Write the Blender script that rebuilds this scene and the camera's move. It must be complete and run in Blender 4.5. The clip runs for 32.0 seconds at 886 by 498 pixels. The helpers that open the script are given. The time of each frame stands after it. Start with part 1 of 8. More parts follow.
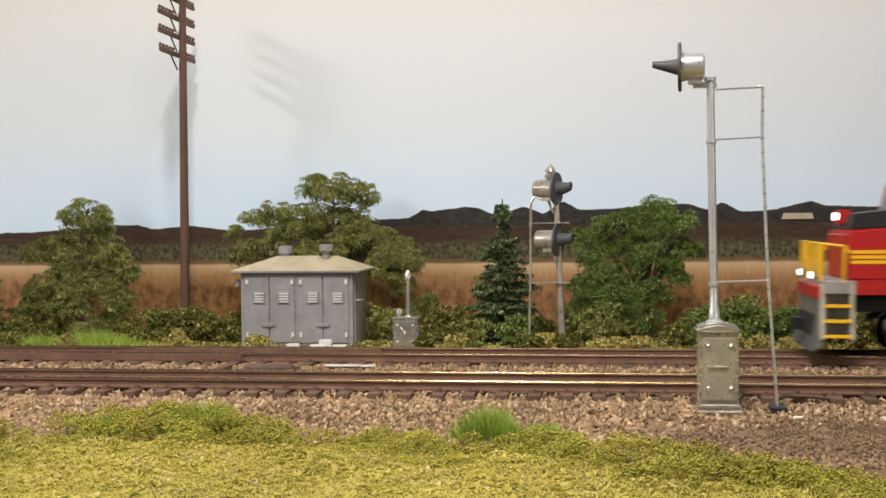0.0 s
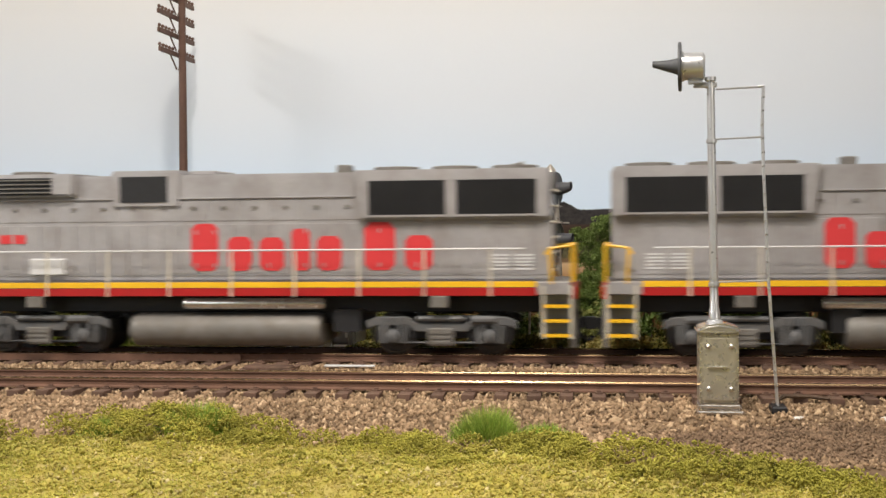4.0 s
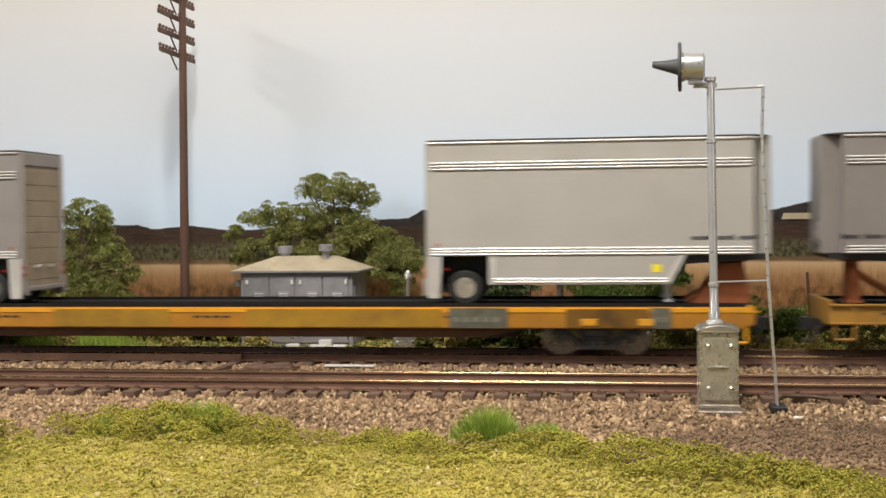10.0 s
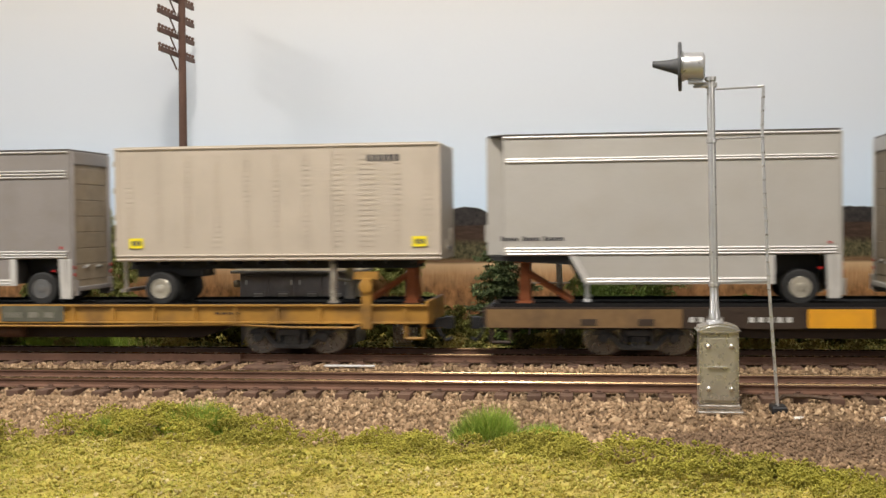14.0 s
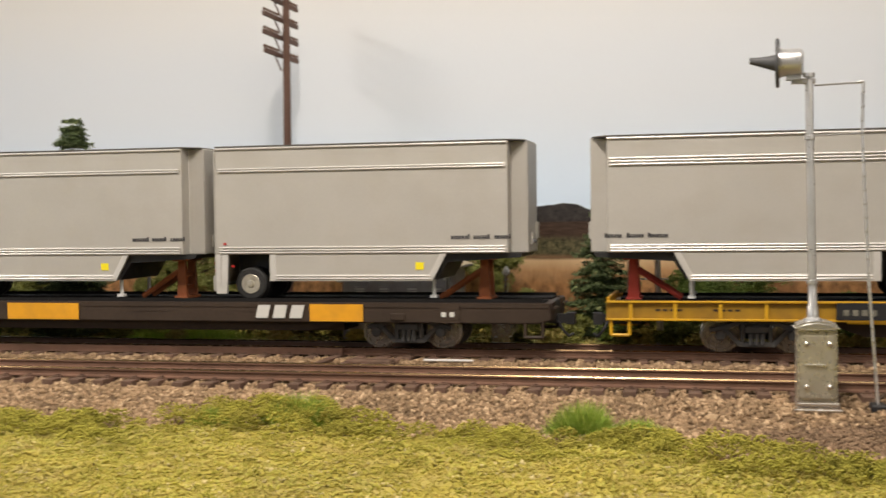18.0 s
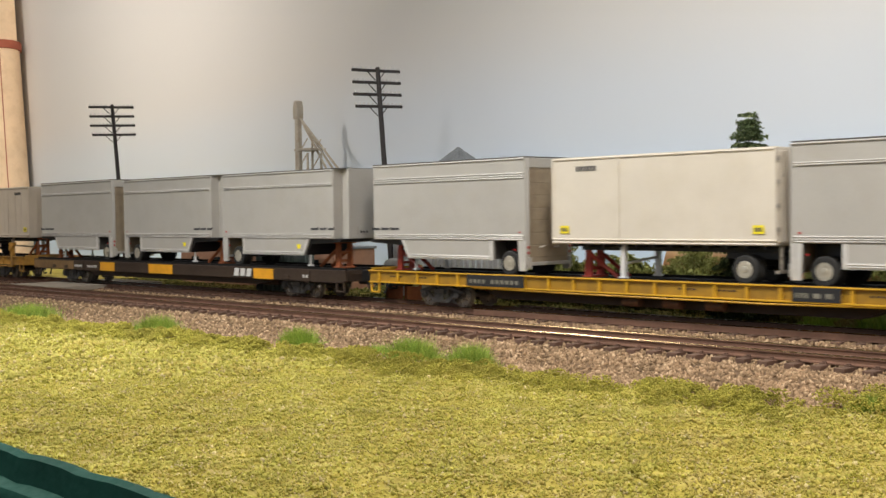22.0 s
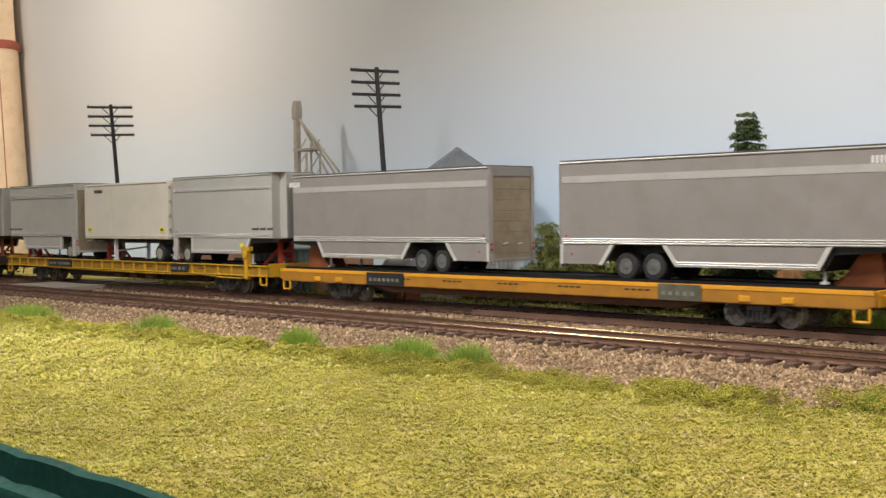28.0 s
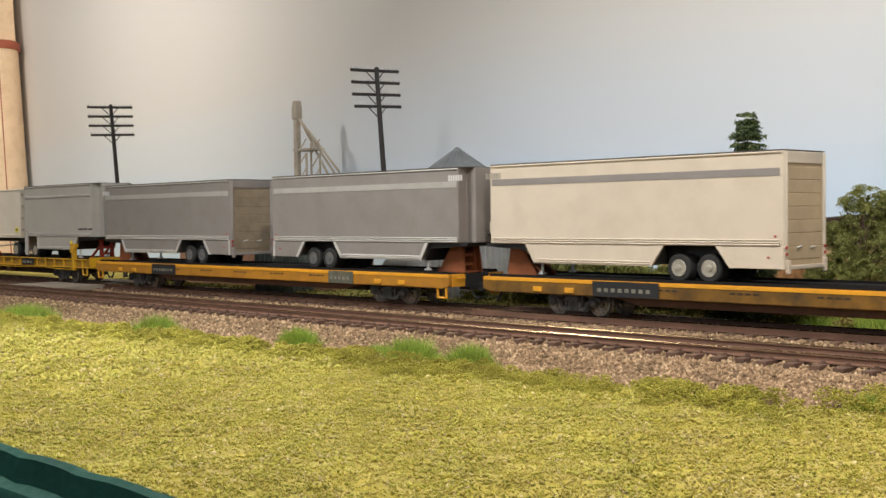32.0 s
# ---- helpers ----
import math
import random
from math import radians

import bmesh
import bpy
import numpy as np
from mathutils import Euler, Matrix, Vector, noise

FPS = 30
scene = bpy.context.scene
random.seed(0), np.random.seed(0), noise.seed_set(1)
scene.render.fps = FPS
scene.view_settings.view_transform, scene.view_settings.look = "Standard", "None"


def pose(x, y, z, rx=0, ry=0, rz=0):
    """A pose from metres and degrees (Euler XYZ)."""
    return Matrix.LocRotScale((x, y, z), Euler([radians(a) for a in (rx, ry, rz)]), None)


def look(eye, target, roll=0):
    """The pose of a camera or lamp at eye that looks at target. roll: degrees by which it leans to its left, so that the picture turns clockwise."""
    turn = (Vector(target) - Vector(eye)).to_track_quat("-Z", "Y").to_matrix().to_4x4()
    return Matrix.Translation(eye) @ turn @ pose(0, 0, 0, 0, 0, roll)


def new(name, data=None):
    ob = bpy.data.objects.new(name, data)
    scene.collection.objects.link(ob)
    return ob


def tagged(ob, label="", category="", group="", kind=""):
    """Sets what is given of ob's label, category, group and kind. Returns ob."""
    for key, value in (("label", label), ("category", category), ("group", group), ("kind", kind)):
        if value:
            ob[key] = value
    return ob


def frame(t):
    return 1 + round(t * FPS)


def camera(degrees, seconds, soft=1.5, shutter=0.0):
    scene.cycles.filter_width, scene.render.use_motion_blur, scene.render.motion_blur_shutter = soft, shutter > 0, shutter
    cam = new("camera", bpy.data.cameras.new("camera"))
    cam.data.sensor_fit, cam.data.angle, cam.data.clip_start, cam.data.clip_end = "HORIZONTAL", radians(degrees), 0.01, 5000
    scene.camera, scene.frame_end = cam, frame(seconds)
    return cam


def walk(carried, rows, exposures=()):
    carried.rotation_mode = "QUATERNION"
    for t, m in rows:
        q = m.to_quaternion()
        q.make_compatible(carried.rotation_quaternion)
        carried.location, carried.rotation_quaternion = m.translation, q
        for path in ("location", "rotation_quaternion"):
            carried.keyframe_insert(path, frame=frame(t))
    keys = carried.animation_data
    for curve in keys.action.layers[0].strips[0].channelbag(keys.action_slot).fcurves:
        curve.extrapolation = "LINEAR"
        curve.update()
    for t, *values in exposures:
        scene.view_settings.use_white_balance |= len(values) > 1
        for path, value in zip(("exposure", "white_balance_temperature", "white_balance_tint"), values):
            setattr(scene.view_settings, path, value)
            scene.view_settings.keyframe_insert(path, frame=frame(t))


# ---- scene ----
# A model railway in 1:87: true model size, lengths below are given in millimetres
MM = 0.001
cam = camera(41.46, 32.0, soft=1.5, shutter=0.5)


def eye_row(t, x, y, z, yaw, pitch, roll):
    return (t, pose(x * MM, y * MM, z * MM, 90 + pitch, roll, yaw))


# the camera rests at the layout's edge, rocking slightly, then turns after the train
EYE_ROWS = [
    (0.0, 0.0, -351.0, 39.6, 8.0, -1.42, 0.60), (1.5, 0.0, -351.0, 39.6, 8.0, -1.42, 0.60), (2.0, 0.0, -349.0, 39.6, 8.0, -1.42, 0.60),
    (2.5, 0.0, -350.0, 39.6, 8.0, -1.42, 0.60), (4.5, 0.0, -350.5, 39.6, 8.0, -1.42, 0.60), (5.0, 0.0, -349.0, 39.6, 8.0, -1.42, 0.60),
    (5.5, 0.0, -350.0, 39.6, 8.0, -1.42, 0.60), (6.0, 0.0, -350.7, 39.6, 8.0, -1.42, 0.60), (6.5, 0.0, -347.4, 39.6, 8.0, -1.42, 0.60),
    (7.0, 0.0, -350.0, 39.6, 8.0, -1.42, 0.60), (7.5, 0.0, -349.2, 39.6, 8.0, -1.42, 0.60), (8.0, 0.0, -351.0, 39.6, 8.0, -1.42, 0.60),
    (9.0, 0.0, -351.0, 39.6, 8.0, -1.42, 0.60), (11.0, 0.0, -350.7, 39.6, 8.0, -1.42, 0.60), (11.5, 0.0, -350.2, 39.6, 8.0, -1.42, 0.60),
    (12.0, 0.0, -347.4, 39.6, 8.0, -1.42, 0.60), (12.5, 0.0, -349.6, 39.6, 8.0, -1.42, 0.60), (13.0, 0.0, -349.7, 39.6, 8.0, -1.42, 0.60),
    (13.5, 0.0, -350.3, 39.6, 8.0, -1.42, 0.60), (15.0, 0.0, -350.4, 39.6, 8.0, -1.42, 0.60), (15.5, 0.0, -349.3, 39.6, 8.0, -1.42, 0.60),
    (16.5, 0.0, -350.4, 39.8, 8.0, -1.46, 0.60),
    (17.5, 0.5, -351.7, 40.0, 9.58, -1.54, 0.75), (18.0, 2.2, -354.9, 40.3, 13.01, -1.63, 0.73),
    (18.5, 3.3, -355.8, 40.5, 17.21, -1.72, 0.73), (19.0, 4.9, -358.4, 40.6, 22.96, -1.76, 0.78),
    (19.5, 7.3, -361.4, 40.6, 27.46, -1.79, 0.74), (20.0, 7.5, -361.5, 40.5, 30.88, -1.79, 0.73),
    (20.5, 9.8, -363.1, 40.2, 36.42, -1.76, 0.70), (21.0, 12.1, -364.4, 40.1, 41.02, -1.77, 0.74),
    (21.5, 13.0, -364.9, 40.0, 43.53, -1.74, 0.76), (22.0, 14.0, -365.4, 40.0, 45.67, -1.69, 0.76),
    (22.5, 13.9, -365.5, 39.9, 45.60, -1.68, 0.77), (32.0, 13.9, -365.5, 39.9, 45.60, -1.68, 0.77),
]
# the picture turns warmer while the camera swings past the bulbs
walk(cam, [eye_row(*r) for r in EYE_ROWS], [(0.0, 0.08, 6370, 11), (9.0, 0.06, 6370, 11), (16.0, 0.03, 6420, 11), (18.0, 0.02, 6700, 12), (20.0, 0.03, 6640, 12), (22.5, 0.06, 6220, 10), (32.0, 0.06, 6220, 10)])

# ---- world and lamps: a closed train room with ceiling lamps ----
world = bpy.data.worlds.new("room_air")
scene.world = world
world.use_nodes = True
world.node_tree.nodes["Background"].inputs[0].default_value = (0.9, 0.95, 1.0, 1)
world.node_tree.nodes["Background"].inputs[1].default_value = 0.25
scene.view_settings.exposure = 0.0


def ceiling_lamp(name, eye, target, size_x, size_y, watts, colour):
    data = bpy.data.lights.new(name, "AREA")
    data.shape, data.size, data.size_y = "RECTANGLE", size_x, size_y
    data.energy, data.color = watts, colour
    lamp = new(name, data)
    lamp.matrix_world = look(eye, target)
    return lamp


# bulbs along the valance over the near edge, room lamps behind the camera, a warm bulb at the elevator
ceiling_lamp("lamp_valance_east", (-0.06, -0.215, 0.33), (-0.11, -0.05, 0.0), 0.025, 0.02, 0.86, (1.0, 0.9, 0.78))
ceiling_lamp("lamp_valance_middle", (-0.012, -0.216, 0.25), (-0.02, -0.06, 0.0), 0.04, 0.025, 0.33, (1.0, 0.92, 0.8))
ceiling_lamp("lamp_valance_west", (-0.46, -0.235, 0.26), (-0.36, -0.27, 0.0), 0.16, 0.04, 1.4, (1.0, 0.95, 0.86))
ceiling_lamp("lamp_aisle_west", (-1.25, -1.72, 0.45), (-0.45, 0.05, 0.08), 0.65, 0.4, 2.6, (0.88, 0.94, 1.0))
ceiling_lamp("lamp_aisle_east", (1.05, -1.12, 0.36), (-0.6, 0.1, 0.08), 0.5, 0.4, 3.1, (1.0, 0.92, 0.8))
ceiling_lamp("lamp_on_ceiling", (0.15, -0.7, 1.25), (0.0, 0.0, 0.0), 0.9, 0.5, 6, (1.0, 0.96, 0.92))
ceiling_lamp("lamp_at_elevator", (-0.93, -0.2, 0.37), (-1.24, 0.2, 0.12), 0.06, 0.06, 2.1, (1.0, 0.88, 0.74))


# ---- mesh helpers, in millimetres ----
def quads(bm, vs, faces):
    made = [bm.verts.new(v) for v in vs]
    return [bm.faces.new([made[i] for i in f]) for f in faces]


BOX_FACES = ((0, 3, 2, 1), (4, 5, 6, 7), (0, 1, 5, 4), (1, 2, 6, 5), (2, 3, 7, 6), (3, 0, 4, 7))


def box(bm, x0, x1, y0, y1, z0, z1):
    quads(bm, [(x0, y0, z0), (x1, y0, z0), (x1, y1, z0), (x0, y1, z0), (x0, y0, z1), (x1, y0, z1), (x1, y1, z1), (x0, y1, z1)], BOX_FACES)
    return bm


def rod(bm, a, b, r0, r1=None, n=8):
    """A round bar from a to b, closed at its ends."""
    r1 = r0 if r1 is None else r1
    a, b = Vector(a), Vector(b)
    q = (b - a).to_track_quat("Z", "Y")
    rings = []
    for p, r in ((a, r0), (b, r1)):
        rings.append([bm.verts.new(p + q @ Vector((r * math.cos(k * math.tau / n), r * math.sin(k * math.tau / n), 0))) for k in range(n)])
    for k in range(n):
        bm.faces.new((rings[0][k], rings[0][(k + 1) % n], rings[1][(k + 1) % n], rings[1][k]))
    bm.faces.new(rings[0][::-1])
    bm.faces.new(rings[1])
    return bm


def lathe(bm, origin, axis, profile, n=16):
    """Turned shape: profile is (distance along axis, radius)."""
    o, q = Vector(origin), Vector(axis).to_track_quat("Z", "Y")
    rings = []
    for d, r in profile:
        r = max(r, 0.001)
        rings.append([bm.verts.new(o + q @ Vector((r * math.cos(k * math.tau / n), r * math.sin(k * math.tau / n), d))) for k in range(n)])
    for i in range(len(rings) - 1):
        for k in range(n):
            bm.faces.new((rings[i][k], rings[i][(k + 1) % n], rings[i + 1][(k + 1) % n], rings[i + 1][k]))
    bm.faces.new(rings[0][::-1])
    bm.faces.new(rings[-1])
    return bm


def slab(bm, outline, y0, y1):
    """A plate cut to an outline in x and z, from y0 to y1."""
    f = [bm.verts.new((x, y0, z)) for x, z in outline]
    b = [bm.verts.new((x, y1, z)) for x, z in outline]
    n = len(f)
    bm.faces.new(f)
    bm.faces.new(b[::-1])
    for i in range(n):
        bm.faces.new((f[i], b[i], b[(i + 1) % n], f[(i + 1) % n]))
    return bm


def tube(bm, pts, r, n=6):
    for a, b in zip(pts, pts[1:]):
        rod(bm, a, b, r, r, n)
    return bm


def rounded(bm, width, segments=2):
    bmesh.ops.remove_doubles(bm, verts=bm.verts[:], dist=1e-5)
    bmesh.ops.recalc_face_normals(bm, faces=bm.faces[:])
    edges = [e for e in bm.edges if len(e.link_faces) == 2 and e.calc_face_angle(0) > 0.5]
    bmesh.ops.bevel(bm, geom=edges, offset=width, segments=segments, affect="EDGES", clamp_overlap=True)
    return bm


def mesh_of(name, bm, material, smooth=0.6):
    bmesh.ops.recalc_face_normals(bm, faces=bm.faces[:])
    bm.transform(Matrix.Scale(MM, 4))
    me = bpy.data.meshes.new(name)
    bm.to_mesh(me)
    bm.free()
    for m in material if isinstance(material, (list, tuple)) else [material]:
        me.materials.append(m)
    if smooth:
        me.shade_smooth()
        me.set_sharp_from_angle(angle=smooth)
    return me


def islands(bm):
    """The separate pieces of a mesh, each as its own bmesh."""
    left, found = set(bm.verts), []
    while left:
        stack, group = [left.pop()], []
        while stack:
            v = stack.pop()
            group.append(v)
            for e in v.link_edges:
                o = e.other_vert(v)
                if o in left:
                    left.remove(o)
                    stack.append(o)
        piece = bmesh.new()
        twin = {v: piece.verts.new(v.co) for v in group}
        for f in {f for v in group for f in v.link_faces}:
            piece.faces.new([twin[v] for v in f.verts])
        found.append(piece)
    bm.free()
    return found


def part(name, bm, material, parent, label="", smooth=0.6):
    if name.endswith("writing"):
        pieces = islands(bm)
        for piece in pieces[1:]:
            part_of(name, piece, material, parent, label, 0)
        bm = pieces[0]
    return part_of(name, bm, material, parent, label, smooth)


def part_of(name, bm, material, parent, label, smooth):
    ob = new(name, mesh_of(name, bm, material, smooth))
    ob.parent = parent
    if label:
        ob["label"] = label
    return ob


def thing(name, label, category, group="", at=(0, 0, 0), turn=0):
    ob = new(name)
    ob.empty_display_size = 0.01
    ob.matrix_world = pose(at[0] * MM, at[1] * MM, at[2] * MM, 0, 0, turn)
    return tagged(ob, label, category, group)


def solid(name, bm, material, label, category, at=(0, 0, 0), turn=0, group="", kind="", smooth=0.6):
    ob = new(name, mesh_of(name, bm, material, smooth))
    ob.matrix_world = pose(at[0] * MM, at[1] * MM, at[2] * MM, 0, 0, turn)
    return tagged(ob, label, category, group, kind)


def scatter_mesh(name, verts, faces, places, spins, sizes, material, smooth=0.0):
    """Many small copies of a little shape joined into one mesh. sizes: one or three numbers each."""
    v, f = np.array(verts, float), np.array(faces, int)
    places, sizes = np.asarray(places, float), np.asarray(sizes, float)
    if sizes.ndim == 1:
        sizes = np.repeat(sizes[:, None], 3, 1)
    n = len(places)
    spins = np.asarray(spins, float)
    c, s = np.cos(spins), np.sin(spins)
    if spins.ndim == 1:
        z0, o1 = np.zeros(n), np.ones(n)
        rot = np.stack([c, -s, z0, s, c, z0, z0, z0, o1], 1).reshape(n, 3, 3)
    else:
        cx, cy, cz, sx, sy, sz = c[:, 0], c[:, 1], c[:, 2], s[:, 0], s[:, 1], s[:, 2]
        rot = np.stack([cy * cz, sx * sy * cz - cx * sz, cx * sy * cz + sx * sz, cy * sz, sx * sy * sz + cx * cz, cx * sy * sz - sx * cz, -sy, sx * cy, cx * cy], 1).reshape(n, 3, 3)
    allv = (np.einsum("nij,nvj->nvi", rot, v[None] * sizes[:, None, :]) + places[:, None, :]) * MM
    allf = f[None] + (np.arange(n) * len(v))[:, None, None]
    me = bpy.data.meshes.new(name)
    k = f.shape[1]
    me.vertices.add(n * len(v))
    me.vertices.foreach_set("co", allv.ravel())
    me.loops.add(n * len(f) * k)
    me.loops.foreach_set("vertex_index", allf.ravel().astype(np.int32))
    me.polygons.add(n * len(f))
    me.polygons.foreach_set("loop_start", (np.arange(n * len(f)) * k).astype(np.int32))
    me.update(calc_edges=True)
    me.validate()
    me.materials.append(material)
    if smooth:
        me.shade_smooth()
    return me


OCTA = ([(1, 0, 0), (0, 1, 0), (-1, 0, 0), (0, -1, 0), (0, 0, 1), (0, 0, -1)], [(0, 1, 4), (1, 2, 4), (2, 3, 4), (3, 0, 4), (1, 0, 5), (2, 1, 5), (3, 2, 5), (0, 3, 5)])


TETRA = ([(1, 0.1, -0.5), (-0.6, 0.8, -0.4), (-0.5, -0.9, -0.5), (0.1, 0, 0.9)], [(0, 1, 3), (1, 2, 3), (2, 0, 3), (1, 0, 2)])
FLAKE = ([(-1, 0, 0), (0, -0.62, 0.22), (1, 0, 0), (0, 0.62, 0.22)], [(0, 1, 2), (0, 2, 3)])


def pebble(seed, rough=0.35):
    """A little lump with uneven corners, twenty faces."""
    g = np.random.default_rng(seed)
    p = (1 + 5 ** 0.5) / 2
    v = np.array([(-1, p, 0), (1, p, 0), (-1, -p, 0), (1, -p, 0), (0, -1, p), (0, 1, p), (0, -1, -p), (0, 1, -p), (p, 0, -1), (p, 0, 1), (-p, 0, -1), (-p, 0, 1)], float) / 1.9
    v *= 1 + g.uniform(-rough, rough, (12, 1))
    f = [(0, 11, 5), (0, 5, 1), (0, 1, 7), (0, 7, 10), (0, 10, 11), (1, 5, 9), (5, 11, 4), (11, 10, 2), (10, 7, 6), (7, 1, 8), (3, 9, 4), (3, 4, 2), (3, 2, 6), (3, 6, 8), (3, 8, 9), (4, 9, 5), (2, 4, 11), (6, 2, 10), (8, 6, 7), (9, 8, 1)]
    return v, f


# ---- materials ----
def material(name, base, rough=0.6, metal=0.0, vary=0.12, grain=1500.0, blotch=90.0, bump=0.15, bump_mm=0.15, dirt=None, dirt_amount=0.3, island=0.0, random=0.0, second=None, second_mix=0.5, spec=0.4, translucent=0.0):
    """Procedural surface: two scales of noise, dirt patches, relief; colour may also vary by island or by object."""
    mat = bpy.data.materials.new(name)
    mat.use_nodes = True
    nt = mat.node_tree
    nodes, links = nt.nodes, nt.links
    bsdf = nodes["Principled BSDF"]
    bsdf.inputs["Roughness"].default_value = rough
    bsdf.inputs["Metallic"].default_value = metal
    bsdf.inputs["Specular IOR Level"].default_value = spec
    coord = nodes.new("ShaderNodeTexCoord")

    def noise_of(scale, detail=4.0):
        t = nodes.new("ShaderNodeTexNoise")
        t.inputs["Scale"].default_value, t.inputs["Detail"].default_value = scale, detail
        links.new(coord.outputs["Object"], t.inputs["Vector"])
        return t.outputs["Fac"]

    def mix(fac, a, b, kind="MIX"):
        m = nodes.new("ShaderNodeMix")
        m.data_type, m.blend_type = "RGBA", kind
        for sock, value in ((m.inputs[0], fac), (m.inputs[6], a), (m.inputs[7], b)):
            if isinstance(value, (int, float)):
                sock.default_value = value
            elif isinstance(value, tuple):
                sock.default_value = (*value, 1)
            else:
                links.new(value, sock)
        return m.outputs[2]

    def span(value, lo, hi, a, b):
        m = nodes.new("ShaderNodeMapRange")
        m.inputs[1].default_value, m.inputs[2].default_value, m.inputs[3].default_value, m.inputs[4].default_value = lo, hi, a, b
        links.new(value, m.inputs[0])
        return m.outputs[0]

    fine, wide = noise_of(grain), noise_of(blotch, 3.0)
    colour = mix(span(wide, 0.3, 0.7, 0.0, 1.0), tuple(c * (1 - vary) for c in base), tuple(min(1, c * (1 + vary)) for c in base))
    colour = mix(span(fine, 0.3, 0.7, 0.0, vary), colour, tuple(c * 0.35 for c in base))
    if second:
        pick = nodes.new("ShaderNodeNewGeometry").outputs["Random Per Island"] if island else None
        colour = mix(span(pick if pick else wide, 0.5 - 0.5 * second_mix if not pick else 1 - second_mix, 0.5 + 0.5 * second_mix if not pick else 1.0, 0.0, 1.0), colour, second)
    if island or random:
        pick = nodes.new("ShaderNodeNewGeometry").outputs["Random Per Island"] if island else nodes.new("ShaderNodeObjectInfo").outputs["Random"]
        amount = island or random
        hsv = nodes.new("ShaderNodeHueSaturation")
        links.new(span(pick, 0, 1, 1 - amount, 1 + amount), hsv.inputs["Value"])
        links.new(colour, hsv.inputs["Color"])
        colour = hsv.outputs["Color"]
    if dirt:
        colour = mix(span(noise_of(blotch * 2.3, 6.0), 0.45, 0.75, 0.0, dirt_amount), colour, dirt)
    links.new(colour, bsdf.inputs["Base Color"])
    links.new(span(fine, 0.2, 0.8, max(0.02, rough - 0.1), min(1.0, rough + 0.1)), bsdf.inputs["Roughness"])
    if translucent:
        bsdf.inputs["Subsurface Weight"].default_value = translucent
        bsdf.inputs["Subsurface Radius"].default_value = (0.001, 0.001, 0.0005)
    if bump:
        b = nodes.new("ShaderNodeBump")
        b.inputs["Strength"].default_value, b.inputs["Distance"].default_value = bump, bump_mm * MM
        links.new(fine, b.inputs["Height"])
        links.new(b.outputs["Normal"], bsdf.inputs["Normal"])
    return mat


def glow(name, colour, strength):
    mat = bpy.data.materials.new(name)
    mat.use_nodes = True
    b = mat.node_tree.nodes["Principled BSDF"]
    b.inputs["Base Color"].default_value = (*colour, 1)
    b.inputs["Emission Color"].default_value = (*colour, 1)
    b.inputs["Emission Strength"].default_value = strength
    return mat


M_SILVER = material("silver_paint", (0.41, 0.395, 0.4), 0.42, 0.3, 0.1, 900, 60, 0.05, dirt=(0.22, 0.185, 0.16), dirt_amount=0.45)
M_SIGNAL = material("signal_silver", (0.66, 0.67, 0.69), 0.33, 0.7, 0.08, 900, 80, 0.08, dirt=(0.35, 0.32, 0.28), dirt_amount=0.3)
M_CASE = material("relay_case_aluminium", (0.66, 0.63, 0.54), 0.3, 0.7, 0.1, 700, 80, 0.1, dirt=(0.38, 0.35, 0.27), dirt_amount=0.4)
M_OLDSILVER = material("tarnished_silver", (0.5, 0.455, 0.4), 0.32, 0.5, 0.2, 700, 120, 0.1, dirt=(0.12, 0.09, 0.065), dirt_amount=0.5)
M_RED = material("red_enamel", (0.42, 0.018, 0.018), 0.38, 0.0, 0.06, 900, 60, 0.03, dirt=(0.25, 0.02, 0.02), dirt_amount=0.25)
M_LOUVRE = material("dusty_red_louvre", (0.6, 0.16, 0.15), 0.6, 0.0, 0.1, 900, 60, 0.03)
M_STAIR = material("pale_worn_stairwell", (0.66, 0.62, 0.52), 0.5, 0.15, 0.12, 700, 90, 0.08, dirt=(0.25, 0.2, 0.15), dirt_amount=0.5)
M_YELLOW = material("yellow_enamel", (0.85, 0.5, 0.02), 0.4, 0.0, 0.06, 900, 60, 0.03)
M_BLACK = material("black_paint", (0.02, 0.02, 0.022), 0.5, 0.0, 0.2, 900, 60, 0.05)
M_TRUCK = material("truck_grey", (0.125, 0.127, 0.13), 0.55, 0.1, 0.2, 800, 200, 0.1, dirt=(0.17, 0.145, 0.12), dirt_amount=0.5)
M_WHEEL = material("wheel_steel", (0.1, 0.092, 0.085), 0.34, 0.8, 0.2, 800, 150, 0.1)
M_WHEEL_BRIGHT = material("bright_wheel_steel", (0.42, 0.4, 0.37), 0.3, 0.85, 0.2, 800, 150, 0.1)
M_FRAME = material("dark_cast_frame", (0.075, 0.077, 0.08), 0.5, 0.15, 0.2, 800, 200, 0.1, dirt=(0.14, 0.12, 0.1), dirt_amount=0.4)
M_TANK = material("fuel_tank_silver", (0.21, 0.198, 0.18), 0.5, 0.25, 0.12, 700, 120, 0.1, dirt=(0.15, 0.12, 0.09), dirt_amount=0.6)
M_PANE = bpy.data.materials.new("clear_cab_glass")
M_PANE.use_nodes = True
for key, value in (("Base Color", (0.8, 0.84, 0.84, 1)), ("Roughness", 0.05), ("Transmission Weight", 1.0), ("IOR", 1.12)):
    M_PANE.node_tree.nodes["Principled BSDF"].inputs[key].default_value = value
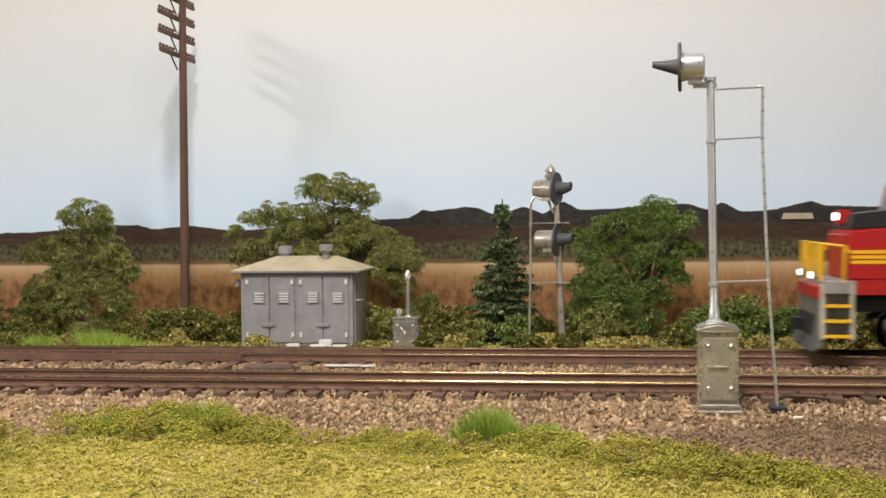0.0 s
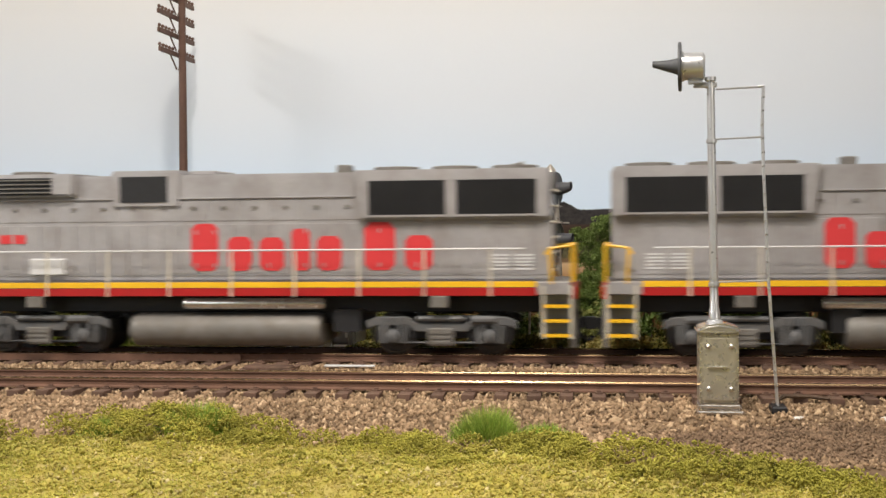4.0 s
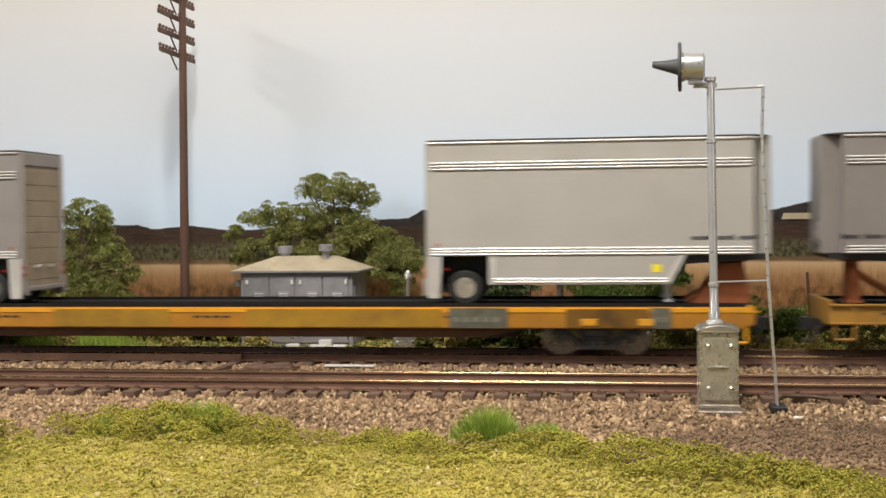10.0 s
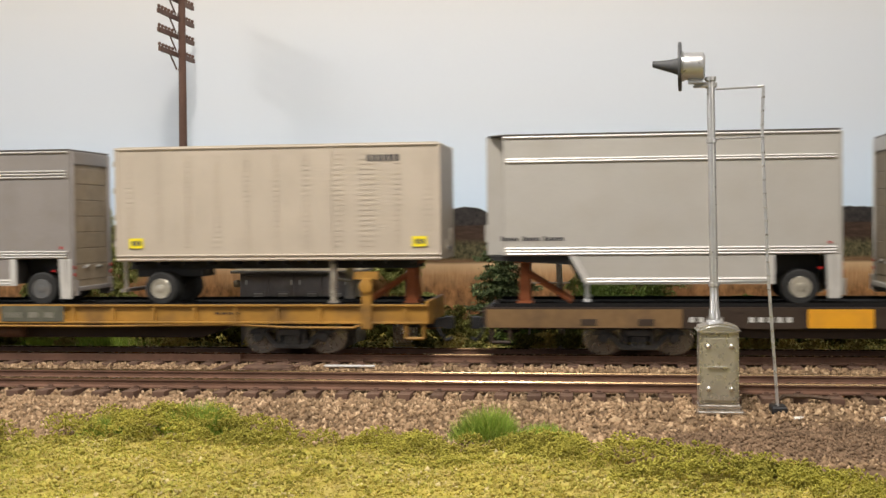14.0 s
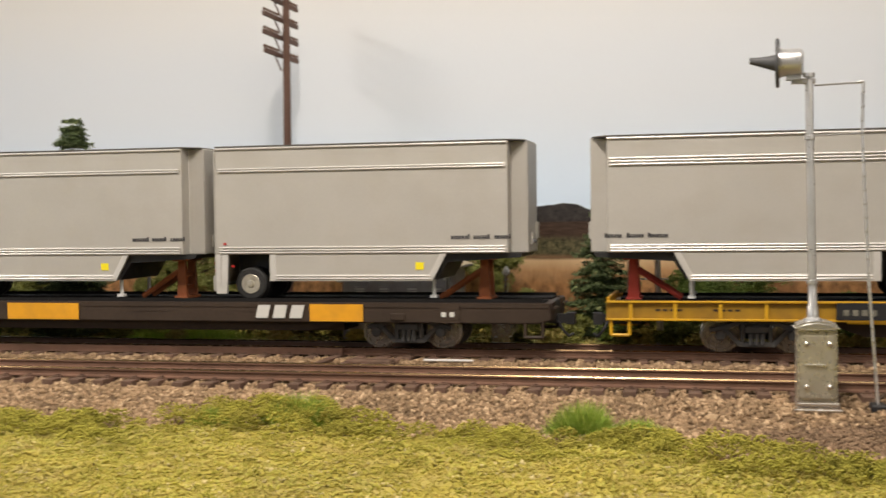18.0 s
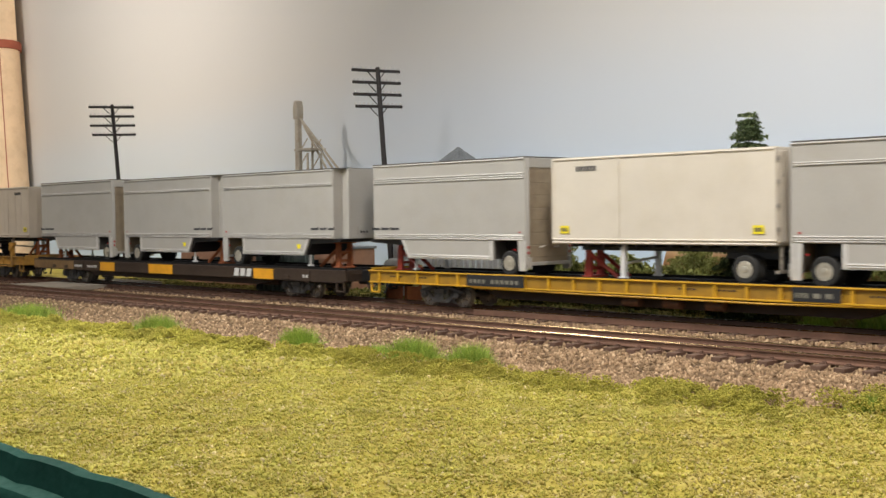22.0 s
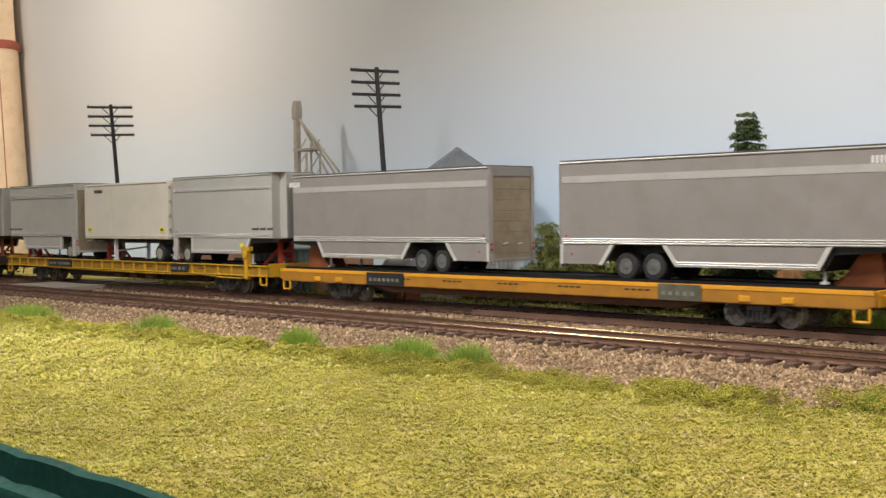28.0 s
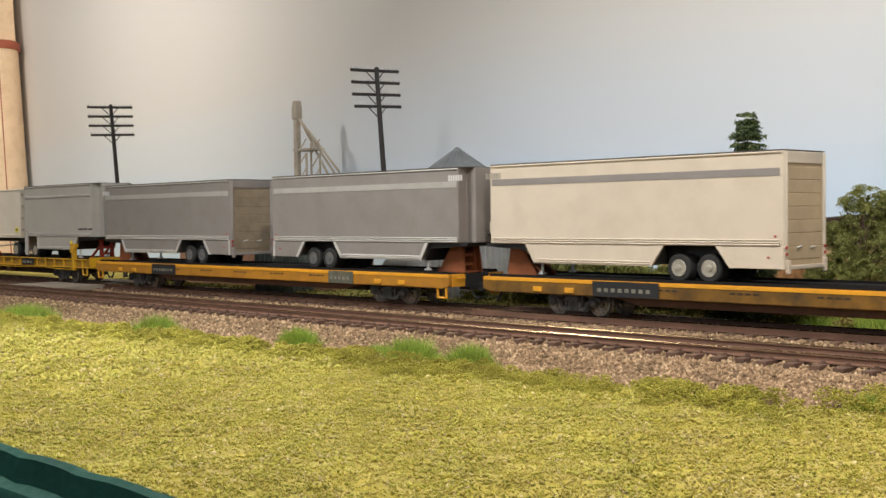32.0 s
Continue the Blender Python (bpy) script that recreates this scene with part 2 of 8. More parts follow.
M_GLASS = material("smoked_cab_glass", (0.03, 0.035, 0.04), 0.08, 0.0, 0.02, bump=0, spec=0.7)
M_LAMP = glow("headlight_glow", (1.0, 0.93, 0.8), 9.0)
M_DITCH = glow("ditch_light_glow", (1.0, 0.9, 0.7), 6.0)
M_GREY_TRAILER = material("weathered_grey_trailer", (0.275, 0.252, 0.24), 0.5, 0.15, 0.05, 1200, 50, 0.04, dirt=(0.2, 0.18, 0.16), dirt_amount=0.4)
M_WHITE_TRAILER = material("off_white_trailer", (0.425, 0.412, 0.385), 0.48, 0.05, 0.04, 1200, 40, 0.03, dirt=(0.35, 0.32, 0.275), dirt_amount=0.35)
M_CREAM_TRAILER = material("cream_trailer", (0.49, 0.43, 0.355), 0.5, 0.0, 0.04, 1200, 40, 0.03, dirt=(0.36, 0.31, 0.25), dirt_amount=0.35)
M_RAIL_TRIM = material("pale_moulding", (0.63, 0.62, 0.6), 0.4, 0.3, 0.05, 900, 60, 0.0, dirt=(0.42, 0.4, 0.38), dirt_amount=0.4)
M_ROOF_DARK = material("dark_trailer_roof_edge", (0.09, 0.085, 0.08), 0.55, 0.1, 0.15, 900, 80, 0.05)
M_BROWNDOOR = material("dusty_tan_door", (0.29, 0.235, 0.165), 0.6, 0.0, 0.12, 900, 70, 0.05, dirt=(0.14, 0.105, 0.075), dirt_amount=0.5)
M_TYRE = material("rubber_tyre", (0.022, 0.022, 0.022), 0.75, 0.0, 0.2, 900, 200, 0.1)
M_RIM = material("bright_wheel_rim", (0.5, 0.47, 0.4), 0.35, 0.45, 0.15, 900, 200, 0.05, dirt=(0.15, 0.13, 0.1), dirt_amount=0.5)
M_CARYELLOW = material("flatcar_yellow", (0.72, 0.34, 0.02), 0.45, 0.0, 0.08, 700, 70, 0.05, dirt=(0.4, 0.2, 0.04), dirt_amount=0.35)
M_CAROLD = material("faded_flatcar_yellow", (0.38, 0.2, 0.035), 0.55, 0.0, 0.2, 700, 50, 0.08, dirt=(0.09, 0.055, 0.03), dirt_amount=0.75)
M_CREAM_LONG = material("warm_cream_trailer", (0.63, 0.55, 0.45), 0.5, 0.0, 0.04, 1200, 40, 0.03, dirt=(0.46, 0.4, 0.3), dirt_amount=0.35)
M_CREAM_DOOR = material("warm_tan_door", (0.5, 0.39, 0.25), 0.6, 0.0, 0.08, 900, 70, 0.05, dirt=(0.36, 0.27, 0.17), dirt_amount=0.4)
M_CARSOOT = material("sooty_orange_side_sill", (0.2, 0.1, 0.014), 0.5, 0.0, 0.2, 700, 50, 0.05, dirt=(0.02, 0.016, 0.012), dirt_amount=0.85)
M_PALE_TRAILER = material("pale_cream_trailer", (0.66, 0.61, 0.525), 0.5, 0.0, 0.04, 1200, 40, 0.03, dirt=(0.52, 0.47, 0.37), dirt_amount=0.3)
M_BAND = material("pale_band_paint", (0.43, 0.41, 0.39), 0.5, 0.15, 0.06, 900, 60, 0.0, dirt=(0.33, 0.31, 0.29), dirt_amount=0.5)
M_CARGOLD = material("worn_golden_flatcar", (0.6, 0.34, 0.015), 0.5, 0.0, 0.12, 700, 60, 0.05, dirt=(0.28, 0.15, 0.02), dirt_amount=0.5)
M_GOLDSIDE = material("dark_golden_sill", (0.34, 0.19, 0.015), 0.55, 0.0, 0.15, 700, 60, 0.05, dirt=(0.13, 0.07, 0.02), dirt_amount=0.6)
M_CARSIDE = material("dark_orange_side_sill", (0.41, 0.185, 0.017), 0.5, 0.0, 0.12, 700, 60, 0.05, dirt=(0.24, 0.1, 0.025), dirt_amount=0.55)
M_SILLBROWN = material("rusty_brown_sill", (0.13, 0.06, 0.03), 0.65, 0.0, 0.2, 700, 70, 0.1, dirt=(0.06, 0.035, 0.022), dirt_amount=0.6)
M_PLATE = material("dull_stencil_plate", (0.1, 0.1, 0.075), 0.6, 0.0, 0.2, 700, 120, 0.05, dirt=(0.2, 0.19, 0.13), dirt_amount=0.5)
M_STENCIL = material("worn_stencil_paint", (0.22, 0.21, 0.17), 0.6, 0.0, 0.2, 700, 200, 0.0, dirt=(0.12, 0.115, 0.085), dirt_amount=0.8)
M_VISOR = material("grey_black_visor", (0.075, 0.078, 0.085), 0.55, 0.0, 0.15, 900, 90, 0.05)
M_CARDARK = material("dark_brown_flatcar", (0.048, 0.033, 0.024), 0.6, 0.0, 0.15, 700, 70, 0.08, spec=0.25)
M_DECK = material("dark_flatcar_deck", (0.014, 0.013, 0.013), 0.8, 0.0, 0.15, 900, 90, 0.1, spec=0.15)
M_CARDUST = material("dusty_brown_sill", (0.19, 0.115, 0.05), 0.6, 0.0, 0.2, 700, 50, 0.08, dirt=(0.06, 0.04, 0.028), dirt_amount=0.7)
M_WHITE = material("white_lettering", (0.6, 0.6, 0.58), 0.5, 0.0, 0.03, bump=0)
M_LETTER = material("black_lettering", (0.04, 0.04, 0.045), 0.5, 0.0, 0.03, bump=0)
M_REDLETTER = material("faded_red_lettering", (0.62, 0.045, 0.05), 0.5, 0.0, 0.05, bump=0)
M_LABELYEL = material("yellow_placard", (0.85, 0.72, 0.02), 0.5, 0.0, 0.03, bump=0)
M_HITCH = material("oxide_red_hitch", (0.36, 0.045, 0.03), 0.55, 0.0, 0.12, 700, 100, 0.05)
M_HITCH_RUST = material("rusty_hitch", (0.33, 0.1, 0.035), 0.6, 0.0, 0.2, 700, 100, 0.08)
M_LIGHTGREY = material("pale_door_grey", (0.66, 0.66, 0.66), 0.5, 0.0, 0.04, bump=0.02)
M_TIE = material("creosoted_tie", (0.15, 0.085, 0.06), 0.8, 0.0, 0.25, 900, 150, 0.3, dirt=(0.22, 0.155, 0.1), dirt_amount=0.5, random=0.25)
M_RAIL = material("rusty_rail_side", (0.17, 0.092, 0.062), 0.6, 0.1, 0.2, 900, 120, 0.15)
M_RAILHEAD = material("polished_rail_head", (0.32, 0.22, 0.12), 0.25, 1.0, 0.15, 900, 60, 0.05)
M_BALLAST = material("brown_ballast", (0.33, 0.225, 0.135), 0.9, 0.0, 0.15, 1500, 60, 0.3, island=0.34, second=(0.45, 0.33, 0.21), second_mix=0.2, spec=0.15)
M_BALLAST_BED = material("ballast_bed", (0.185, 0.125, 0.078), 0.95, 0.0, 0.3, 900, 120, 0.6, 0.6, spec=0.1)
M_SOIL = material("dark_brown_soil", (0.225, 0.152, 0.098), 0.95, 0.0, 0.25, 1500, 120, 0.5, 0.4, island=0.45, spec=0.1)
M_GRASSBED = material("turf_bed", (0.42, 0.355, 0.075), 0.98, 0.0, 0.3, 700, 60, 0.8, 0.8, dirt=(0.55, 0.44, 0.22), dirt_amount=0.6, spec=0.05)
M_TURF = material("yellow_green_turf", (0.46, 0.39, 0.09), 0.98, 0.0, 0.2, 1600, 70, 0.15, 0.2, island=0.12, dirt=(0.56, 0.42, 0.21), dirt_amount=0.45, spec=0.05)
M_TURF_GREEN = material("fresh_yellow_green_turf", (0.43, 0.4, 0.09), 0.98, 0.0, 0.2, 1600, 70, 0.15, 0.2, island=0.12, dirt=(0.58, 0.48, 0.2), dirt_amount=0.4, spec=0.05)
M_TURF_DEEP = material("deeper_green_turf", (0.41, 0.38, 0.07), 0.98, 0.0, 0.35, 900, 110, 0.0, island=0.2, dirt=(0.46, 0.39, 0.09), dirt_amount=0.7, spec=0.05)
M_TUFT = material("static_grass", (0.3, 0.44, 0.06), 0.85, 0.0, 0.2, 1200, 80, 0.0, island=0.35, second=(0.4, 0.4, 0.08), second_mix=0.25)
M_LEAF = material("tree_foliage", (0.25, 0.265, 0.08), 0.9, 0.0, 0.4, 900, 110, 0.0, island=0.26, second=(0.42, 0.43, 0.17), second_mix=0.12, spec=0.12)
M_LEAF_BRIGHT = material("fresh_tree_foliage", (0.17, 0.24, 0.06), 0.9, 0.0, 0.4, 900, 110, 0.0, island=0.26, second=(0.32, 0.39, 0.14), second_mix=0.12, spec=0.12)
M_LEAF_FIR = material("fir_foliage", (0.1, 0.14, 0.055), 0.8, 0.0, 0.25, 900, 70, 0.0, island=0.4, second=(0.25, 0.28, 0.12), second_mix=0.15)
M_BUSH = material("scrub_foliage", (0.16, 0.165, 0.04), 0.9, 0.0, 0.3, 900, 60, 0.0, island=0.4, second=(0.36, 0.31, 0.11), second_mix=0.18, spec=0.2)
M_FLOWER = material("yellow_weed", (0.5, 0.41, 0.13), 0.9, 0.0, 0.2, 900, 60, 0.0, island=0.4, second=(0.22, 0.23, 0.07), second_mix=0.35)
M_BARK = material("tree_bark", (0.12, 0.08, 0.055), 0.85, 0.0, 0.3, 900, 120, 0.5, 0.4)
M_POLE = material("brown_pole", (0.115, 0.06, 0.042), 0.6, 0.0, 0.15, 700, 90, 0.15)
M_POLE_DARK = material("dark_pole", (0.035, 0.03, 0.03), 0.6, 0.0, 0.15, 700, 90, 0.15)
M_SHED = material("grey_metal_shed", (0.33, 0.325, 0.345), 0.5, 0.25, 0.08, 600, 70, 0.08, dirt=(0.17, 0.165, 0.17), dirt_amount=0.5)
M_SHEDROOF = material("sand_roof", (0.52, 0.45, 0.32), 0.75, 0.0, 0.12, 900, 90, 0.2, dirt=(0.36, 0.26, 0.14), dirt_amount=0.5)
M_CHROME = material("bright_bare_metal", (0.82, 0.8, 0.76), 0.22, 0.85, 0.06, 700, 90, 0.1, dirt=(0.5, 0.46, 0.4), dirt_amount=0.35)
M_ELEV = material("cream_elevator", (0.88, 0.66, 0.44), 0.7, 0.0, 0.06, 500, 40, 0.1, dirt=(0.6, 0.4, 0.22), dirt_amount=0.4)
M_ELEVRED = material("rust_red_band", (0.42, 0.12, 0.07), 0.7, 0.0, 0.15, 500, 60, 0.1)
M_LEG = material("weathered_elevator_leg", (0.5, 0.45, 0.37), 0.7, 0.1, 0.15, 600, 80, 0.1, dirt=(0.3, 0.2, 0.12), dirt_amount=0.5)
M_BINROOF = material("grain_bin_steel", (0.26, 0.28, 0.3), 0.5, 0.5, 0.1, 500, 80, 0.1)
M_FASCIA = material("dark_green_fascia", (0.01, 0.06, 0.044), 0.75, 0.0, 0.15, 400, 60, 0.3, 0.5, spec=0.12)
M_ROOM = material("room_wall_paint", (0.62, 0.6, 0.56), 0.8, 0.0, 0.03, 60, 3, 0.05)
M_FLOORROOM = material("room_floor", (0.2, 0.17, 0.14), 0.7, 0.0, 0.1, 100, 6, 0.05)
# ---- the setting ----
NEAR_Y, EDGE_Y = -56.8, -261.0
rng = np.random.default_rng(7)


def smooth_step(a, b, v):
    k = np.clip((v - a) / (b - a), 0, 1)
    return k * k * (3 - 2 * k)


def wobble(x, y, s, seed=0.0):
    """Cheap smooth unevenness, about -1 to 1."""
    return (np.sin(x * s + seed) * np.cos(y * s * 1.3 - seed * 2) + 0.6 * np.sin(x * s * 2.3 + y * s * 1.7 + seed * 3) + 0.35 * np.cos(x * s * 5.1 - y * s * 4.3 + seed)) / 1.7


def edge_of_grass(x):
    """Where the ballast's foot meets the turf."""
    line = np.interp(x, (-700, -490, -380, -335, -260, -190, -150, -130, -112, -82, -64, -46, -30, -10, 4, 34, 70, 110, 150), (-125, -121, -120, -113, -115, -112, -108, -106, -98, -99, -107, -103, -109, -106, -124, -133, -132, -126, -104))
    return line + 1.6 * np.sin(x * 0.063 + 1.0) + 0.9 * np.sin(x * 0.21)


def ground_z(x, y):
    x, y = np.asarray(x, float), np.asarray(y, float)
    z = -8.0 + 3.7 * smooth_step(-98, -74, y) + 0.7 * smooth_step(-71, -67, y)
    z = z - 1.6 * smooth_step(-41, -35, y) * (1 - smooth_step(-24, -17, y))
    z = z - 1.0 * smooth_step(16, 24, y) + 0.6 * smooth_step(40, 80, y)
    z = z + (0.5 * wobble(x, y, 0.05) + 0.35 * wobble(x, y, 0.19, 2.0)) * (1 - smooth_step(-105, -90, y))
    lawn = 1 - smooth_step(-4, 5, y - edge_of_grass(x))
    z = z + lawn * (0.5 * wobble(x, y, 0.16, 5.0) + 0.3 * np.sin(x * 0.7 + 2 * np.sin(y * 0.23)) * np.sin(y * 0.8 + 2 * np.sin(x * 0.19)))
    mound = np.exp(-(((x - 55) / 48) ** 2 + ((y + 105) / 15) ** 2))
    z = z + 2.2 * mound + 0.4 * mound * wobble(x, y, 0.4, 4.0)
    return z


def ground_sheet():
    """One uneven sheet from the layout's edge to the backdrop."""
    xs = np.concatenate([np.arange(-2900, -620, 30.0), np.arange(-620, -330, 3.0), np.arange(-330, 170, 2.0), np.arange(170, 3111, 30.0)])
    ys = np.concatenate([np.arange(EDGE_Y, 30, 2.0), np.arange(30, 300, 6.0)])
    gx, gy = np.meshgrid(xs, ys, indexing="ij")
    v = np.stack([gx, gy, ground_z(gx, gy)], -1).reshape(-1, 3) * MM
    nx, ny = len(xs), len(ys)
    i, j = np.meshgrid(np.arange(nx - 1), np.arange(ny - 1), indexing="ij")
    a = (i * ny + j).ravel()
    f = np.stack([a, a + ny, a + ny + 1, a + 1], 1)
    me = bpy.data.meshes.new("ground")
    me.from_pydata(v.tolist(), [], f.tolist())
    for m in (M_GRASSBED, M_BALLAST_BED, M_SOIL):
        me.materials.append(m)
    cx, cy = xs[i.ravel()], ys[j.ravel()]
    kind = np.where(cy > edge_of_grass(cx), 1, 0)
    kind = np.where(cy > 26, 0, kind)
    kind = np.where(((cx - 58) / 62) ** 2 + ((cy + 105) / 20) ** 2 < 1, 2, kind)
    me.polygons.foreach_set("material_index", kind.astype(np.int32))
    me.shade_smooth()
    tagged(new("ground", me), "rolling scenery base of turf, ballast and brown soil", "ground", kind="structure")


ground_sheet()


def fascia():
    """The layout's painted front edge: a board with a rounded lip and a lower rail."""
    bm = bmesh.new()
    xs = np.concatenate([np.arange(-2900, -700, 25.0), np.arange(-700, 150, 6.0), np.arange(150, 3111, 25.0)])
    prof = [(2.0, -11.0), (1.5, -7.6), (-0.4, -6.9), (-1.8, -7.6), (-2.6, -12.6), (-4.4, -13.3), (-5.8, -13.2), (-6.6, -14.6), (-6.6, -160.0), (2.0, -160.0)]
    rows = []
    for x in xs:
        n = 0.22 * math.sin(x * 0.21) + 0.18 * math.sin(x * 0.57 + 1) + 0.2 * math.sin(x * 1.31 + 2)
        rows.append([bm.verts.new((x, EDGE_Y + py + (0.3 * n if k < 8 else 0), pz + (n * 0.6 if k < 5 else 0))) for k, (py, pz) in enumerate(prof)])
    for a, b in zip(rows, rows[1:]):
        for k in range(len(prof) - 1):
            bm.faces.new((a[k], b[k], b[k + 1], a[k + 1]))
    bm.faces.new(rows[0])
    bm.faces.new(rows[-1][::-1])
    solid("fascia_trim", bm, M_FASCIA, "dark green painted fascia board along the layout edge", "fascia", kind="structure")


fascia()


def backdrop_material():
    """Sky fading from pale blue to warm white over a printed landscape of ridges and fields."""
    mat = bpy.data.materials.new("painted_backdrop")
    mat.use_nodes = True
    nodes, links = mat.node_tree.nodes, mat.node_tree.links
    bsdf = nodes["Principled BSDF"]
    bsdf.inputs["Roughness"].default_value = 0.75
    bsdf.inputs["Specular IOR Level"].default_value = 0.2
    coord = nodes.new("ShaderNodeTexCoord")
    split = nodes.new("ShaderNodeSeparateXYZ")
    links.new(coord.outputs["Object"], split.inputs[0])

    def math_node(kind, a, b=0.0):
        m = nodes.new("ShaderNodeMath")
        m.operation = kind
        for s, v in zip(m.inputs, (a, b)):
            if isinstance(v, (int, float)):
                s.default_value = v
            else:
                links.new(v, s)
        return m.outputs[0]

    def noise_of(sx, sy, sz, detail=4.0, rough=0.55):
        mp = nodes.new("ShaderNodeMapping")
        mp.inputs["Scale"].default_value = (sx, sy, sz)
        links.new(coord.outputs["Object"], mp.inputs[0])
        t = nodes.new("ShaderNodeTexNoise")
        t.inputs["Scale"].default_value, t.inputs["Detail"].default_value, t.inputs["Roughness"].default_value = 1.0, detail, rough
        links.new(mp.outputs[0], t.inputs["Vector"])
        return t.outputs["Fac"]

    def mix(fac, a, b):
        m = nodes.new("ShaderNodeMix")
        m.data_type = "RGBA"
        for s, v in ((m.inputs[0], fac), (m.inputs[6], a), (m.inputs[7], b)):
            if isinstance(v, (int, float)):
                s.default_value = v
            elif isinstance(v, tuple):
                s.default_value = (*v, 1)
            else:
                links.new(v, s)
        return m.outputs[2]

    z = math_node("MULTIPLY", split.outputs[2], 1000.0)
    ramp = nodes.new("ShaderNodeValToRGB")
    links.new(math_node("DIVIDE", z, 260.0), ramp.inputs[0])
    ramp.color_ramp.interpolation = "EASE"
    els = ramp.color_ramp.elements
    els[0].position, els[0].color = 0.15, (0.62, 0.78, 0.98, 1)
    els[1].position, els[1].color = 0.6, (0.75, 0.73, 0.71, 1)
    e = els.new(0.36)
    e.color = (0.7, 0.755, 0.825, 1)
    sky = mix(math_node("MULTIPLY", noise_of(6, 6, 9, 3), 0.3), ramp.outputs[0], (0.8, 0.78, 0.77))

    def band(colour_a, colour_b, sx, sz, sharp=1.0):
        m = nodes.new("ShaderNodeMapRange")
        m.inputs[1].default_value, m.inputs[2].default_value = 0.5 - 0.22 / sharp, 0.5 + 0.22 / sharp
        links.new(noise_of(sx, 10, sz, 6, 0.7), m.inputs[0])
        return mix(m.outputs[0], colour_a, colour_b)

    def above(edge, width):
        m = nodes.new("ShaderNodeMapRange")
        links.new(math_node("SUBTRACT", z, edge), m.inputs[0])
        m.inputs[1].default_value, m.inputs[2].default_value = -width, width
        return m.outputs[0]

    def uneven(level, amount, sx, detail=5.0):
        return math_node("ADD", math_node("MULTIPLY", math_node("SUBTRACT", noise_of(sx, 0.0, 0.0, detail, 0.6), 0.5), amount), level)

    streaks = noise_of(900, 10, 130, 5, 0.65)
    straw = mix(math_node("MULTIPLY", streaks, 1.1), (0.62, 0.39, 0.2), (0.3, 0.15, 0.065))
    straw = mix(above(uneven(20.0, 4.0, 60), 2.5), straw, (0.62, 0.44, 0.26))
    brush = band((0.09, 0.05, 0.025), (0.42, 0.21, 0.085), 300, 200, 1.2)
    stubble = band((0.13, 0.075, 0.04), (0.24, 0.15, 0.08), 160, 900)
    plough = band((0.03, 0.02, 0.015), (0.088, 0.052, 0.036), 160, 800)
    crop = band((0.022, 0.024, 0.013), (0.155, 0.135, 0.07), 560, 480, 1.6)
    hills = band((0.012, 0.012, 0.014), (0.062, 0.054, 0.05), 350, 420)
    land = mix(above(uneven(15.0, 10, 70), 3.0), brush, straw)
    land = mix(above(uneven(22.3, 1.6, 26), 0.5), land, stubble)
    land = mix(above(uneven(24.0, 2.2, 18), 0.6), land, crop)
    land = mix(above(uneven(30.6, 2.0, 40), 1.4), land, plough)
    land = mix(above(uneven(37.3, 1.8, 12), 0.3), land, hills)
    # the printed ridge line, low in the west and humped in the east
    outline = nodes.new("ShaderNodeValToRGB")
    links.new(math_node("DIVIDE", math_node("ADD", split.outputs[0], 0.34), 0.44), outline.inputs[0])
    ridge_pts = ((-330, 0), (-318, 34), (-238, 36.3), (-203, 38.8), (-193, 38.7), (-186, 37), (-170, 38.4), (-152, 35.9), (-93, 40), (-79, 40.4), (-73, 44), (-69.5, 43.1), (-57, 44.8), (-50, 44), (-43, 40.8), (-33, 44.8), (-25, 41.4), (-17.5, 46.8), (-11, 43), (3, 43.4), (30, 45.1), (38.4, 42.5), (44, 45.5), (51, 41.6), (63, 42.2), (77, 45.6), (82, 43.7), (97, 43))
    marks = outline.color_ramp.elements
    for k, (rx, rz) in enumerate(ridge_pts):
        at = (rx + 340) / 440.0
        mark = marks[k] if k < 2 else marks.new(at)
        mark.position, mark.color = at, (rz / 50.0, rz / 50.0, rz / 50.0, 1)
    ridge = math_node("ADD", math_node("MULTIPLY", outline.outputs[0], 50.0), math_node("ADD", uneven(0.0, 1.2, 260, 3.0), uneven(0.0, 1.0, 90, 3.0)))
    links.new(mix(above(ridge, 0.22), land, sky), bsdf.inputs["Base Color"])
    return mat


def backdrop():
    """A thin upright board behind the scenery, bending away towards the far end."""
    pts = [(3120, 112), (0, 112), (-260, 113), (-380, 122), (-520, 145), (-700, 185), (-950, 230), (-1250, 262), (-1600, 280), (-2900, 290)]
    px, py = zip(*pts[::-1])
    xs = np.arange(-2900, 3121, 20.0)
    ys = np.interp(xs, px, py)
    k = np.ones(7) / 7
    ys = np.convolve(np.pad(ys, 3, mode="edge"), k, "valid")
    bm = bmesh.new()
    rows = [[bm.verts.new(p) for p in ((x, y, -12), (x, y, 620), (x, y + 6, 620), (x, y + 6, -12))] for x, y in zip(xs, ys)]
    for a, b in zip(rows, rows[1:]):
        for i in range(4):
            bm.faces.new((a[i], b[i], b[(i + 1) % 4], a[(i + 1) % 4]))
    bm.faces.new(rows[0][::-1])
    bm.faces.new(rows[-1])
    solid("backdrop", bm, backdrop_material(), "painted sky backdrop with a printed strip of hills and fields", "backdrop", kind="structure")


backdrop()


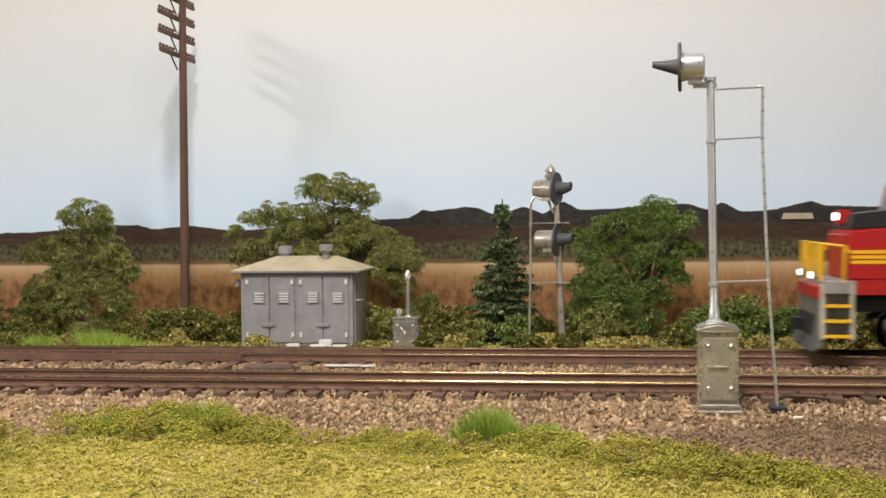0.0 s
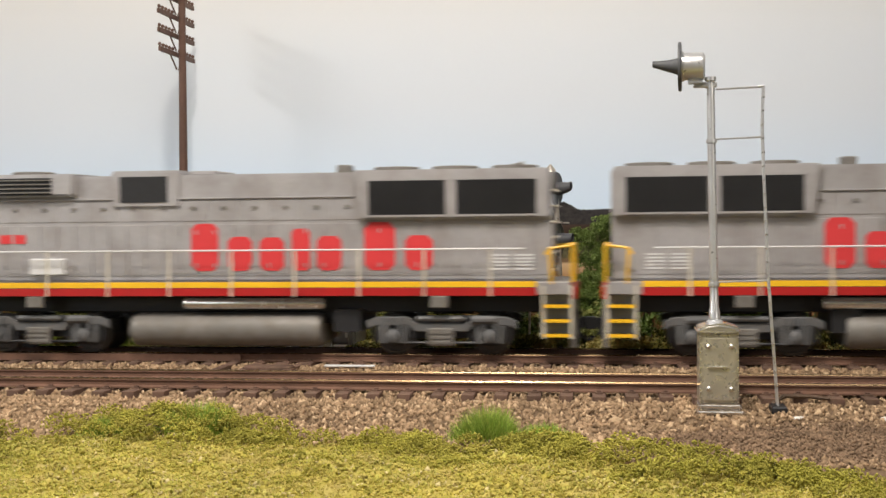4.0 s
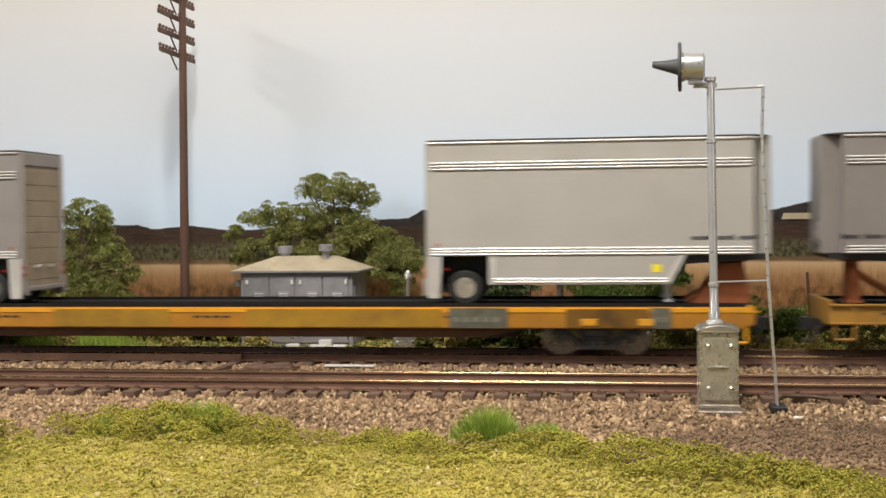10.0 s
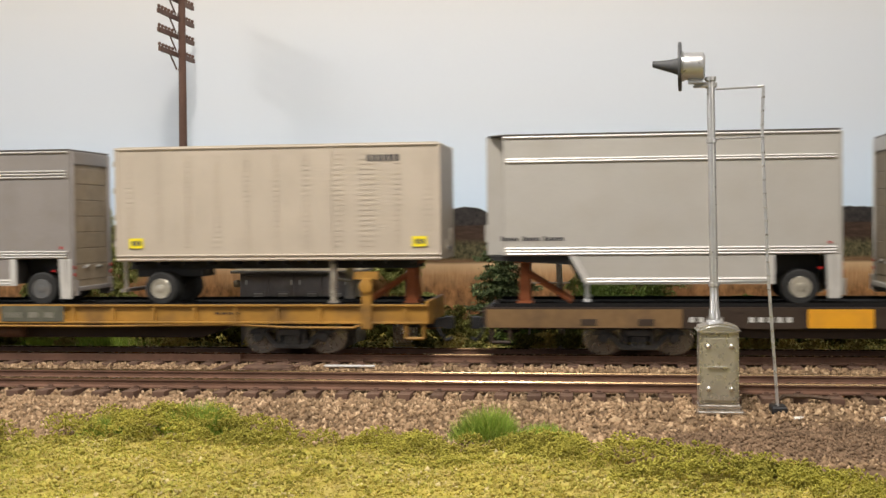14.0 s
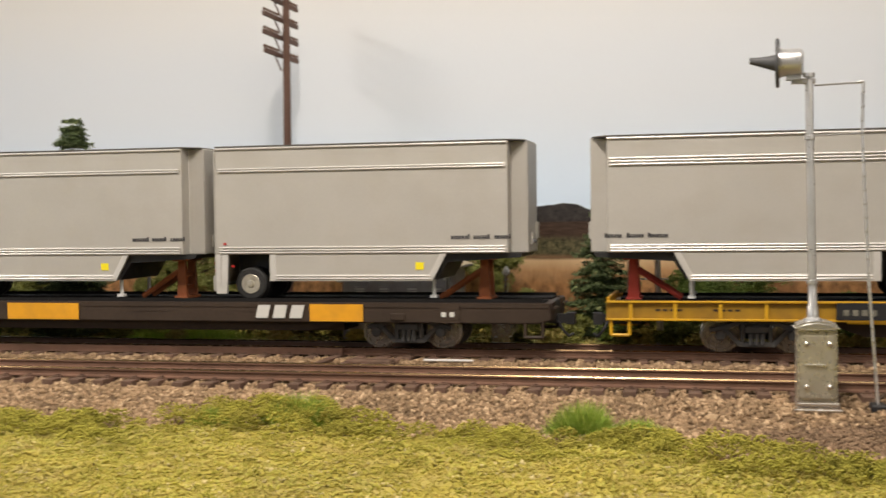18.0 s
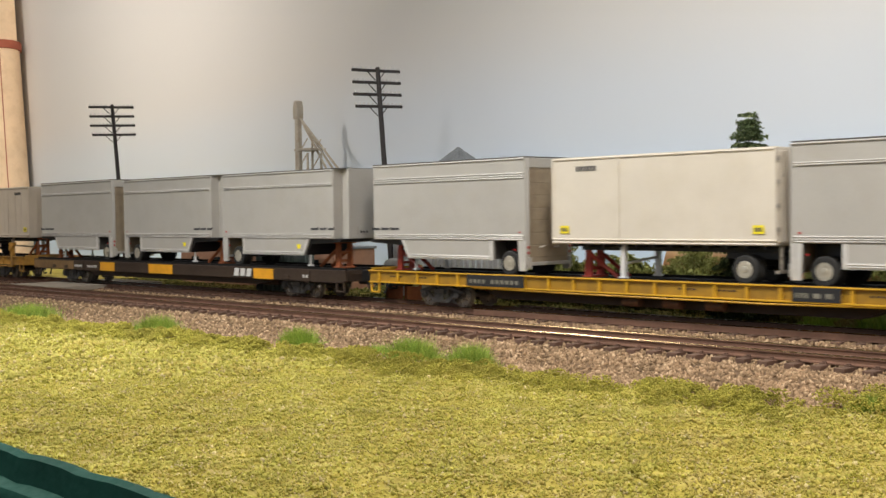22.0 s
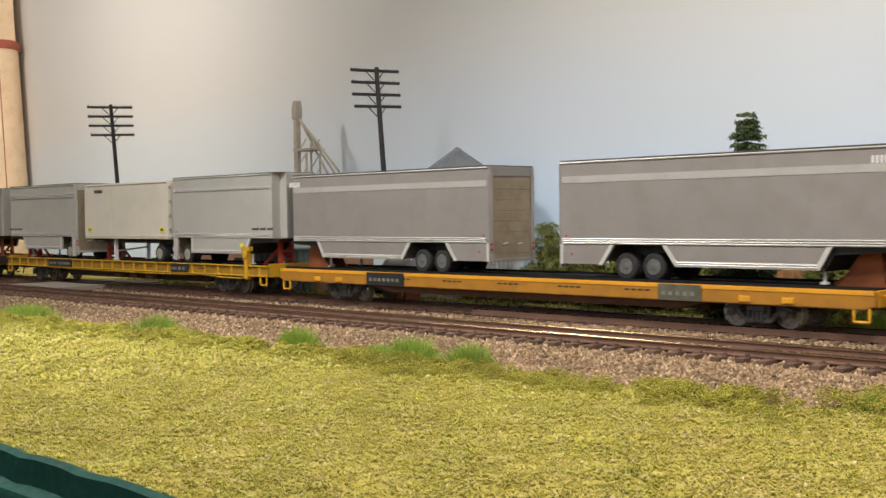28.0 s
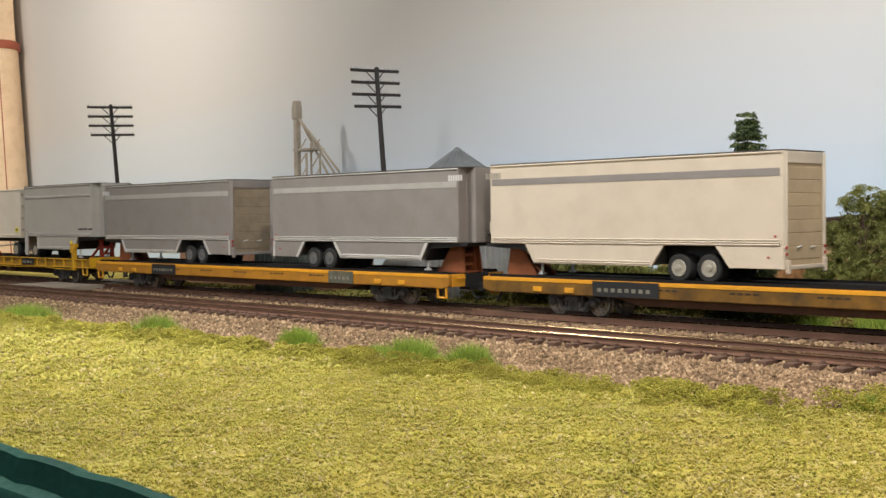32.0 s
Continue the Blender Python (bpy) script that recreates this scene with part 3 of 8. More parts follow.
def room():
    """Plain walls, floor and ceiling of the train room."""
    for name, (x0, x1, y0, y1, z0, z1), m in (
        ("wall_north", (-3100, 3300, 700, 780, -1150, 1300), M_ROOM), ("wall_south", (-3100, 3300, -2280, -2200, -1150, 1300), M_ROOM),
        ("wall_west", (-3180, -3100, -2280, 780, -1150, 1300), M_ROOM), ("wall_east", (3300, 3380, -2280, 780, -1150, 1300), M_ROOM),
        ("floor", (-3180, 3380, -2280, 780, -1230, -1150), M_FLOORROOM), ("ceiling", (-3180, 3380, -2280, 780, 1300, 1380), M_ROOM)):
        solid(name, box(bmesh.new(), x0, x1, y0, y1, z0, z1), m, "plain painted %s of the train room" % name.split("_")[0], name.split("_")[0], kind="structure")


room()


def rail_bar(x0, x1, y, name, parent):
    """One rail of I section; its head is polished."""
    bm = bmesh.new()
    prof = [(-1.25, -2.5), (1.25, -2.5), (1.25, -2.2), (0.35, -1.8), (0.35, -0.9), (0.65, -0.65), (0.65, -0.3), (0.4, 0.0), (-0.4, 0.0), (-0.65, -0.3), (-0.65, -0.65), (-0.35, -0.9), (-0.35, -1.8), (-1.25, -2.2)]
    a = [bm.verts.new((x0, y + py, pz)) for py, pz in prof]
    b = [bm.verts.new((x1, y + py, pz)) for py, pz in prof]
    n = len(prof)
    for i in range(n):
        f = bm.faces.new((a[i], b[i], b[(i + 1) % n], a[(i + 1) % n]))
        if i in (7, 8):
            f.material_index = 1
    bm.faces.new(a[::-1])
    bm.faces.new(b)
    return part(name, bm, [M_RAIL, M_RAILHEAD], parent, smooth=0)


TIE_PITCH = 7.8


def tie_mesh(seed):
    g = random.Random(seed)
    bm = bmesh.new()
    box(bm, -1.6, 1.6, -15.0 + g.uniform(-0.4, 0.4), 15.0 + g.uniform(-0.4, 0.4), -4.6, -2.52)
    rounded(bm, 0.12, 1)
    for y in (-8.25, 8.25):
        for s in (-1, 1):
            box(bm, -1.0, 1.0, y + s * 1.85 - 0.65, y + s * 1.85 + 0.65, -2.55, -2.1)
            box(bm, -0.5, 0.5, y + s * 1.6 - 0.4, y + s * 1.6 + 0.4, -2.3, -1.75)
    return mesh_of("tie", bm, M_TIE, 0)


TIE_MESHES = [tie_mesh(k) for k in range(4)]


def railway_track(name, y, x0, x1, label):
    track = thing(name, label, "railway track", at=(0, y, 0))
    track["kind"] = "structure"
    for ry in (-8.25, 8.25):
        rail_bar(-2880, 3080, ry, "rail", track)
    g = random.Random(int(abs(y)) + 3)
    x = x0
    while x < x1:
        ob = new("tie", TIE_MESHES[g.randrange(4)])
        ob.parent = track
        ob.location = ((x + g.uniform(-0.25, 0.25)) * MM, g.uniform(-0.4, 0.4) * MM, g.uniform(-0.12, 0.05) * MM)
        ob.rotation_euler[2] = radians(g.uniform(-1.2, 1.2))
        x += TIE_PITCH
    bm = bmesh.new()
    for k in range(272):
        box(bm, x0 - TIE_PITCH * (k + 1) - 1.6, x0 - TIE_PITCH * (k + 1) + 1.6, -15, 15, -4.6, -2.52)
    for k in range(366):
        box(bm, x1 + TIE_PITCH * (k + 1) - 1.6, x1 + TIE_PITCH * (k + 1) + 1.6, -15, 15, -4.6, -2.52)
    tagged(part("far_ties", bm, M_TIE, track, smooth=0), kind="stuff")
    return track


railway_track("track_1", NEAR_Y, -720, 170, "empty near track with rusty rails on dark ties in brown ballast")
railway_track("track_2", 0.0, -720, 170, "far track with rusty rails carrying the passing train")


def stones(name, n, x0, x1, y0, y1, keep, mat, size, label, sink=0.25, seed=1):
    """Loose stones lying on the ground sheet, one joined mesh."""
    g = np.random.default_rng(seed)
    x, y = g.uniform(x0, x1, n), g.uniform(y0, y1, n)
    k = keep(x, y, g)
    x, y = x[k], y[k]
    s = size * g.uniform(0.55, 1.25, len(x))
    z = ground_z(x, y) + s * (0.5 - sink)
    shapes = []
    for j in range(4):
        m = np.arange(len(x)) % 4 == j
        shapes.append((m, (np.array(OCTA[0]) * (1 + g.uniform(-0.4, 0.4, (6, 1))) + g.uniform(-0.2, 0.2, (6, 3)), OCTA[1])))
    for m, (v, f) in shapes:
        sizes = np.stack([s[m], s[m] * g.uniform(0.7, 1.1, m.sum()), s[m] * g.uniform(0.6, 0.95, m.sum())], 1)
        me = scatter_mesh(name, v, f, np.stack([x[m], y[m], z[m]], 1), g.uniform(0, 6.28, (m.sum(), 3)), sizes, mat)
        tagged(new(name, me), label, "ballast", kind="stuff")


def off_rails(x, y, g):
    """True where no rail stands."""
    bad = np.zeros(len(x), bool)
    for c in (NEAR_Y, 0.0):
        for r in (-8.25, 8.25):
            bad |= np.abs(y - c - r) < 1.5
    return ~bad


def near_mix(x, g, half):
    """Fewer stones far from the camera."""
    return g.random(len(x)) < np.clip(1.15 - np.abs(x + 60) / half, 0.25, 1.0)


def off_ties(x, y, g):
    """Stones lie between the ties; only a few rest on them."""
    on = (np.abs(np.mod(x + 720 + TIE_PITCH / 2, TIE_PITCH) - TIE_PITCH / 2) < 1.9) & ((np.abs(y - NEAR_Y) < 15.6) | (np.abs(y) < 15.2))
    return ~on | (g.random(len(x)) < 0.05)


stones("ballast", 125000, -720, 165, -126, -10, lambda x, y, g: off_rails(x, y, g) & off_ties(x, y, g) & (y > edge_of_grass(x) - 1.5 - 2 * g.random(len(x))) & (((x - 58) / 62) ** 2 + ((y + 105) / 19.5) ** 2 > g.uniform(0.5, 1.2, len(x))) & near_mix(x, g, 560), M_BALLAST, 0.78, "crushed brown-grey stone ballast round the ties", seed=1)
stones("ballast", 16000, -720, 165, -10, 27, lambda x, y, g: off_rails(x, y, g) & off_ties(x, y, g) & near_mix(x, g, 700), M_BALLAST, 0.8, "crushed brown-grey stone ballast under the far track", seed=2)
stones("soil_crumbs", 17000, -12, 135, -130, -78, lambda x, y, g: ((x - 58) / 64) ** 2 + ((y + 105) / 21) ** 2 < g.uniform(0.6, 1.1, len(x)), M_SOIL, 0.5, "dark brown soil crumbs heaped round the signal", seed=3)


def turf():
    """Ground foam: crumbs of many sizes thickly strewn over the whole lawn, in patches of straw, yellow and green."""
    g = np.random.default_rng(11)
    crumbs = [np.array(OCTA[0]) * (1 + g.uniform(-0.45, 0.45, (6, 1))) + g.uniform(-0.25, 0.25, (6, 3)) for _ in range(3)]
    bits = [np.array(TETRA[0]) * (1 + g.uniform(-0.4, 0.4, (4, 1))) for _ in range(3)]
    lawn = lambda x, y: y < edge_of_grass(x) + 2
    for name, n, x0, x1, y0, y1, size, mats, keep, shapes, faces in (
        ("turf", 64000, -330, 130, EDGE_Y, -90, 0.55, (M_TURF, M_TURF_GREEN, M_STRAW), lambda x, y: lawn(x, y) & (np.hypot(x, y + 351) < 340), crumbs, OCTA[1]),
        ("turf_crumbs", 140000, -330, 130, EDGE_Y, -90, 0.33, (M_TURF, M_TURF_GREEN, M_STRAW), lambda x, y: lawn(x, y) & (np.hypot(x, y + 351) < 340), bits, TETRA[1]),
        ("turf", 36000, -760, -60, EDGE_Y, -90, 0.95, (M_TURF, M_TURF_GREEN, M_STRAW), lambda x, y: lawn(x, y) & (np.hypot(x, y + 351) >= 340), crumbs, OCTA[1]),
        ("turf_crumbs", 70000, -760, -200, EDGE_Y, -90, 0.6, (M_TURF, M_TURF_GREEN, M_STRAW), lambda x, y: lawn(x, y) & (np.hypot(x, y + 351) >= 340), bits, TETRA[1]),
        ("turf_clumps", 60000, -420, 130, EDGE_Y, -90, 0.42, (M_TURF_DEEP,), lambda x, y: lawn(x, y) & (wobble(x, y, 0.11, 9.0) + 0.5 * wobble(x, y, 0.31, 2.0) > g.uniform(-0.3, 1.1, len(x))), bits, TETRA[1]),
        ("turf_behind", 14000, -760, 170, 24, 110, 0.9, (M_BUSH,), lambda x, y: y > 34 + 5 * wobble(x, y, 0.2), bits, TETRA[1]),
        ("straw_ground", 16000, -760, 170, 19, 60, 0.6, (M_FLOWER,), lambda x, y: y > 24 + 3 * wobble(x, y, 0.2), bits, TETRA[1])):
        x, y = g.uniform(x0, x1, n), g.uniform(y0, y1, n)
        k = keep(x, y) & ~(((x - 58) / 60) ** 2 + ((y + 105) / 19) ** 2 < 0.95)
        x, y = x[k], y[k]
        s = size * np.clip(np.exp(g.normal(-0.1, 0.3, len(x))), 0.4, 1.45) * (1 + 0.3 * wobble(x, y, 0.13, 1.0))
        z = ground_z(x, y) + s * g.uniform(-0.1, 0.5, len(x)) + (0.45 if shapes is bits else 0.0)
        if len(mats) > 1:
            green = np.clip(0.3 + 0.35 * wobble(x, y, 0.07, 4.0) + 0.5 * smooth_step(60, 190, -x), 0.1, 0.9)
            straw = np.clip(0.04 + 0.12 * wobble(x, y, 0.16, 7.0) + 0.05 * smooth_step(-130, -190, y), 0.01, 0.25)
            roll = g.random(len(x))
            which = np.where(roll < straw, 2, np.where(roll < straw + green * (1 - straw), 1, 0))
        else:
            which = np.zeros(len(x), int)
        for m, mat in enumerate(mats):
            for v, shape in enumerate(shapes):
                pick = (which == m) & (np.arange(len(x)) % len(shapes) == v)
                if pick.any():
                    sizes = np.stack([s, s * 0.85, s * 0.75], 1)[pick]
                    me = scatter_mesh(name, shape, faces, np.stack([x, y, z], 1)[pick], g.uniform(0, 6.28, (pick.sum(), 3)), sizes, mat, 1.0)
                    tagged(new(name, me), "yellow-green ground foam turf in fine crumbs", "grass", kind="stuff")


M_STRAW = material("pale_straw_crumb", (0.57, 0.48, 0.24), 0.95, 0.0, 0.25, 1600, 70, 0.0, island=0.2, spec=0.05)
turf()


def verge():
    """Deeper green foam clumps heaped along the foot of the ballast."""
    g = np.random.default_rng(12)
    places, sizes = [], []
    for _ in range(4900):
        x = g.uniform(-640, 150)
        out = abs(g.normal(0, 13)) if g.random() < 0.55 else g.uniform(0, 150)
        y = edge_of_grass(x) + 1.5 - out
        if ((x - 58) / 62) ** 2 + ((y + 105) / 19.5) ** 2 < 1:
            continue
        if wobble(np.array([x]), np.array([y]), 0.09, 3.0)[0] < g.uniform(-1.0, 0.25) + min(out, 30) * 0.012:
            continue
        r = g.uniform(0.8, 3.3) * (1.15 - min(out, 26) * 0.027)
        n = int(14 * r * r) + 5
        d = g.normal(size=(n, 3))
        d /= np.linalg.norm(d, axis=1)[:, None]
        d[:, 2] = np.abs(d[:, 2])
        p = d * (r * g.uniform(0.75, 1.12, (n, 1))) * (1.2, 1.0, 0.85) + (x, y, float(ground_z(x, y)) + (g.uniform(0.0, 1.2) + 1.6 * max(0.0, math.sin(x * 0.045 + 1.2) + 0.5 * math.sin(x * 0.11)) + 3.2 * math.exp(-((x + 92) / 20) ** 2)) * (1 - min(out, 20) / 21))
        places.append(p)
        sizes.append(g.uniform(0.17, 0.4, n) * (1.0 if x > -300 else 1.4))
    places, sizes = np.concatenate(places), np.concatenate(sizes)
    me = scatter_mesh("turf_verge", TETRA[0], TETRA[1], places, g.uniform(0, 6.28, (len(places), 3)), sizes, M_TURF_DEEP, 1.0)
    tagged(new("turf_verge", me), "deeper green foam clumps along the ballast edge", "grass", kind="stuff")


verge()


# ---- the train ----
TRAIN, SPIN = [], []
DECK = 14.6


def plate(outline, y, thick=0.12):
    """A thin painted plate on the side at y (outwards)."""
    s = 1 if y > 0 else -1
    return slab(bmesh.new(), outline, y, y + s * thick)


def rect(x0, x1, z0, z1):
    return [(x0, z0), (x1, z0), (x1, z1), (x0, z1)]


def bars(bm, x0, x1, z0, z1, n, y, thick=0.12, gap=0.25):
    """Writing too small to read: a row of plain bars."""
    s = 1 if y > 0 else -1
    w = (x1 - x0) / n
    for k in range(n):
        slab(bm, rect(x0 + k * w, x0 + (k + 1 - gap) * w, z0, z1), y, y + s * thick)
    return bm


def bold_mark(bm, x0, x1, z0, z1, y, s, thick=0.14):
    """A plain heavy block with cut corners, standing for one painted mark."""
    w = (x1 - x0) * 0.86
    c = w * 0.2
    slab(bm, [(x0 + c, z0), (x0 + w - c, z0), (x0 + w, z0 + c), (x0 + w, z1 - c), (x0 + w - c, z1), (x0 + c, z1), (x0, z1 - c), (x0, z0 + c)], y, y + s * thick)


def side_sign(parent, y, x_first, x_last, z0=25.0, z1=39.2):
    """The big red side marking: seven plain blocks, the first and the sixth taller."""
    s = 1 if y > 0 else -1
    total = x_last - x_first
    for a, b, h in ((0.0, 0.13, 1.0), (0.15, 0.265, 0.72), (0.28, 0.395, 0.7), (0.41, 0.495, 0.88), (0.51, 0.625, 0.72), (0.70, 0.84, 1.0), (0.86, 0.985, 0.72)):
        xa, xb = sorted((x_first + a * total, x_first + b * total))
        bm = bmesh.new()
        bold_mark(bm, xa, xb, z0, z0 + (z1 - z0) * h, y, s)
        part("side_mark", bm, M_REDLETTER, parent, "red painted side marking")


# ---- wheels and trucks ----
def wheelset(parent, x, radius, half, key, mat=M_WHEEL):
    """Axle with two flanged wheels, turning about its own axis."""
    bm = bmesh.new()
    rod(bm, (0, -half + 1, 0), (0, half - 1, 0), 1.1, n=8)
    for s in (-1, 1):
        lathe(bm, (0, s * (half + 0.6), 0), (0, -s, 0), [(0, radius * 0.35), (0.0, radius * 0.55), (0.35, radius * 0.6), (0.35, radius * 0.82), (0.0, radius * 0.86), (0.0, radius), (1.5, radius), (1.7, radius + 0.55), (2.2, radius + 0.5), (2.2, 0.8)], 20)
        for k in range(4):
            a = k * math.pi / 2
            rod(bm, (math.cos(a) * radius * 0.7, s * (half + 0.1), math.sin(a) * radius * 0.7), (math.cos(a) * radius * 0.7, s * (half + 0.5), math.sin(a) * radius * 0.7), 0.35, n=5)
    ob = part("wheelset", bm, mat, parent, "steel wheels on their axle")
    ob.matrix_parent_inverse = Matrix.Translation((x * MM, 0, radius * MM))
    SPIN.append((ob, radius, key))
    return ob


def freight_truck(car, x, turn_key=1):
    """Two-axle truck with cast side frames, springs and bearing caps."""
    truck = new("truck")
    truck.parent = car
    truck.location = (x * MM, 0, 0)
    truck.empty_display_size = 0.005
    for s in (-1, 1):
        bm = bmesh.new()
        y = s * 11.6
        slab(bm, [(-13, 6.0), (-13, 7.2), (-8, 8.4), (-3.5, 10.2), (3.5, 10.2), (8, 8.4), (13, 7.2), (13, 6.0), (9, 6.4), (4.6, 8.2), (-4.6, 8.2), (-9, 6.4)], y - 0.9, y + 0.9)
        slab(bm, [(-9.6, 6.5), (-8.0, 6.9), (-4.2, 3.3), (4.2, 3.3), (8.0, 6.9), (9.6, 6.5), (5.0, 1.8), (-5.0, 1.8)], y - 0.75, y + 0.75)
        for k in (-1, 1):
            box(bm, min(k * 3.2, k * 4.4), max(k * 3.2, k * 4.4), y - 0.8, y + 0.8, 3.2, 8.4)
        rounded(bm, 0.2, 1)
        for wx in (-10, 10):
            lathe(bm, (wx, y, 5.25), (0, s, 0), [(0, 1.6), (1.5, 1.6), (1.9, 1.2), (2.0, 0.4)], 12)
        for k in (-1.6, 0, 1.6):
            rod(bm, (k, y + s * 0.9, 2.6), (k, y + s * 0.9, 5.8), 0.7, n=7)
        box(bm, -3.2, 3.2, min(y, y + s * 1.8), max(y, y + s * 1.8), 6.0, 7.6)
        part("side_frame", bm, M_FRAME, truck)
    part("bolster", box(bmesh.new(), -2.6, 2.6, -10.6, 10.6, 5.2, 8.4), M_TRUCK, truck)
    for wx in (-10, 10):
        wheelset(truck, wx, 5.25, 8.4, turn_key, M_WHEEL_BRIGHT)
    return truck


def coupler(parent, x, s):
    """Knuckle coupler with its draft box and a hanging air hose."""
    bm = bmesh.new()
    box(bm, min(x, x - s * 9), max(x, x - s * 9), -2.2, 2.2, 7.2, 9.8)
    rounded(bm, 0.3, 1)
    box(bm, min(x - s * 1, x + s * 4.2), max(x - s * 1, x + s * 4.2), -1.2, 1.0, 7.3, 10.0)
    box(bm, min(x + s * 2.5, x + s * 5.2), max(x + s * 2.5, x + s * 5.2), 0.2 * s - 1.9, 0.2 * s + 1.9, 6.9, 10.4)
    tube(bm, [(x + s * 0.5, -4.5, 8.2), (x + s * 2.0, -4.6, 5.5), (x + s * 3.6, -4.2, 3.6), (x + s * 5.0, -3.2, 4.4)], 0.45, 6)
    part("coupler", bm, M_BLACK, parent, "black knuckle coupler with air hose")


# ---- highway trailers riding the flatcars ----
def trailer_wheels(trailer, x):
    for s in (-1, 1):
        for k, y in enumerate((s * 10.6, s * 7.2)):
            bm = bmesh.new()
            lathe(bm, (x, y + s * 1.5, 5.15), (0, -s, 0), [(0, 3.0), (-0.05, 3.4), (0.05, 4.6), (0.5, 5.1), (2.4, 5.15), (2.8, 4.6), (2.8, 3.0)], 24)
            tyre = part("tyre", bm, M_TYRE, trailer, "black rubber tyre")
            if k == 0:
                bm = bmesh.new()
                lathe(bm, (x, y + s * 1.62, 5.15), (0, -s, 0), [(0.0, 3.05), (-0.12, 2.9), (0.35, 2.5), (0.8, 1.6), (0.55, 1.45), (-0.25, 1.1), (-0.35, 0.5)], 20)
                for j in range(8):
                    a = j * math.tau / 8
                    rod(bm, (x + 2.0 * math.cos(a), y + s * 1.15, 5.15 + 2.0 * math.sin(a)), (x + 2.0 * math.cos(a), y + s * 1.45, 5.15 + 2.0 * math.sin(a)), 0.22, n=5)
                rim = part("rim", bm, TRAILER_RIM[0], tyre, "metal wheel rim")
    part("axle", rod(bmesh.new(), (x, -12, 5.15), (x, 12, 5.15), 0.9), M_BLACK, trailer)


TRAILER_RIM = [M_TRUCK]


TRIM = [M_RAIL_TRIM]


def trim_rails(trailer, x0, x1, zs, name, label):
    for s in (-1, 1):
        bm = bmesh.new()
        for z in zs:
            rod(bm, (x0, s * 14.25, z), (x1, s * 14.25, z), 0.32, n=6)
        part(name, bm, TRIM[0], trailer, label)


DOOR = [M_BROWNDOOR]


def roll_door(trailer, x, top, bottom, skin, sections=7):
    """Rear frame with a ribbed roll-up door, lamps and a bumper bar."""
    bm = bmesh.new()
    box(bm, x, x + 0.5, -14.1, -12.0, bottom, top - 0.4)
    box(bm, x, x + 0.5, 12.0, 14.1, bottom, top - 0.4)
    box(bm, x, x + 0.5, -12.0, 12.0, top - 4.2, top - 0.4)
    part("rear_frame", rounded(bm, 0.15, 1), skin, trailer)
    door = part("roll_door", box(bmesh.new(), x - 0.1, x + 0.05, -12.0, 12.0, bottom + 1, top - 4.2), DOOR[0], trailer, "ribbed tan roll-up door")
    h = (top - 5.4 - bottom - 3.0) / sections
    for k in range(sections):
        z = bottom + 3.0 + k * h
        part("door_section", rounded(box(bmesh.new(), x - 0.05, x + 0.22, -12.0, 12.0, z + 0.18, z + h - 0.05), 0.1, 1), DOOR[0], door)
    bm = bmesh.new()
    rod(bm, (x + 0.5, -6, bottom + 7), (x + 0.5, -3, bottom + 7.6), 0.35, n=6)
    rod(bm, (x + 0.5, 3, bottom + 7), (x + 0.5, 6, bottom + 7.2), 0.35, n=6)
    part("door_handle", bm, M_RAIL_TRIM, door)
    bm = bmesh.new()
    box(bm, x + 0.1, x + 1.3, -12.5, 12.5, bottom - 0.2, bottom + 1.2)
    box(bm, x + 0.1, x + 1.5, -13.2, -11.6, bottom - 1.5, bottom + 3.2)
    box(bm, x + 0.1, x + 1.5, 11.6, 13.2, bottom - 1.5, bottom + 3.2)
    part("bumper", rounded(bm, 0.2, 1), skin, trailer)
    for s in (-1, 1):
        for z in (bottom + 5, bottom + 7.2):
            part("tail_lamp", lathe(bmesh.new(), (x + 0.4, s * 13.0, z), (1, 0, 0), [(0, 0.6), (0.4, 0.55), (0.5, 0.2)], 10), M_RED, trailer, "small red lamp")


def front_fittings(trailer, x, z, skin):
    """Air connections and a small box on the nose."""
    bm = bmesh.new()
    box(bm, x - 0.5, x + 0.2, -3.5, 3.5, z + 2.2, z + 6.0)
    box(bm, x - 0.7, x + 0.2, -8.5, -5.5, z + 4, z + 9)
    part("nose_box", rounded(bm, 0.15, 1), skin, trailer, "small fittings box on the trailer nose")
    bm = bmesh.new()
    for y in (-1.8, 0, 1.8):
        rod(bm, (x - 0.9, y, z + 3), (x - 0.2, y, z + 3.6), 0.45, n=6)
    part("glad_hand", bm, M_LETTER, trailer)


def rim_for(skin):
    return M_TRUCK if skin is M_GREY_TRAILER else M_RIM


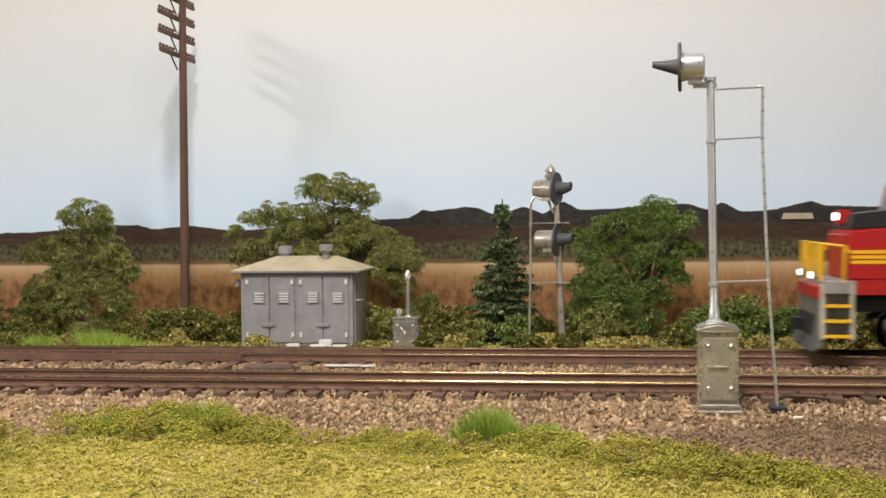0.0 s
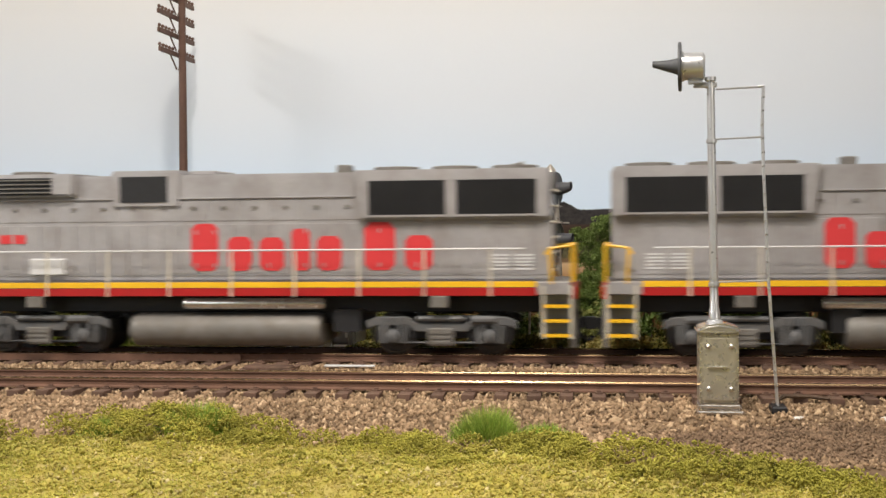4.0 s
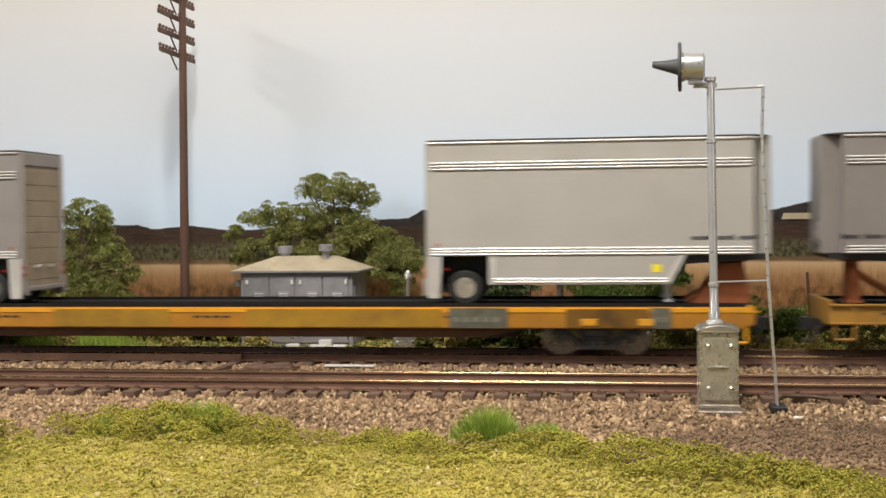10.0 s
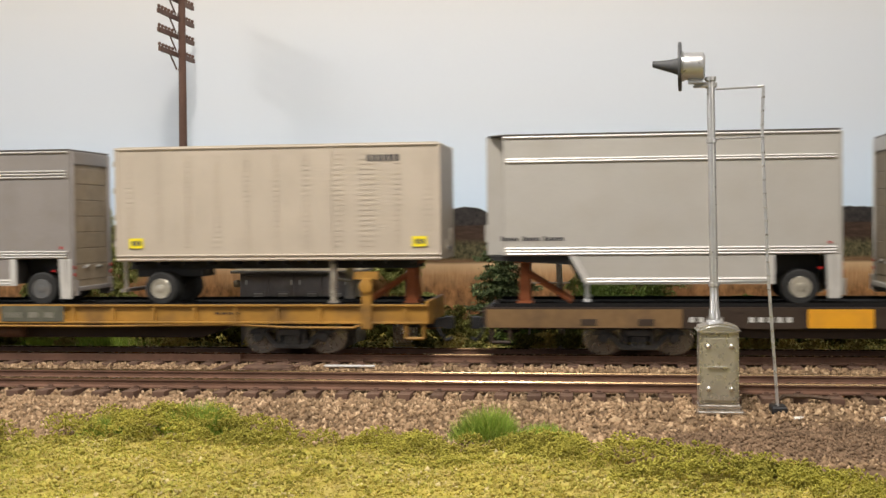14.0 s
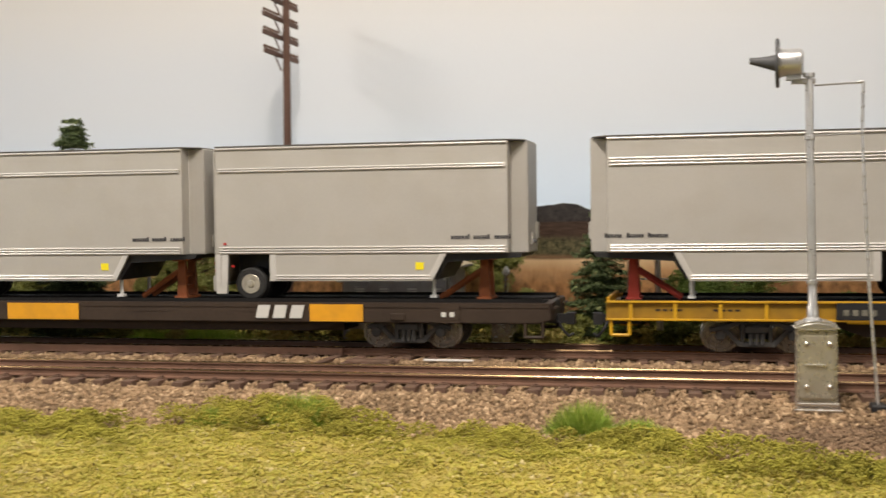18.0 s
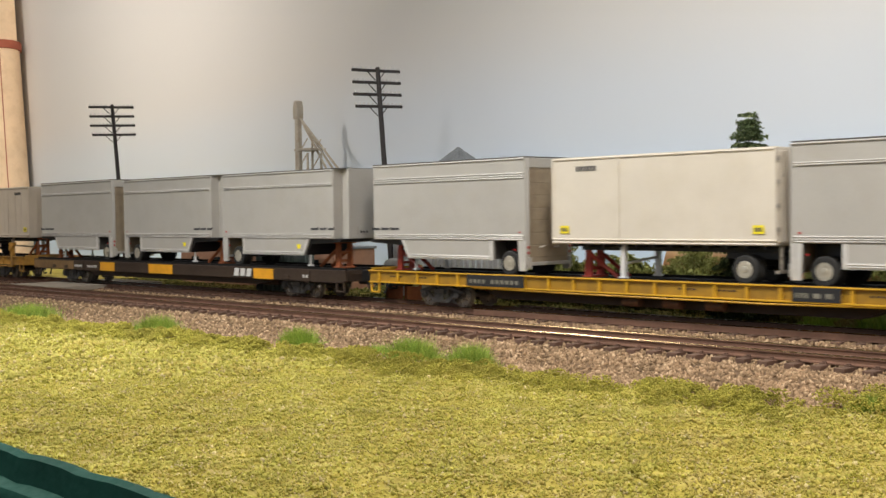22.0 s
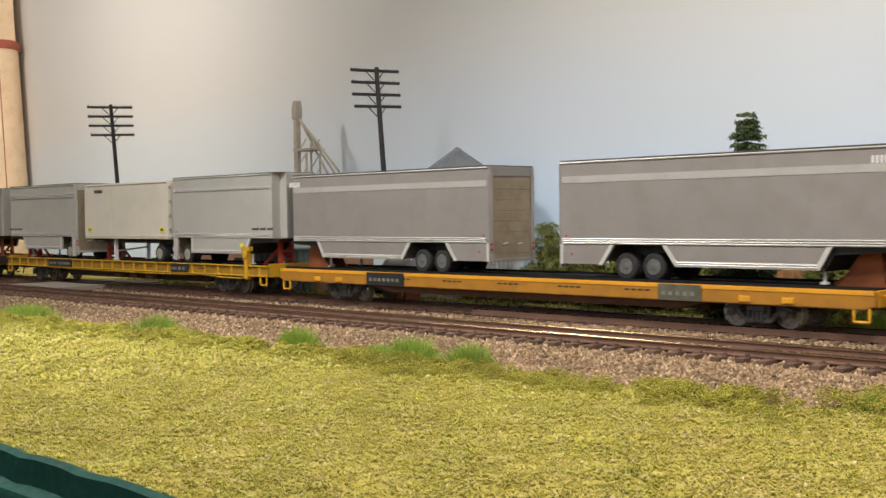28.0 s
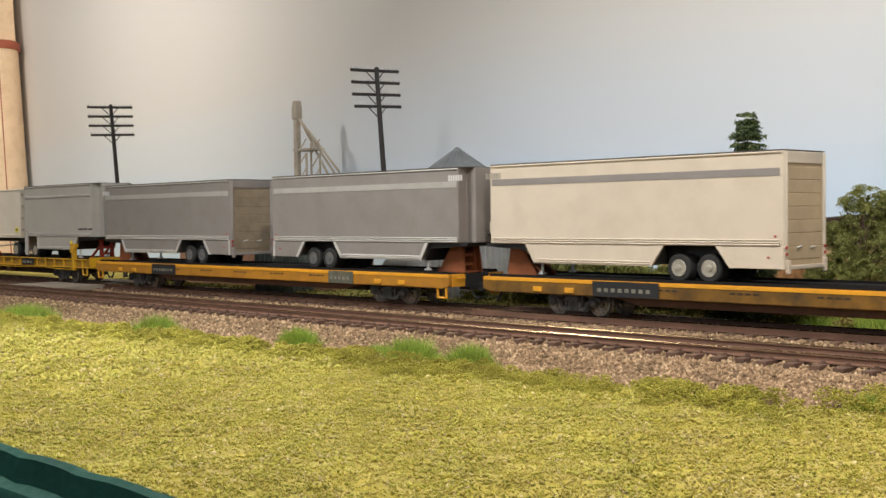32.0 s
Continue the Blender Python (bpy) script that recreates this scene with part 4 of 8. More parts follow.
def drop_trailer(label, length, top, skin, axles=(10.6,), writing=True, placard=True, well=(4.0, 17.8), nose_drop=24.0, sharp_trim=True, belly=6.2, nose_z=14.4):
    """A parcel van whose floor drops behind the nose. Its rear looks towards +x, its tyres stand on z = 0."""
    trailer = thing("highway_trailer", label, "trailer", "trailers on the flatcars")
    h = length / 2
    bm = bmesh.new()
    box(bm, -h, h, -14.0, 14.0, nose_z, top)
    bmesh.ops.bevel(bm, geom=[e for e in bm.edges if abs(e.verts[0].co.x + h) < 0.01 and abs(e.verts[1].co.x + h) < 0.01 and abs(e.verts[0].co.y - e.verts[1].co.y) < 0.01], offset=5.2, segments=4, affect="EDGES")
    rounded(bm, 0.25, 1)
    part("body", bm, skin, trailer)
    # belly between nose and wheels, and behind the wheels
    w0, w1 = h - well[1], h - well[0]
    for s in (-1, 1):
        y0, y1 = sorted((s * 14.05, s * 12.9))
        bm = slab(bmesh.new(), [(-h + nose_drop, nose_z + 0.2), (-h + nose_drop + 4.5, belly), (w0 - (1.5 if len(axles) > 1 else 0), belly), (w0 + (4.0 if len(axles) > 1 else 0), nose_z + 0.2)], y0, y1)
        part("side_skirt", rounded(bm, 0.15, 1), skin, trailer)
        bm = slab(bmesh.new(), [(w1 - (4.0 if len(axles) > 1 else 0), nose_z + 0.2), (w1 + (1.5 if len(axles) > 1 else 0.6), belly if len(axles) > 1 else 2.2), (h, belly if len(axles) > 1 else 2.2), (h, nose_z + 0.2)], y0, y1)
        part("rear_skirt", rounded(bm, 0.15, 1), skin, trailer)
        two = len(axles) > 1
        f0, f1, b0, b1 = (w0 - 1.5, w0 + 4.0, w1 + 1.5, w1 - 4.0) if two else (w0, w0, w1 + 0.6, w1)
        low = belly if two else 2.2
        for outline in ([(-h + nose_drop, nose_z), (-h + nose_drop + 2.0, nose_z), (-h + nose_drop + 6.5, belly), (-h + nose_drop + 4.5, belly)],
                        [(f0 - 2.0, belly), (f0, belly), (f1, nose_z), (f1 - 2.0, nose_z)],
                        [(b0, low), (b0 + 2.0, low), (b1 + 2.0, nose_z), (b1, nose_z)], rect(h - 1.4, h, low, nose_z),
                        rect(-h + nose_drop + 4.5, f0 - 2.0, belly, belly + 2.0)):
            part("skirt_trim", plate(outline, s * 14.06, 0.14), TRIM[0], trailer, "pale skirt edging")
    part("belly_box", rounded(box(bmesh.new(), -h + nose_drop + 4.0, w0 - 1.5, -12.8, 12.8, belly + 0.3, nose_z), 0.2, 1), M_ROOF_DARK, trailer, "dark underside box")
    bm = slab(bmesh.new(), [(-h + 1.0, nose_z - 0.02), (-h + 2.0, nose_z - 1.3), (-h + nose_drop, nose_z - 2.6), (-h + nose_drop + 3.5, nose_z - 8), (-h + nose_drop + 3.8, nose_z - 0.02)], -12.6, 12.6)
    part("kingpin_plate", bm, M_BLACK, trailer, "black underside of the nose")
    part("wheel_housing", box(bmesh.new(), w0, w1 - 0.1, -5.4, 5.4, 6.0, nose_z - 0.02), M_BLACK, trailer)
    bm = bmesh.new()
    slab(bm, [(-h + 0.6, -9.2), (-h + 5.4, -14.15), (h + 0.1, -14.15), (h + 0.1, 14.15), (-h + 5.4, 14.15), (-h + 0.6, 9.2)], top - 0.1, top + 0.35)
    bm.transform(Matrix(((1, 0, 0, 0), (0, 0, 1, 0), (0, 1, 0, 0), (0, 0, 0, 1))))
    part("roof", rounded(bm, 0.15, 1), M_ROOF_DARK, trailer, "dark roof edge")
    zs = (top - 8.2, top - 7.3, top - 6.4) if sharp_trim else (top - 7.6, top - 6.9)
    if len(axles) > 1:
        for s in (-1, 1):
            part("upper_band", plate(rect(-h + 6.2, h - 1.2, top - 8.4, top - 5.8), s * 14.0, 0.15), M_BAND if skin is M_GREY_TRAILER else M_GREY_TRAILER, trailer, "pale flat band under the roof")
    else:
        trim_rails(trailer, -h + 6.2, h - 1.2, zs, "upper_rail", "bright ribbed moulding")
    trim_rails(trailer, -h + 6.2, h - 1.2, (nose_z + 0.5, nose_z + 1.3, nose_z + 2.1), "lower_rail", "bright ribbed moulding")
    trim_rails(trailer, -h + nose_drop + 5.2, w0 - 2.0, (belly + 0.7, belly + 1.5), "skirt_rail", "bright ribbed moulding")
    trim_rails(trailer, -h + 5.4, h - 0.4, (top - 0.6,), "top_rail", "bright top rail")
    TRAILER_RIM[0] = rim_for(skin)
    for a in axles:
        trailer_wheels(trailer, h - a)
    bm = bmesh.new()
    for s in (-1, 1):
        rod(bm, (-h + nose_drop + 5.0, s * 9.5, belly + 0.5), (-h + nose_drop + 5.0, s * 9.5, 1.6), 0.6, n=7)
        box(bm, -h + nose_drop + 3.9, -h + nose_drop + 6.1, s * 9.5 - 1.1, s * 9.5 + 1.1, 0.9, 1.7)
    part("landing_leg", bm, M_LIGHTGREY, trailer)
    roll_door(trailer, h, top, belly if len(axles) > 1 else 4.5, skin)
    front_fittings(trailer, -h, nose_z, skin)
    if writing:
        for s in (-1, 1):
            bm = bmesh.new()
            for b0, n in ((4.5, 6), (10.8, 6), (16.8, 7)):
                bars(bm, -h + b0, -h + b0 + n * 0.84, nose_z + 4.3, nose_z + 5.3, n, s * 14.02, gap=0.22)
                bars(bm, -h + b0, -h + b0 + 0.7, nose_z + 4.3, nose_z + 5.7, 1, s * 14.03, gap=0.0)
            part("side_writing", bm, M_LETTER, trailer, "small dark writing as a plain bar")
    else:
        for s in (-1, 1):
            bm = bmesh.new()
            bars(bm, -h + 2.8, -h + 11.5, top - 5.6, top - 3.2, 6, s * 14.02, gap=0.4)
            part("number_writing", bm, M_LIGHTGREY if skin is M_GREY_TRAILER else M_OLDSILVER, trailer, "small worn number as plain bars")
    if placard:
        for s in (-1, 1):
            part("placard", plate(rect(-h + nose_drop + 7.0, -h + nose_drop + 9.6, belly + 3.4, belly + 5.6), s * 14.07), M_LABELYEL, trailer, "small yellow placard")
    for s in (-1, 1):
        part("marker_lamp", box(bmesh.new(), h - 3.4, h - 2.6, s * 14.0 - 0.35, s * 14.0 + 0.35, nose_z + 3.0, nose_z + 3.7), M_RED, trailer, "tiny red marker lamp")
        part("marker_lamp", box(bmesh.new(), h - 6.0, h - 5.2, s * 14.0 - 0.3, s * 14.0 + 0.3, nose_z - 4.0, nose_z - 3.4), M_RED, trailer, "tiny red marker lamp")
    return trailer


def frame_trailer(label, length, top, skin, ribbed):
    """A straight-floored van over an open chassis; rear towards +x."""
    trailer = thing("highway_trailer", label, "trailer", "trailers on the flatcars")
    h, base = length / 2, 13.4
    part("body", rounded(box(bmesh.new(), -h, h, -14.0, 14.0, base, top), 0.4, 2), skin, trailer)
    if ribbed:
        for s in (-1, 1):
            bm = bmesh.new()
            for c in range(11):
                x = -h + 3.6 + c * (length - 8) / 10
                for r in range(19):
                    z = base + 4.2 + r * 1.5
                    w = 4.6 if c in (2, 3) else 2.2
                    box(bm, x - w / 2, x + w / 2, s * 14.0 - 0.14, s * 14.0 + 0.14, z, z + 0.62)
            tagged(part("side_rib", bm, skin, trailer, "rows of pressed ribs in the side", smooth=0), kind="stuff")
    for s in (-1, 1):
        for z in (base + 0.5, base + 1.7, top - 0.5):
            part("body_rail", rod(bmesh.new(), (-h, s * 14.1, z), (h, s * 14.1, z), 0.42, n=6), skin, trailer)
        for x in (-h + 0.4, -h + length * 0.33, h - 0.4):
            part("corner_post", box(bmesh.new(), x - 0.5, x + 0.5, s * 14.0 - 0.3, s * 14.0 + 0.3, base + 1.5, top), skin, trailer)
        for x0 in (-h + 4.0, h - 8.6):
            part("placard", plate(rect(x0, x0 + 4.4, base + 4.0, base + 7.0), s * 14.32), M_LABELYEL, trailer, "small yellow placard")
            part("placard_writing", bars(bmesh.new(), x0 + 0.6, x0 + 3.8, base + 4.8, base + 6.2, 3, s * 14.45, 0.06), M_ROOF_DARK, trailer)
        bm = bmesh.new()
        bars(bm, -h + 12, -h + 22, top - 5.2, top - 3.3, 6, s * 14.06, gap=0.3)
        part("number_writing", bm, M_LETTER, trailer, "small number as plain bars")
    bm = bmesh.new()
    for s in (-1, 1):
        box(bm, -h + 8, h - 1.0, s * 5.0 - 0.8, s * 5.0 + 0.8, base - 2.6, base)
    part("chassis", bm, M_BLACK, trailer, "black chassis beams")
    for k in range(12):
        x = -h + 9 + k * (length - 14) / 11
        part("cross_member", box(bmesh.new(), x - 0.4, x + 0.4, -13.0, 13.0, base - 1.1, base), M_BLACK, trailer)
    bm = bmesh.new()
    for s in (-1, 1):
        x = -h + length * 0.33
        box(bm, x - 0.9, x + 0.9, s * 11.0 - 0.9, s * 11.0 + 0.9, 1.2, base)
        box(bm, x - 1.5, x + 1.5, s * 11.0 - 1.3, s * 11.0 + 1.3, 0.5, 1.3)
    rod(bm, (-h + length * 0.33, -11, 6), (-h + length * 0.33, 11, 8), 0.5)
    part("landing_leg", bm, M_LIGHTGREY if not ribbed else M_OLDSILVER, trailer)
    TRAILER_RIM[0] = M_RIM
    trailer_wheels(trailer, h - 13.0)
    bm = bmesh.new()
    box(bm, h - 24, h - 3, -6, 6, base - 5.0, base - 2.4)
    part("bogie", rounded(bm, 0.3, 1), M_BLACK, trailer)
    bm = bmesh.new()
    for s in (-1, 1):
        box(bm, h - 1.2, h - 0.4, s * 9 - 0.5, s * 9 + 0.5, 4.6, base)
    box(bm, h - 1.4, h - 0.2, -12, 12, 4.0, 5.0)
    part("bumper", bm, M_OLDSILVER, trailer)
    for s in (-1, 1):
        door = part("rear_door", rounded(box(bmesh.new(), h, h + 0.4, min(s * 0.15, s * 13.4), max(s * 0.15, s * 13.4), base + 1, top - 1), 0.15, 1), skin, trailer)
        bm = bmesh.new()
        for y in (4, 10):
            rod(bm, (h + 0.7, s * y, base + 1.5), (h + 0.7, s * y, top - 1.5), 0.3, n=6)
        for z in (18, 26, 34, 42):
            box(bm, h + 0.3, h + 0.8, min(s * 12.5, s * 13.9), max(s * 12.5, s * 13.9), z, z + 1.6)
        part("lock_rod", bm, M_OLDSILVER, door)
    part("roof", rounded(box(bmesh.new(), -h + 1, h - 1, -13.6, 13.6, top - 0.1, top + 0.25), 0.1, 1), skin, trailer)
    front_fittings(trailer, -h, base, skin)
    return trailer


# ---- flatcars ----
def hitch(car, x, s, mat, top, broad=False):
    """Folding trailer hitch: an upright with a head plate and a slanting strut behind it."""
    base = part("hitch", box(bmesh.new(), x - 2.2, x + 2.2, -5.2, 5.2, DECK - 0.05, DECK + 0.8), mat, car, "upright trailer hitch with a slanting strut")
    part("head_plate", rounded(box(bmesh.new(), x - 3.0, x + 3.0, -5.0, 5.0, top - 1.0, top), 0.2, 1), mat, base)
    for y in (-3.6, 3.6):
        part("upright", slab(bmesh.new(), [(x - 1.7, DECK), (x + 1.7, DECK), (x + 1.2, top - 0.9), (x - 1.2, top - 0.9)], y - 0.7, y + 0.7), mat, base)
        part("strut", rod(bmesh.new(), (x + s * 1.0, y, top - 4.0), (x + s * 14.0, y, DECK + 0.6), 0.85, n=6), mat, base)
    if broad:
        for y in (-5.4, 5.4):
            part("side_plate", rounded(slab(bmesh.new(), [(x - s * 2.2, top - 1.0), (x + s * 4.0, top - 1.0), (x + s * 12.5, DECK + 0.1), (x - s * 4.0, DECK + 0.1)], y - 0.4, y + 0.4), 0.15, 1), mat, base, "solid sloping side plate")
    for z in (DECK + 3, DECK + 7):
        part("cross_bar", box(bmesh.new(), x - 0.7, x + 0.7, -3.6, 3.6, z, z + 1.2), mat, base)


def deck_fittings(car, h, mat):
    bm = bmesh.new()
    for s in (-1, 1):
        box(bm, -h + 2.5, h - 2.5, min(s * 4.5, s * 14.6), max(s * 4.5, s * 14.6), DECK - 0.5, DECK)
        box(bm, -h + 2.5, h - 2.5, s * 15.2 - 0.25, s * 15.2 + 0.25, DECK - 0.5, DECK + 0.9)
    part("tread_plate", bm, mat, car, "dark wheel treadways along the deck")
    bm = bmesh.new()
    for s in (-1, 1):
        box(bm, -h + 6, h - 6, s * 3.4 - 0.3, s * 3.4 + 0.3, DECK - 0.6, DECK - 0.1)
    for k in range(26):
        x = -h + 8 + k * (2 * h - 16) / 25
        box(bm, x - 0.4, x + 0.4, -4.4, 4.4, DECK - 0.9, DECK - 0.45)
    part("deck_rail", bm, M_DECK, car)


def stirrup(car, x, s, mat, z=9.0):
    for y in (-16.6, 16.6):
        bm = tube(bmesh.new(), [(x - 2.6, y, z), (x - 2.6, y, z - 4.6), (x + 2.6, y, z - 4.6), (x + 2.6, y, z)], 0.5, 6)
        part("stirrup_step", bm, mat, car)


def plain_flatcar(label, length, paint, lower, hitches, hitch_mat, patches=(), plates=(), side=None, emblem=None):
    """Long flatcar with a deep flat side sill."""
    car = thing("flatcar", label, "flatcar", "cars of the train")
    h = length / 2
    for s in (-1, 1):
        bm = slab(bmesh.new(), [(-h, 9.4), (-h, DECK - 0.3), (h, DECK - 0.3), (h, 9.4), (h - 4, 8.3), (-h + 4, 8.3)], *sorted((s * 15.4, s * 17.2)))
        # on yellow cars the side is a darker orange than the cap above
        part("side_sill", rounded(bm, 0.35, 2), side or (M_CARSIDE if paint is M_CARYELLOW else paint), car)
        part("sill_cap", rounded(box(bmesh.new(), -h + 0.3, h - 0.3, *sorted((s * 15.6, s * 17.42)), DECK - 1.9, DECK - 0.2), 0.3, 2), paint, car, "brighter top edge of the sill")
        bm = slab(bmesh.new(), [(-h + 62, 8.3), (-h + 76, 5.4), (h - 76, 5.4), (h - 62, 8.3)], *sorted((s * 11.5, s * 13.2)))
        part("lower_sill", bm, lower, car)
        for x in (-h + 30, -h + 46, h - 46, h - 30):
            part("jacking_pad", rounded(box(bmesh.new(), x - 2.2, x + 2.2, s * 17.2 - 0.5, s * 17.2 + 0.5, 9.2, 11.2), 0.15, 1), paint, car)
        for x0, x1, mat in patches:
            part("paint_patch", plate(rect(x0, x1, 8.7, DECK - 0.7), s * 17.45), mat, car, "painted patch on the side sill")
        if emblem:
            w = (emblem[1] - emblem[0]) / 3
            for k in range(3):
                x = emblem[0] + k * w
                part("side_emblem", plate([(x, 9.6), (x + w * 0.72, 9.6), (x + w * 0.9, 13.6), (x + w * 0.18, 13.6)], s * 17.45, 0.15), M_WHITE, car, "bold white slanting block")
        for x0, x1, n in plates:
            p = part("stencil_plate", plate(rect(x0, x1, 8.5, DECK - 0.4), s * 17.45, 0.15), M_BLACK if side or x1 - x0 > 12 and paint is M_CARYELLOW and x0 < 0 else M_CARDARK if paint is M_CARDARK else M_PLATE, car, "dull dark stencil plate with small writing as plain bars")
            bm = bmesh.new()
            bars(bm, x0 + (x1 - x0) * 0.08, x1 - (x1 - x0) * 0.08, 10.3, 11.7, n, s * 17.62, gap=0.45)
            part("stencil_writing", bm, M_WHITE if paint is M_CARDARK else M_STENCIL, p)
        bm = bmesh.new()
        for k in range(5):
            x = -h + 90 + k * (length - 180) / 4
            bars(bm, x - 6, x + 6, 11.4, 12.0, 4, s * 17.22, gap=0.3)
        tagged(part("small_stencil", bm, M_CARDARK, car), kind="stuff")
    bm = bmesh.new()
    box(bm, -h + 1, h - 1, -15.3, 15.3, DECK - 1.6, DECK - 0.6)
    box(bm, -h + 0.5, h - 0.5, -7.5, 7.5, 9.0, DECK - 1.6)
    box(bm, -h + 66, h - 66, -7.5, 7.5, 5.0, 9.0)
    for k in range(9):
        x = -h + 70 + k * (length - 140) / 8
        box(bm, x - 0.6, x + 0.6, -15.3, 15.3, 8.6, DECK - 1.6)
    part("underframe", bm, M_CARDARK, car)
    for s in (-1, 1):
        for y in (-1, 1):
            part("end_sill", rounded(box(bmesh.new(), s * (h - 0.6) - 0.6, s * (h - 0.6) + 0.6, *sorted((y * 7.5, y * 15.4)), 9.0, DECK - 0.2), 0.2, 1), paint, car)
        part("buffer_plate", rounded(box(bmesh.new(), s * (h - 0.9) - 0.6, s * (h - 0.9) + 0.6, -7.5, 7.5, 8.6, DECK - 0.3), 0.2, 1), M_BLACK, car, "black plate behind the coupler")
        coupler(car, s * h, s)
        freight_truck(car, s * (h - 44))
        if s > 0 or not side:
            stirrup(car, s * (h - 5), s, paint)
        for y in (-1, 1):
            bm = tube(bmesh.new(), [(s * (h + 0.3), y * 13, 12.8), (s * (h + 1.2), y * 13, 12.8), (s * (h + 1.2), y * 8.5, 12.8), (s * (h + 0.3), y * 8.5, 12.8)], 0.3, 5)
            part("grab_iron", bm, paint, car)
    deck_fittings(car, h, M_DECK)
    bm = bmesh.new()
    lathe(bm, (-8, -9.5, 7.0), (1, 0, 0), [(0, 0.6), (0.3, 1.6), (9.0, 1.6), (9.3, 0.6)], 12)
    box(bm, 8, 13, -10.5, -8.5, 5.6, 8.2)
    part("brake_gear", bm, M_BLACK, car, "black brake cylinder and valve under the floor")
    for x, s in hitches:
        hitch(car, x, s, hitch_mat, DECK + 13.0, broad=paint is M_CARYELLOW)
    return car


def ribbed_flatcar(label, length, paint, hitches, hitch_mat, plates=()):
    """Older low-sided flatcar: channel sill with stakes, a train line and a hand brake post."""
    car = thing("flatcar", label, "flatcar", "cars of the train")
    h = length / 2
    for s in (-1, 1):
        y0, y1 = sorted((s * 15.6, s * 16.4))
        bm = bmesh.new()
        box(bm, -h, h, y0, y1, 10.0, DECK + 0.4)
        # the golden car's web is darker than its flanges and stakes
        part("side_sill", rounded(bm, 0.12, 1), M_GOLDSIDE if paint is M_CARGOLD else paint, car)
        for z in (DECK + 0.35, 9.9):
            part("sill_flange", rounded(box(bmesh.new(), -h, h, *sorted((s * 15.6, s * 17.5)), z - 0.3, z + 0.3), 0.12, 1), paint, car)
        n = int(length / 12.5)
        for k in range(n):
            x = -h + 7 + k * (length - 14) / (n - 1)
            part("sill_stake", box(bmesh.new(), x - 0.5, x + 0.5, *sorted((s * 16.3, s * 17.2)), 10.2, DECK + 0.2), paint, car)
        z = 9.0
        bm = tube(bmesh.new(), [(-h + 66, s * 16.8, z + 0.4), (-h + 120, s * 16.9, z), (h - 100, s * 16.9, z - 0.2), (h - 60, s * 16.9, z + 0.4), (h - 40, s * 17.0, z - 0.5), (h - 22, s * 17.0, z - 0.5), (h - 17, s * 17.0, z + 1.5)], 0.38, 6)
        part("brake_pipe", bm, paint, car, "thin yellow pipe along the sill")
        for x0, x1, n in plates:
            p = part("stencil_plate", plate(rect(x0, x1, 10.2, DECK + 0.3), s * 17.5, 0.2), M_PLATE if paint is M_CAROLD else M_BLACK, car, "black stencil plate with writing as plain bars")
            bm = bmesh.new()
            bars(bm, x0 + (x1 - x0) * 0.06, x0 + (x1 - x0) * 0.36, 11.4, 13.0, 4, s * 17.72, gap=0.4)
            bars(bm, x0 + (x1 - x0) * 0.44, x1 - (x1 - x0) * 0.06, 11.4, 13.0, max(2, n - 4), s * 17.72, gap=0.4)
            part("stencil_writing", bm, M_STENCIL, p)
        bm = bmesh.new()
        for x in (-h + 18, -h + 34, -h + 76, h - 60, 20, 36):
            bars(bm, x - 4, x + 4, 12.3, 12.9, 4, s * 16.42, gap=0.3)
        tagged(part("small_stencil", bm, M_CARDARK, car), kind="stuff")
    bm = bmesh.new()
    box(bm, -h + 0.5, h - 0.5, -15.5, 15.5, DECK - 1.3, DECK - 0.5)
    box(bm, -h + 0.5, h - 0.5, -5.5, 5.5, 8.6, DECK - 1.3)
    part("underframe", bm, paint, car)
    bm = slab(bmesh.new(), [(-h + 60, 8.7), (-h + 72, 4.4), (h - 72, 4.4), (h - 60, 8.7)], -6.5, 6.5)
    part("centre_sill", bm, M_CARDARK, car)
    for k in range(10):
        x = -h + 60 + k * (length - 120) / 9
        part("cross_bearer", box(bmesh.new(), x - 0.6, x + 0.6, -15.4, 15.4, 8.8, DECK - 1.3), M_CARDARK, car)
    bm = bmesh.new()
    for x in (-12, 6, 24):
        part("air_tank", lathe(bmesh.new(), (x, -10.5, 6.6), (1, 0, 0), [(0, 0.6), (0.3, 1.9), (7.5, 1.9), (7.8, 0.6)], 12), M_SILLBROWN, car)
    for s in (-1, 1):
        part("end_sill", rounded(box(bmesh.new(), s * (h - 0.5) - 0.5, s * (h - 0.5) + 0.5, -15.6, 15.6, 9.4, DECK + 1.6), 0.2, 1), paint, car)
        coupler(car, s * h, s)
        freight_truck(car, s * (h - 42))
        stirrup(car, s * (h - 4), s, paint, 10)
    bm = bmesh.new()
    box(bm, h - 19.5, h - 16.5, -17.8, -15.2, 8.0, DECK + 8.5)
    rounded(bm, 0.3, 1)
    lathe(bm, (h - 18, -17.6, DECK + 6.0), (0, -1, 0), [(0, 1.2), (0.3, 1.9), (0.9, 1.9), (1.1, 0.8)], 14)
    box(bm, h - 21.5, h - 14.5, -17.6, -15.4, DECK + 8.0, DECK + 10.2)
    part("brake_post", bm, paint, car, "yellow hand brake post")
    deck_fittings(car, h, M_DECK)
    for x, s in hitches:
        hitch(car, x, s, hitch_mat, DECK + 13.0)
    return car


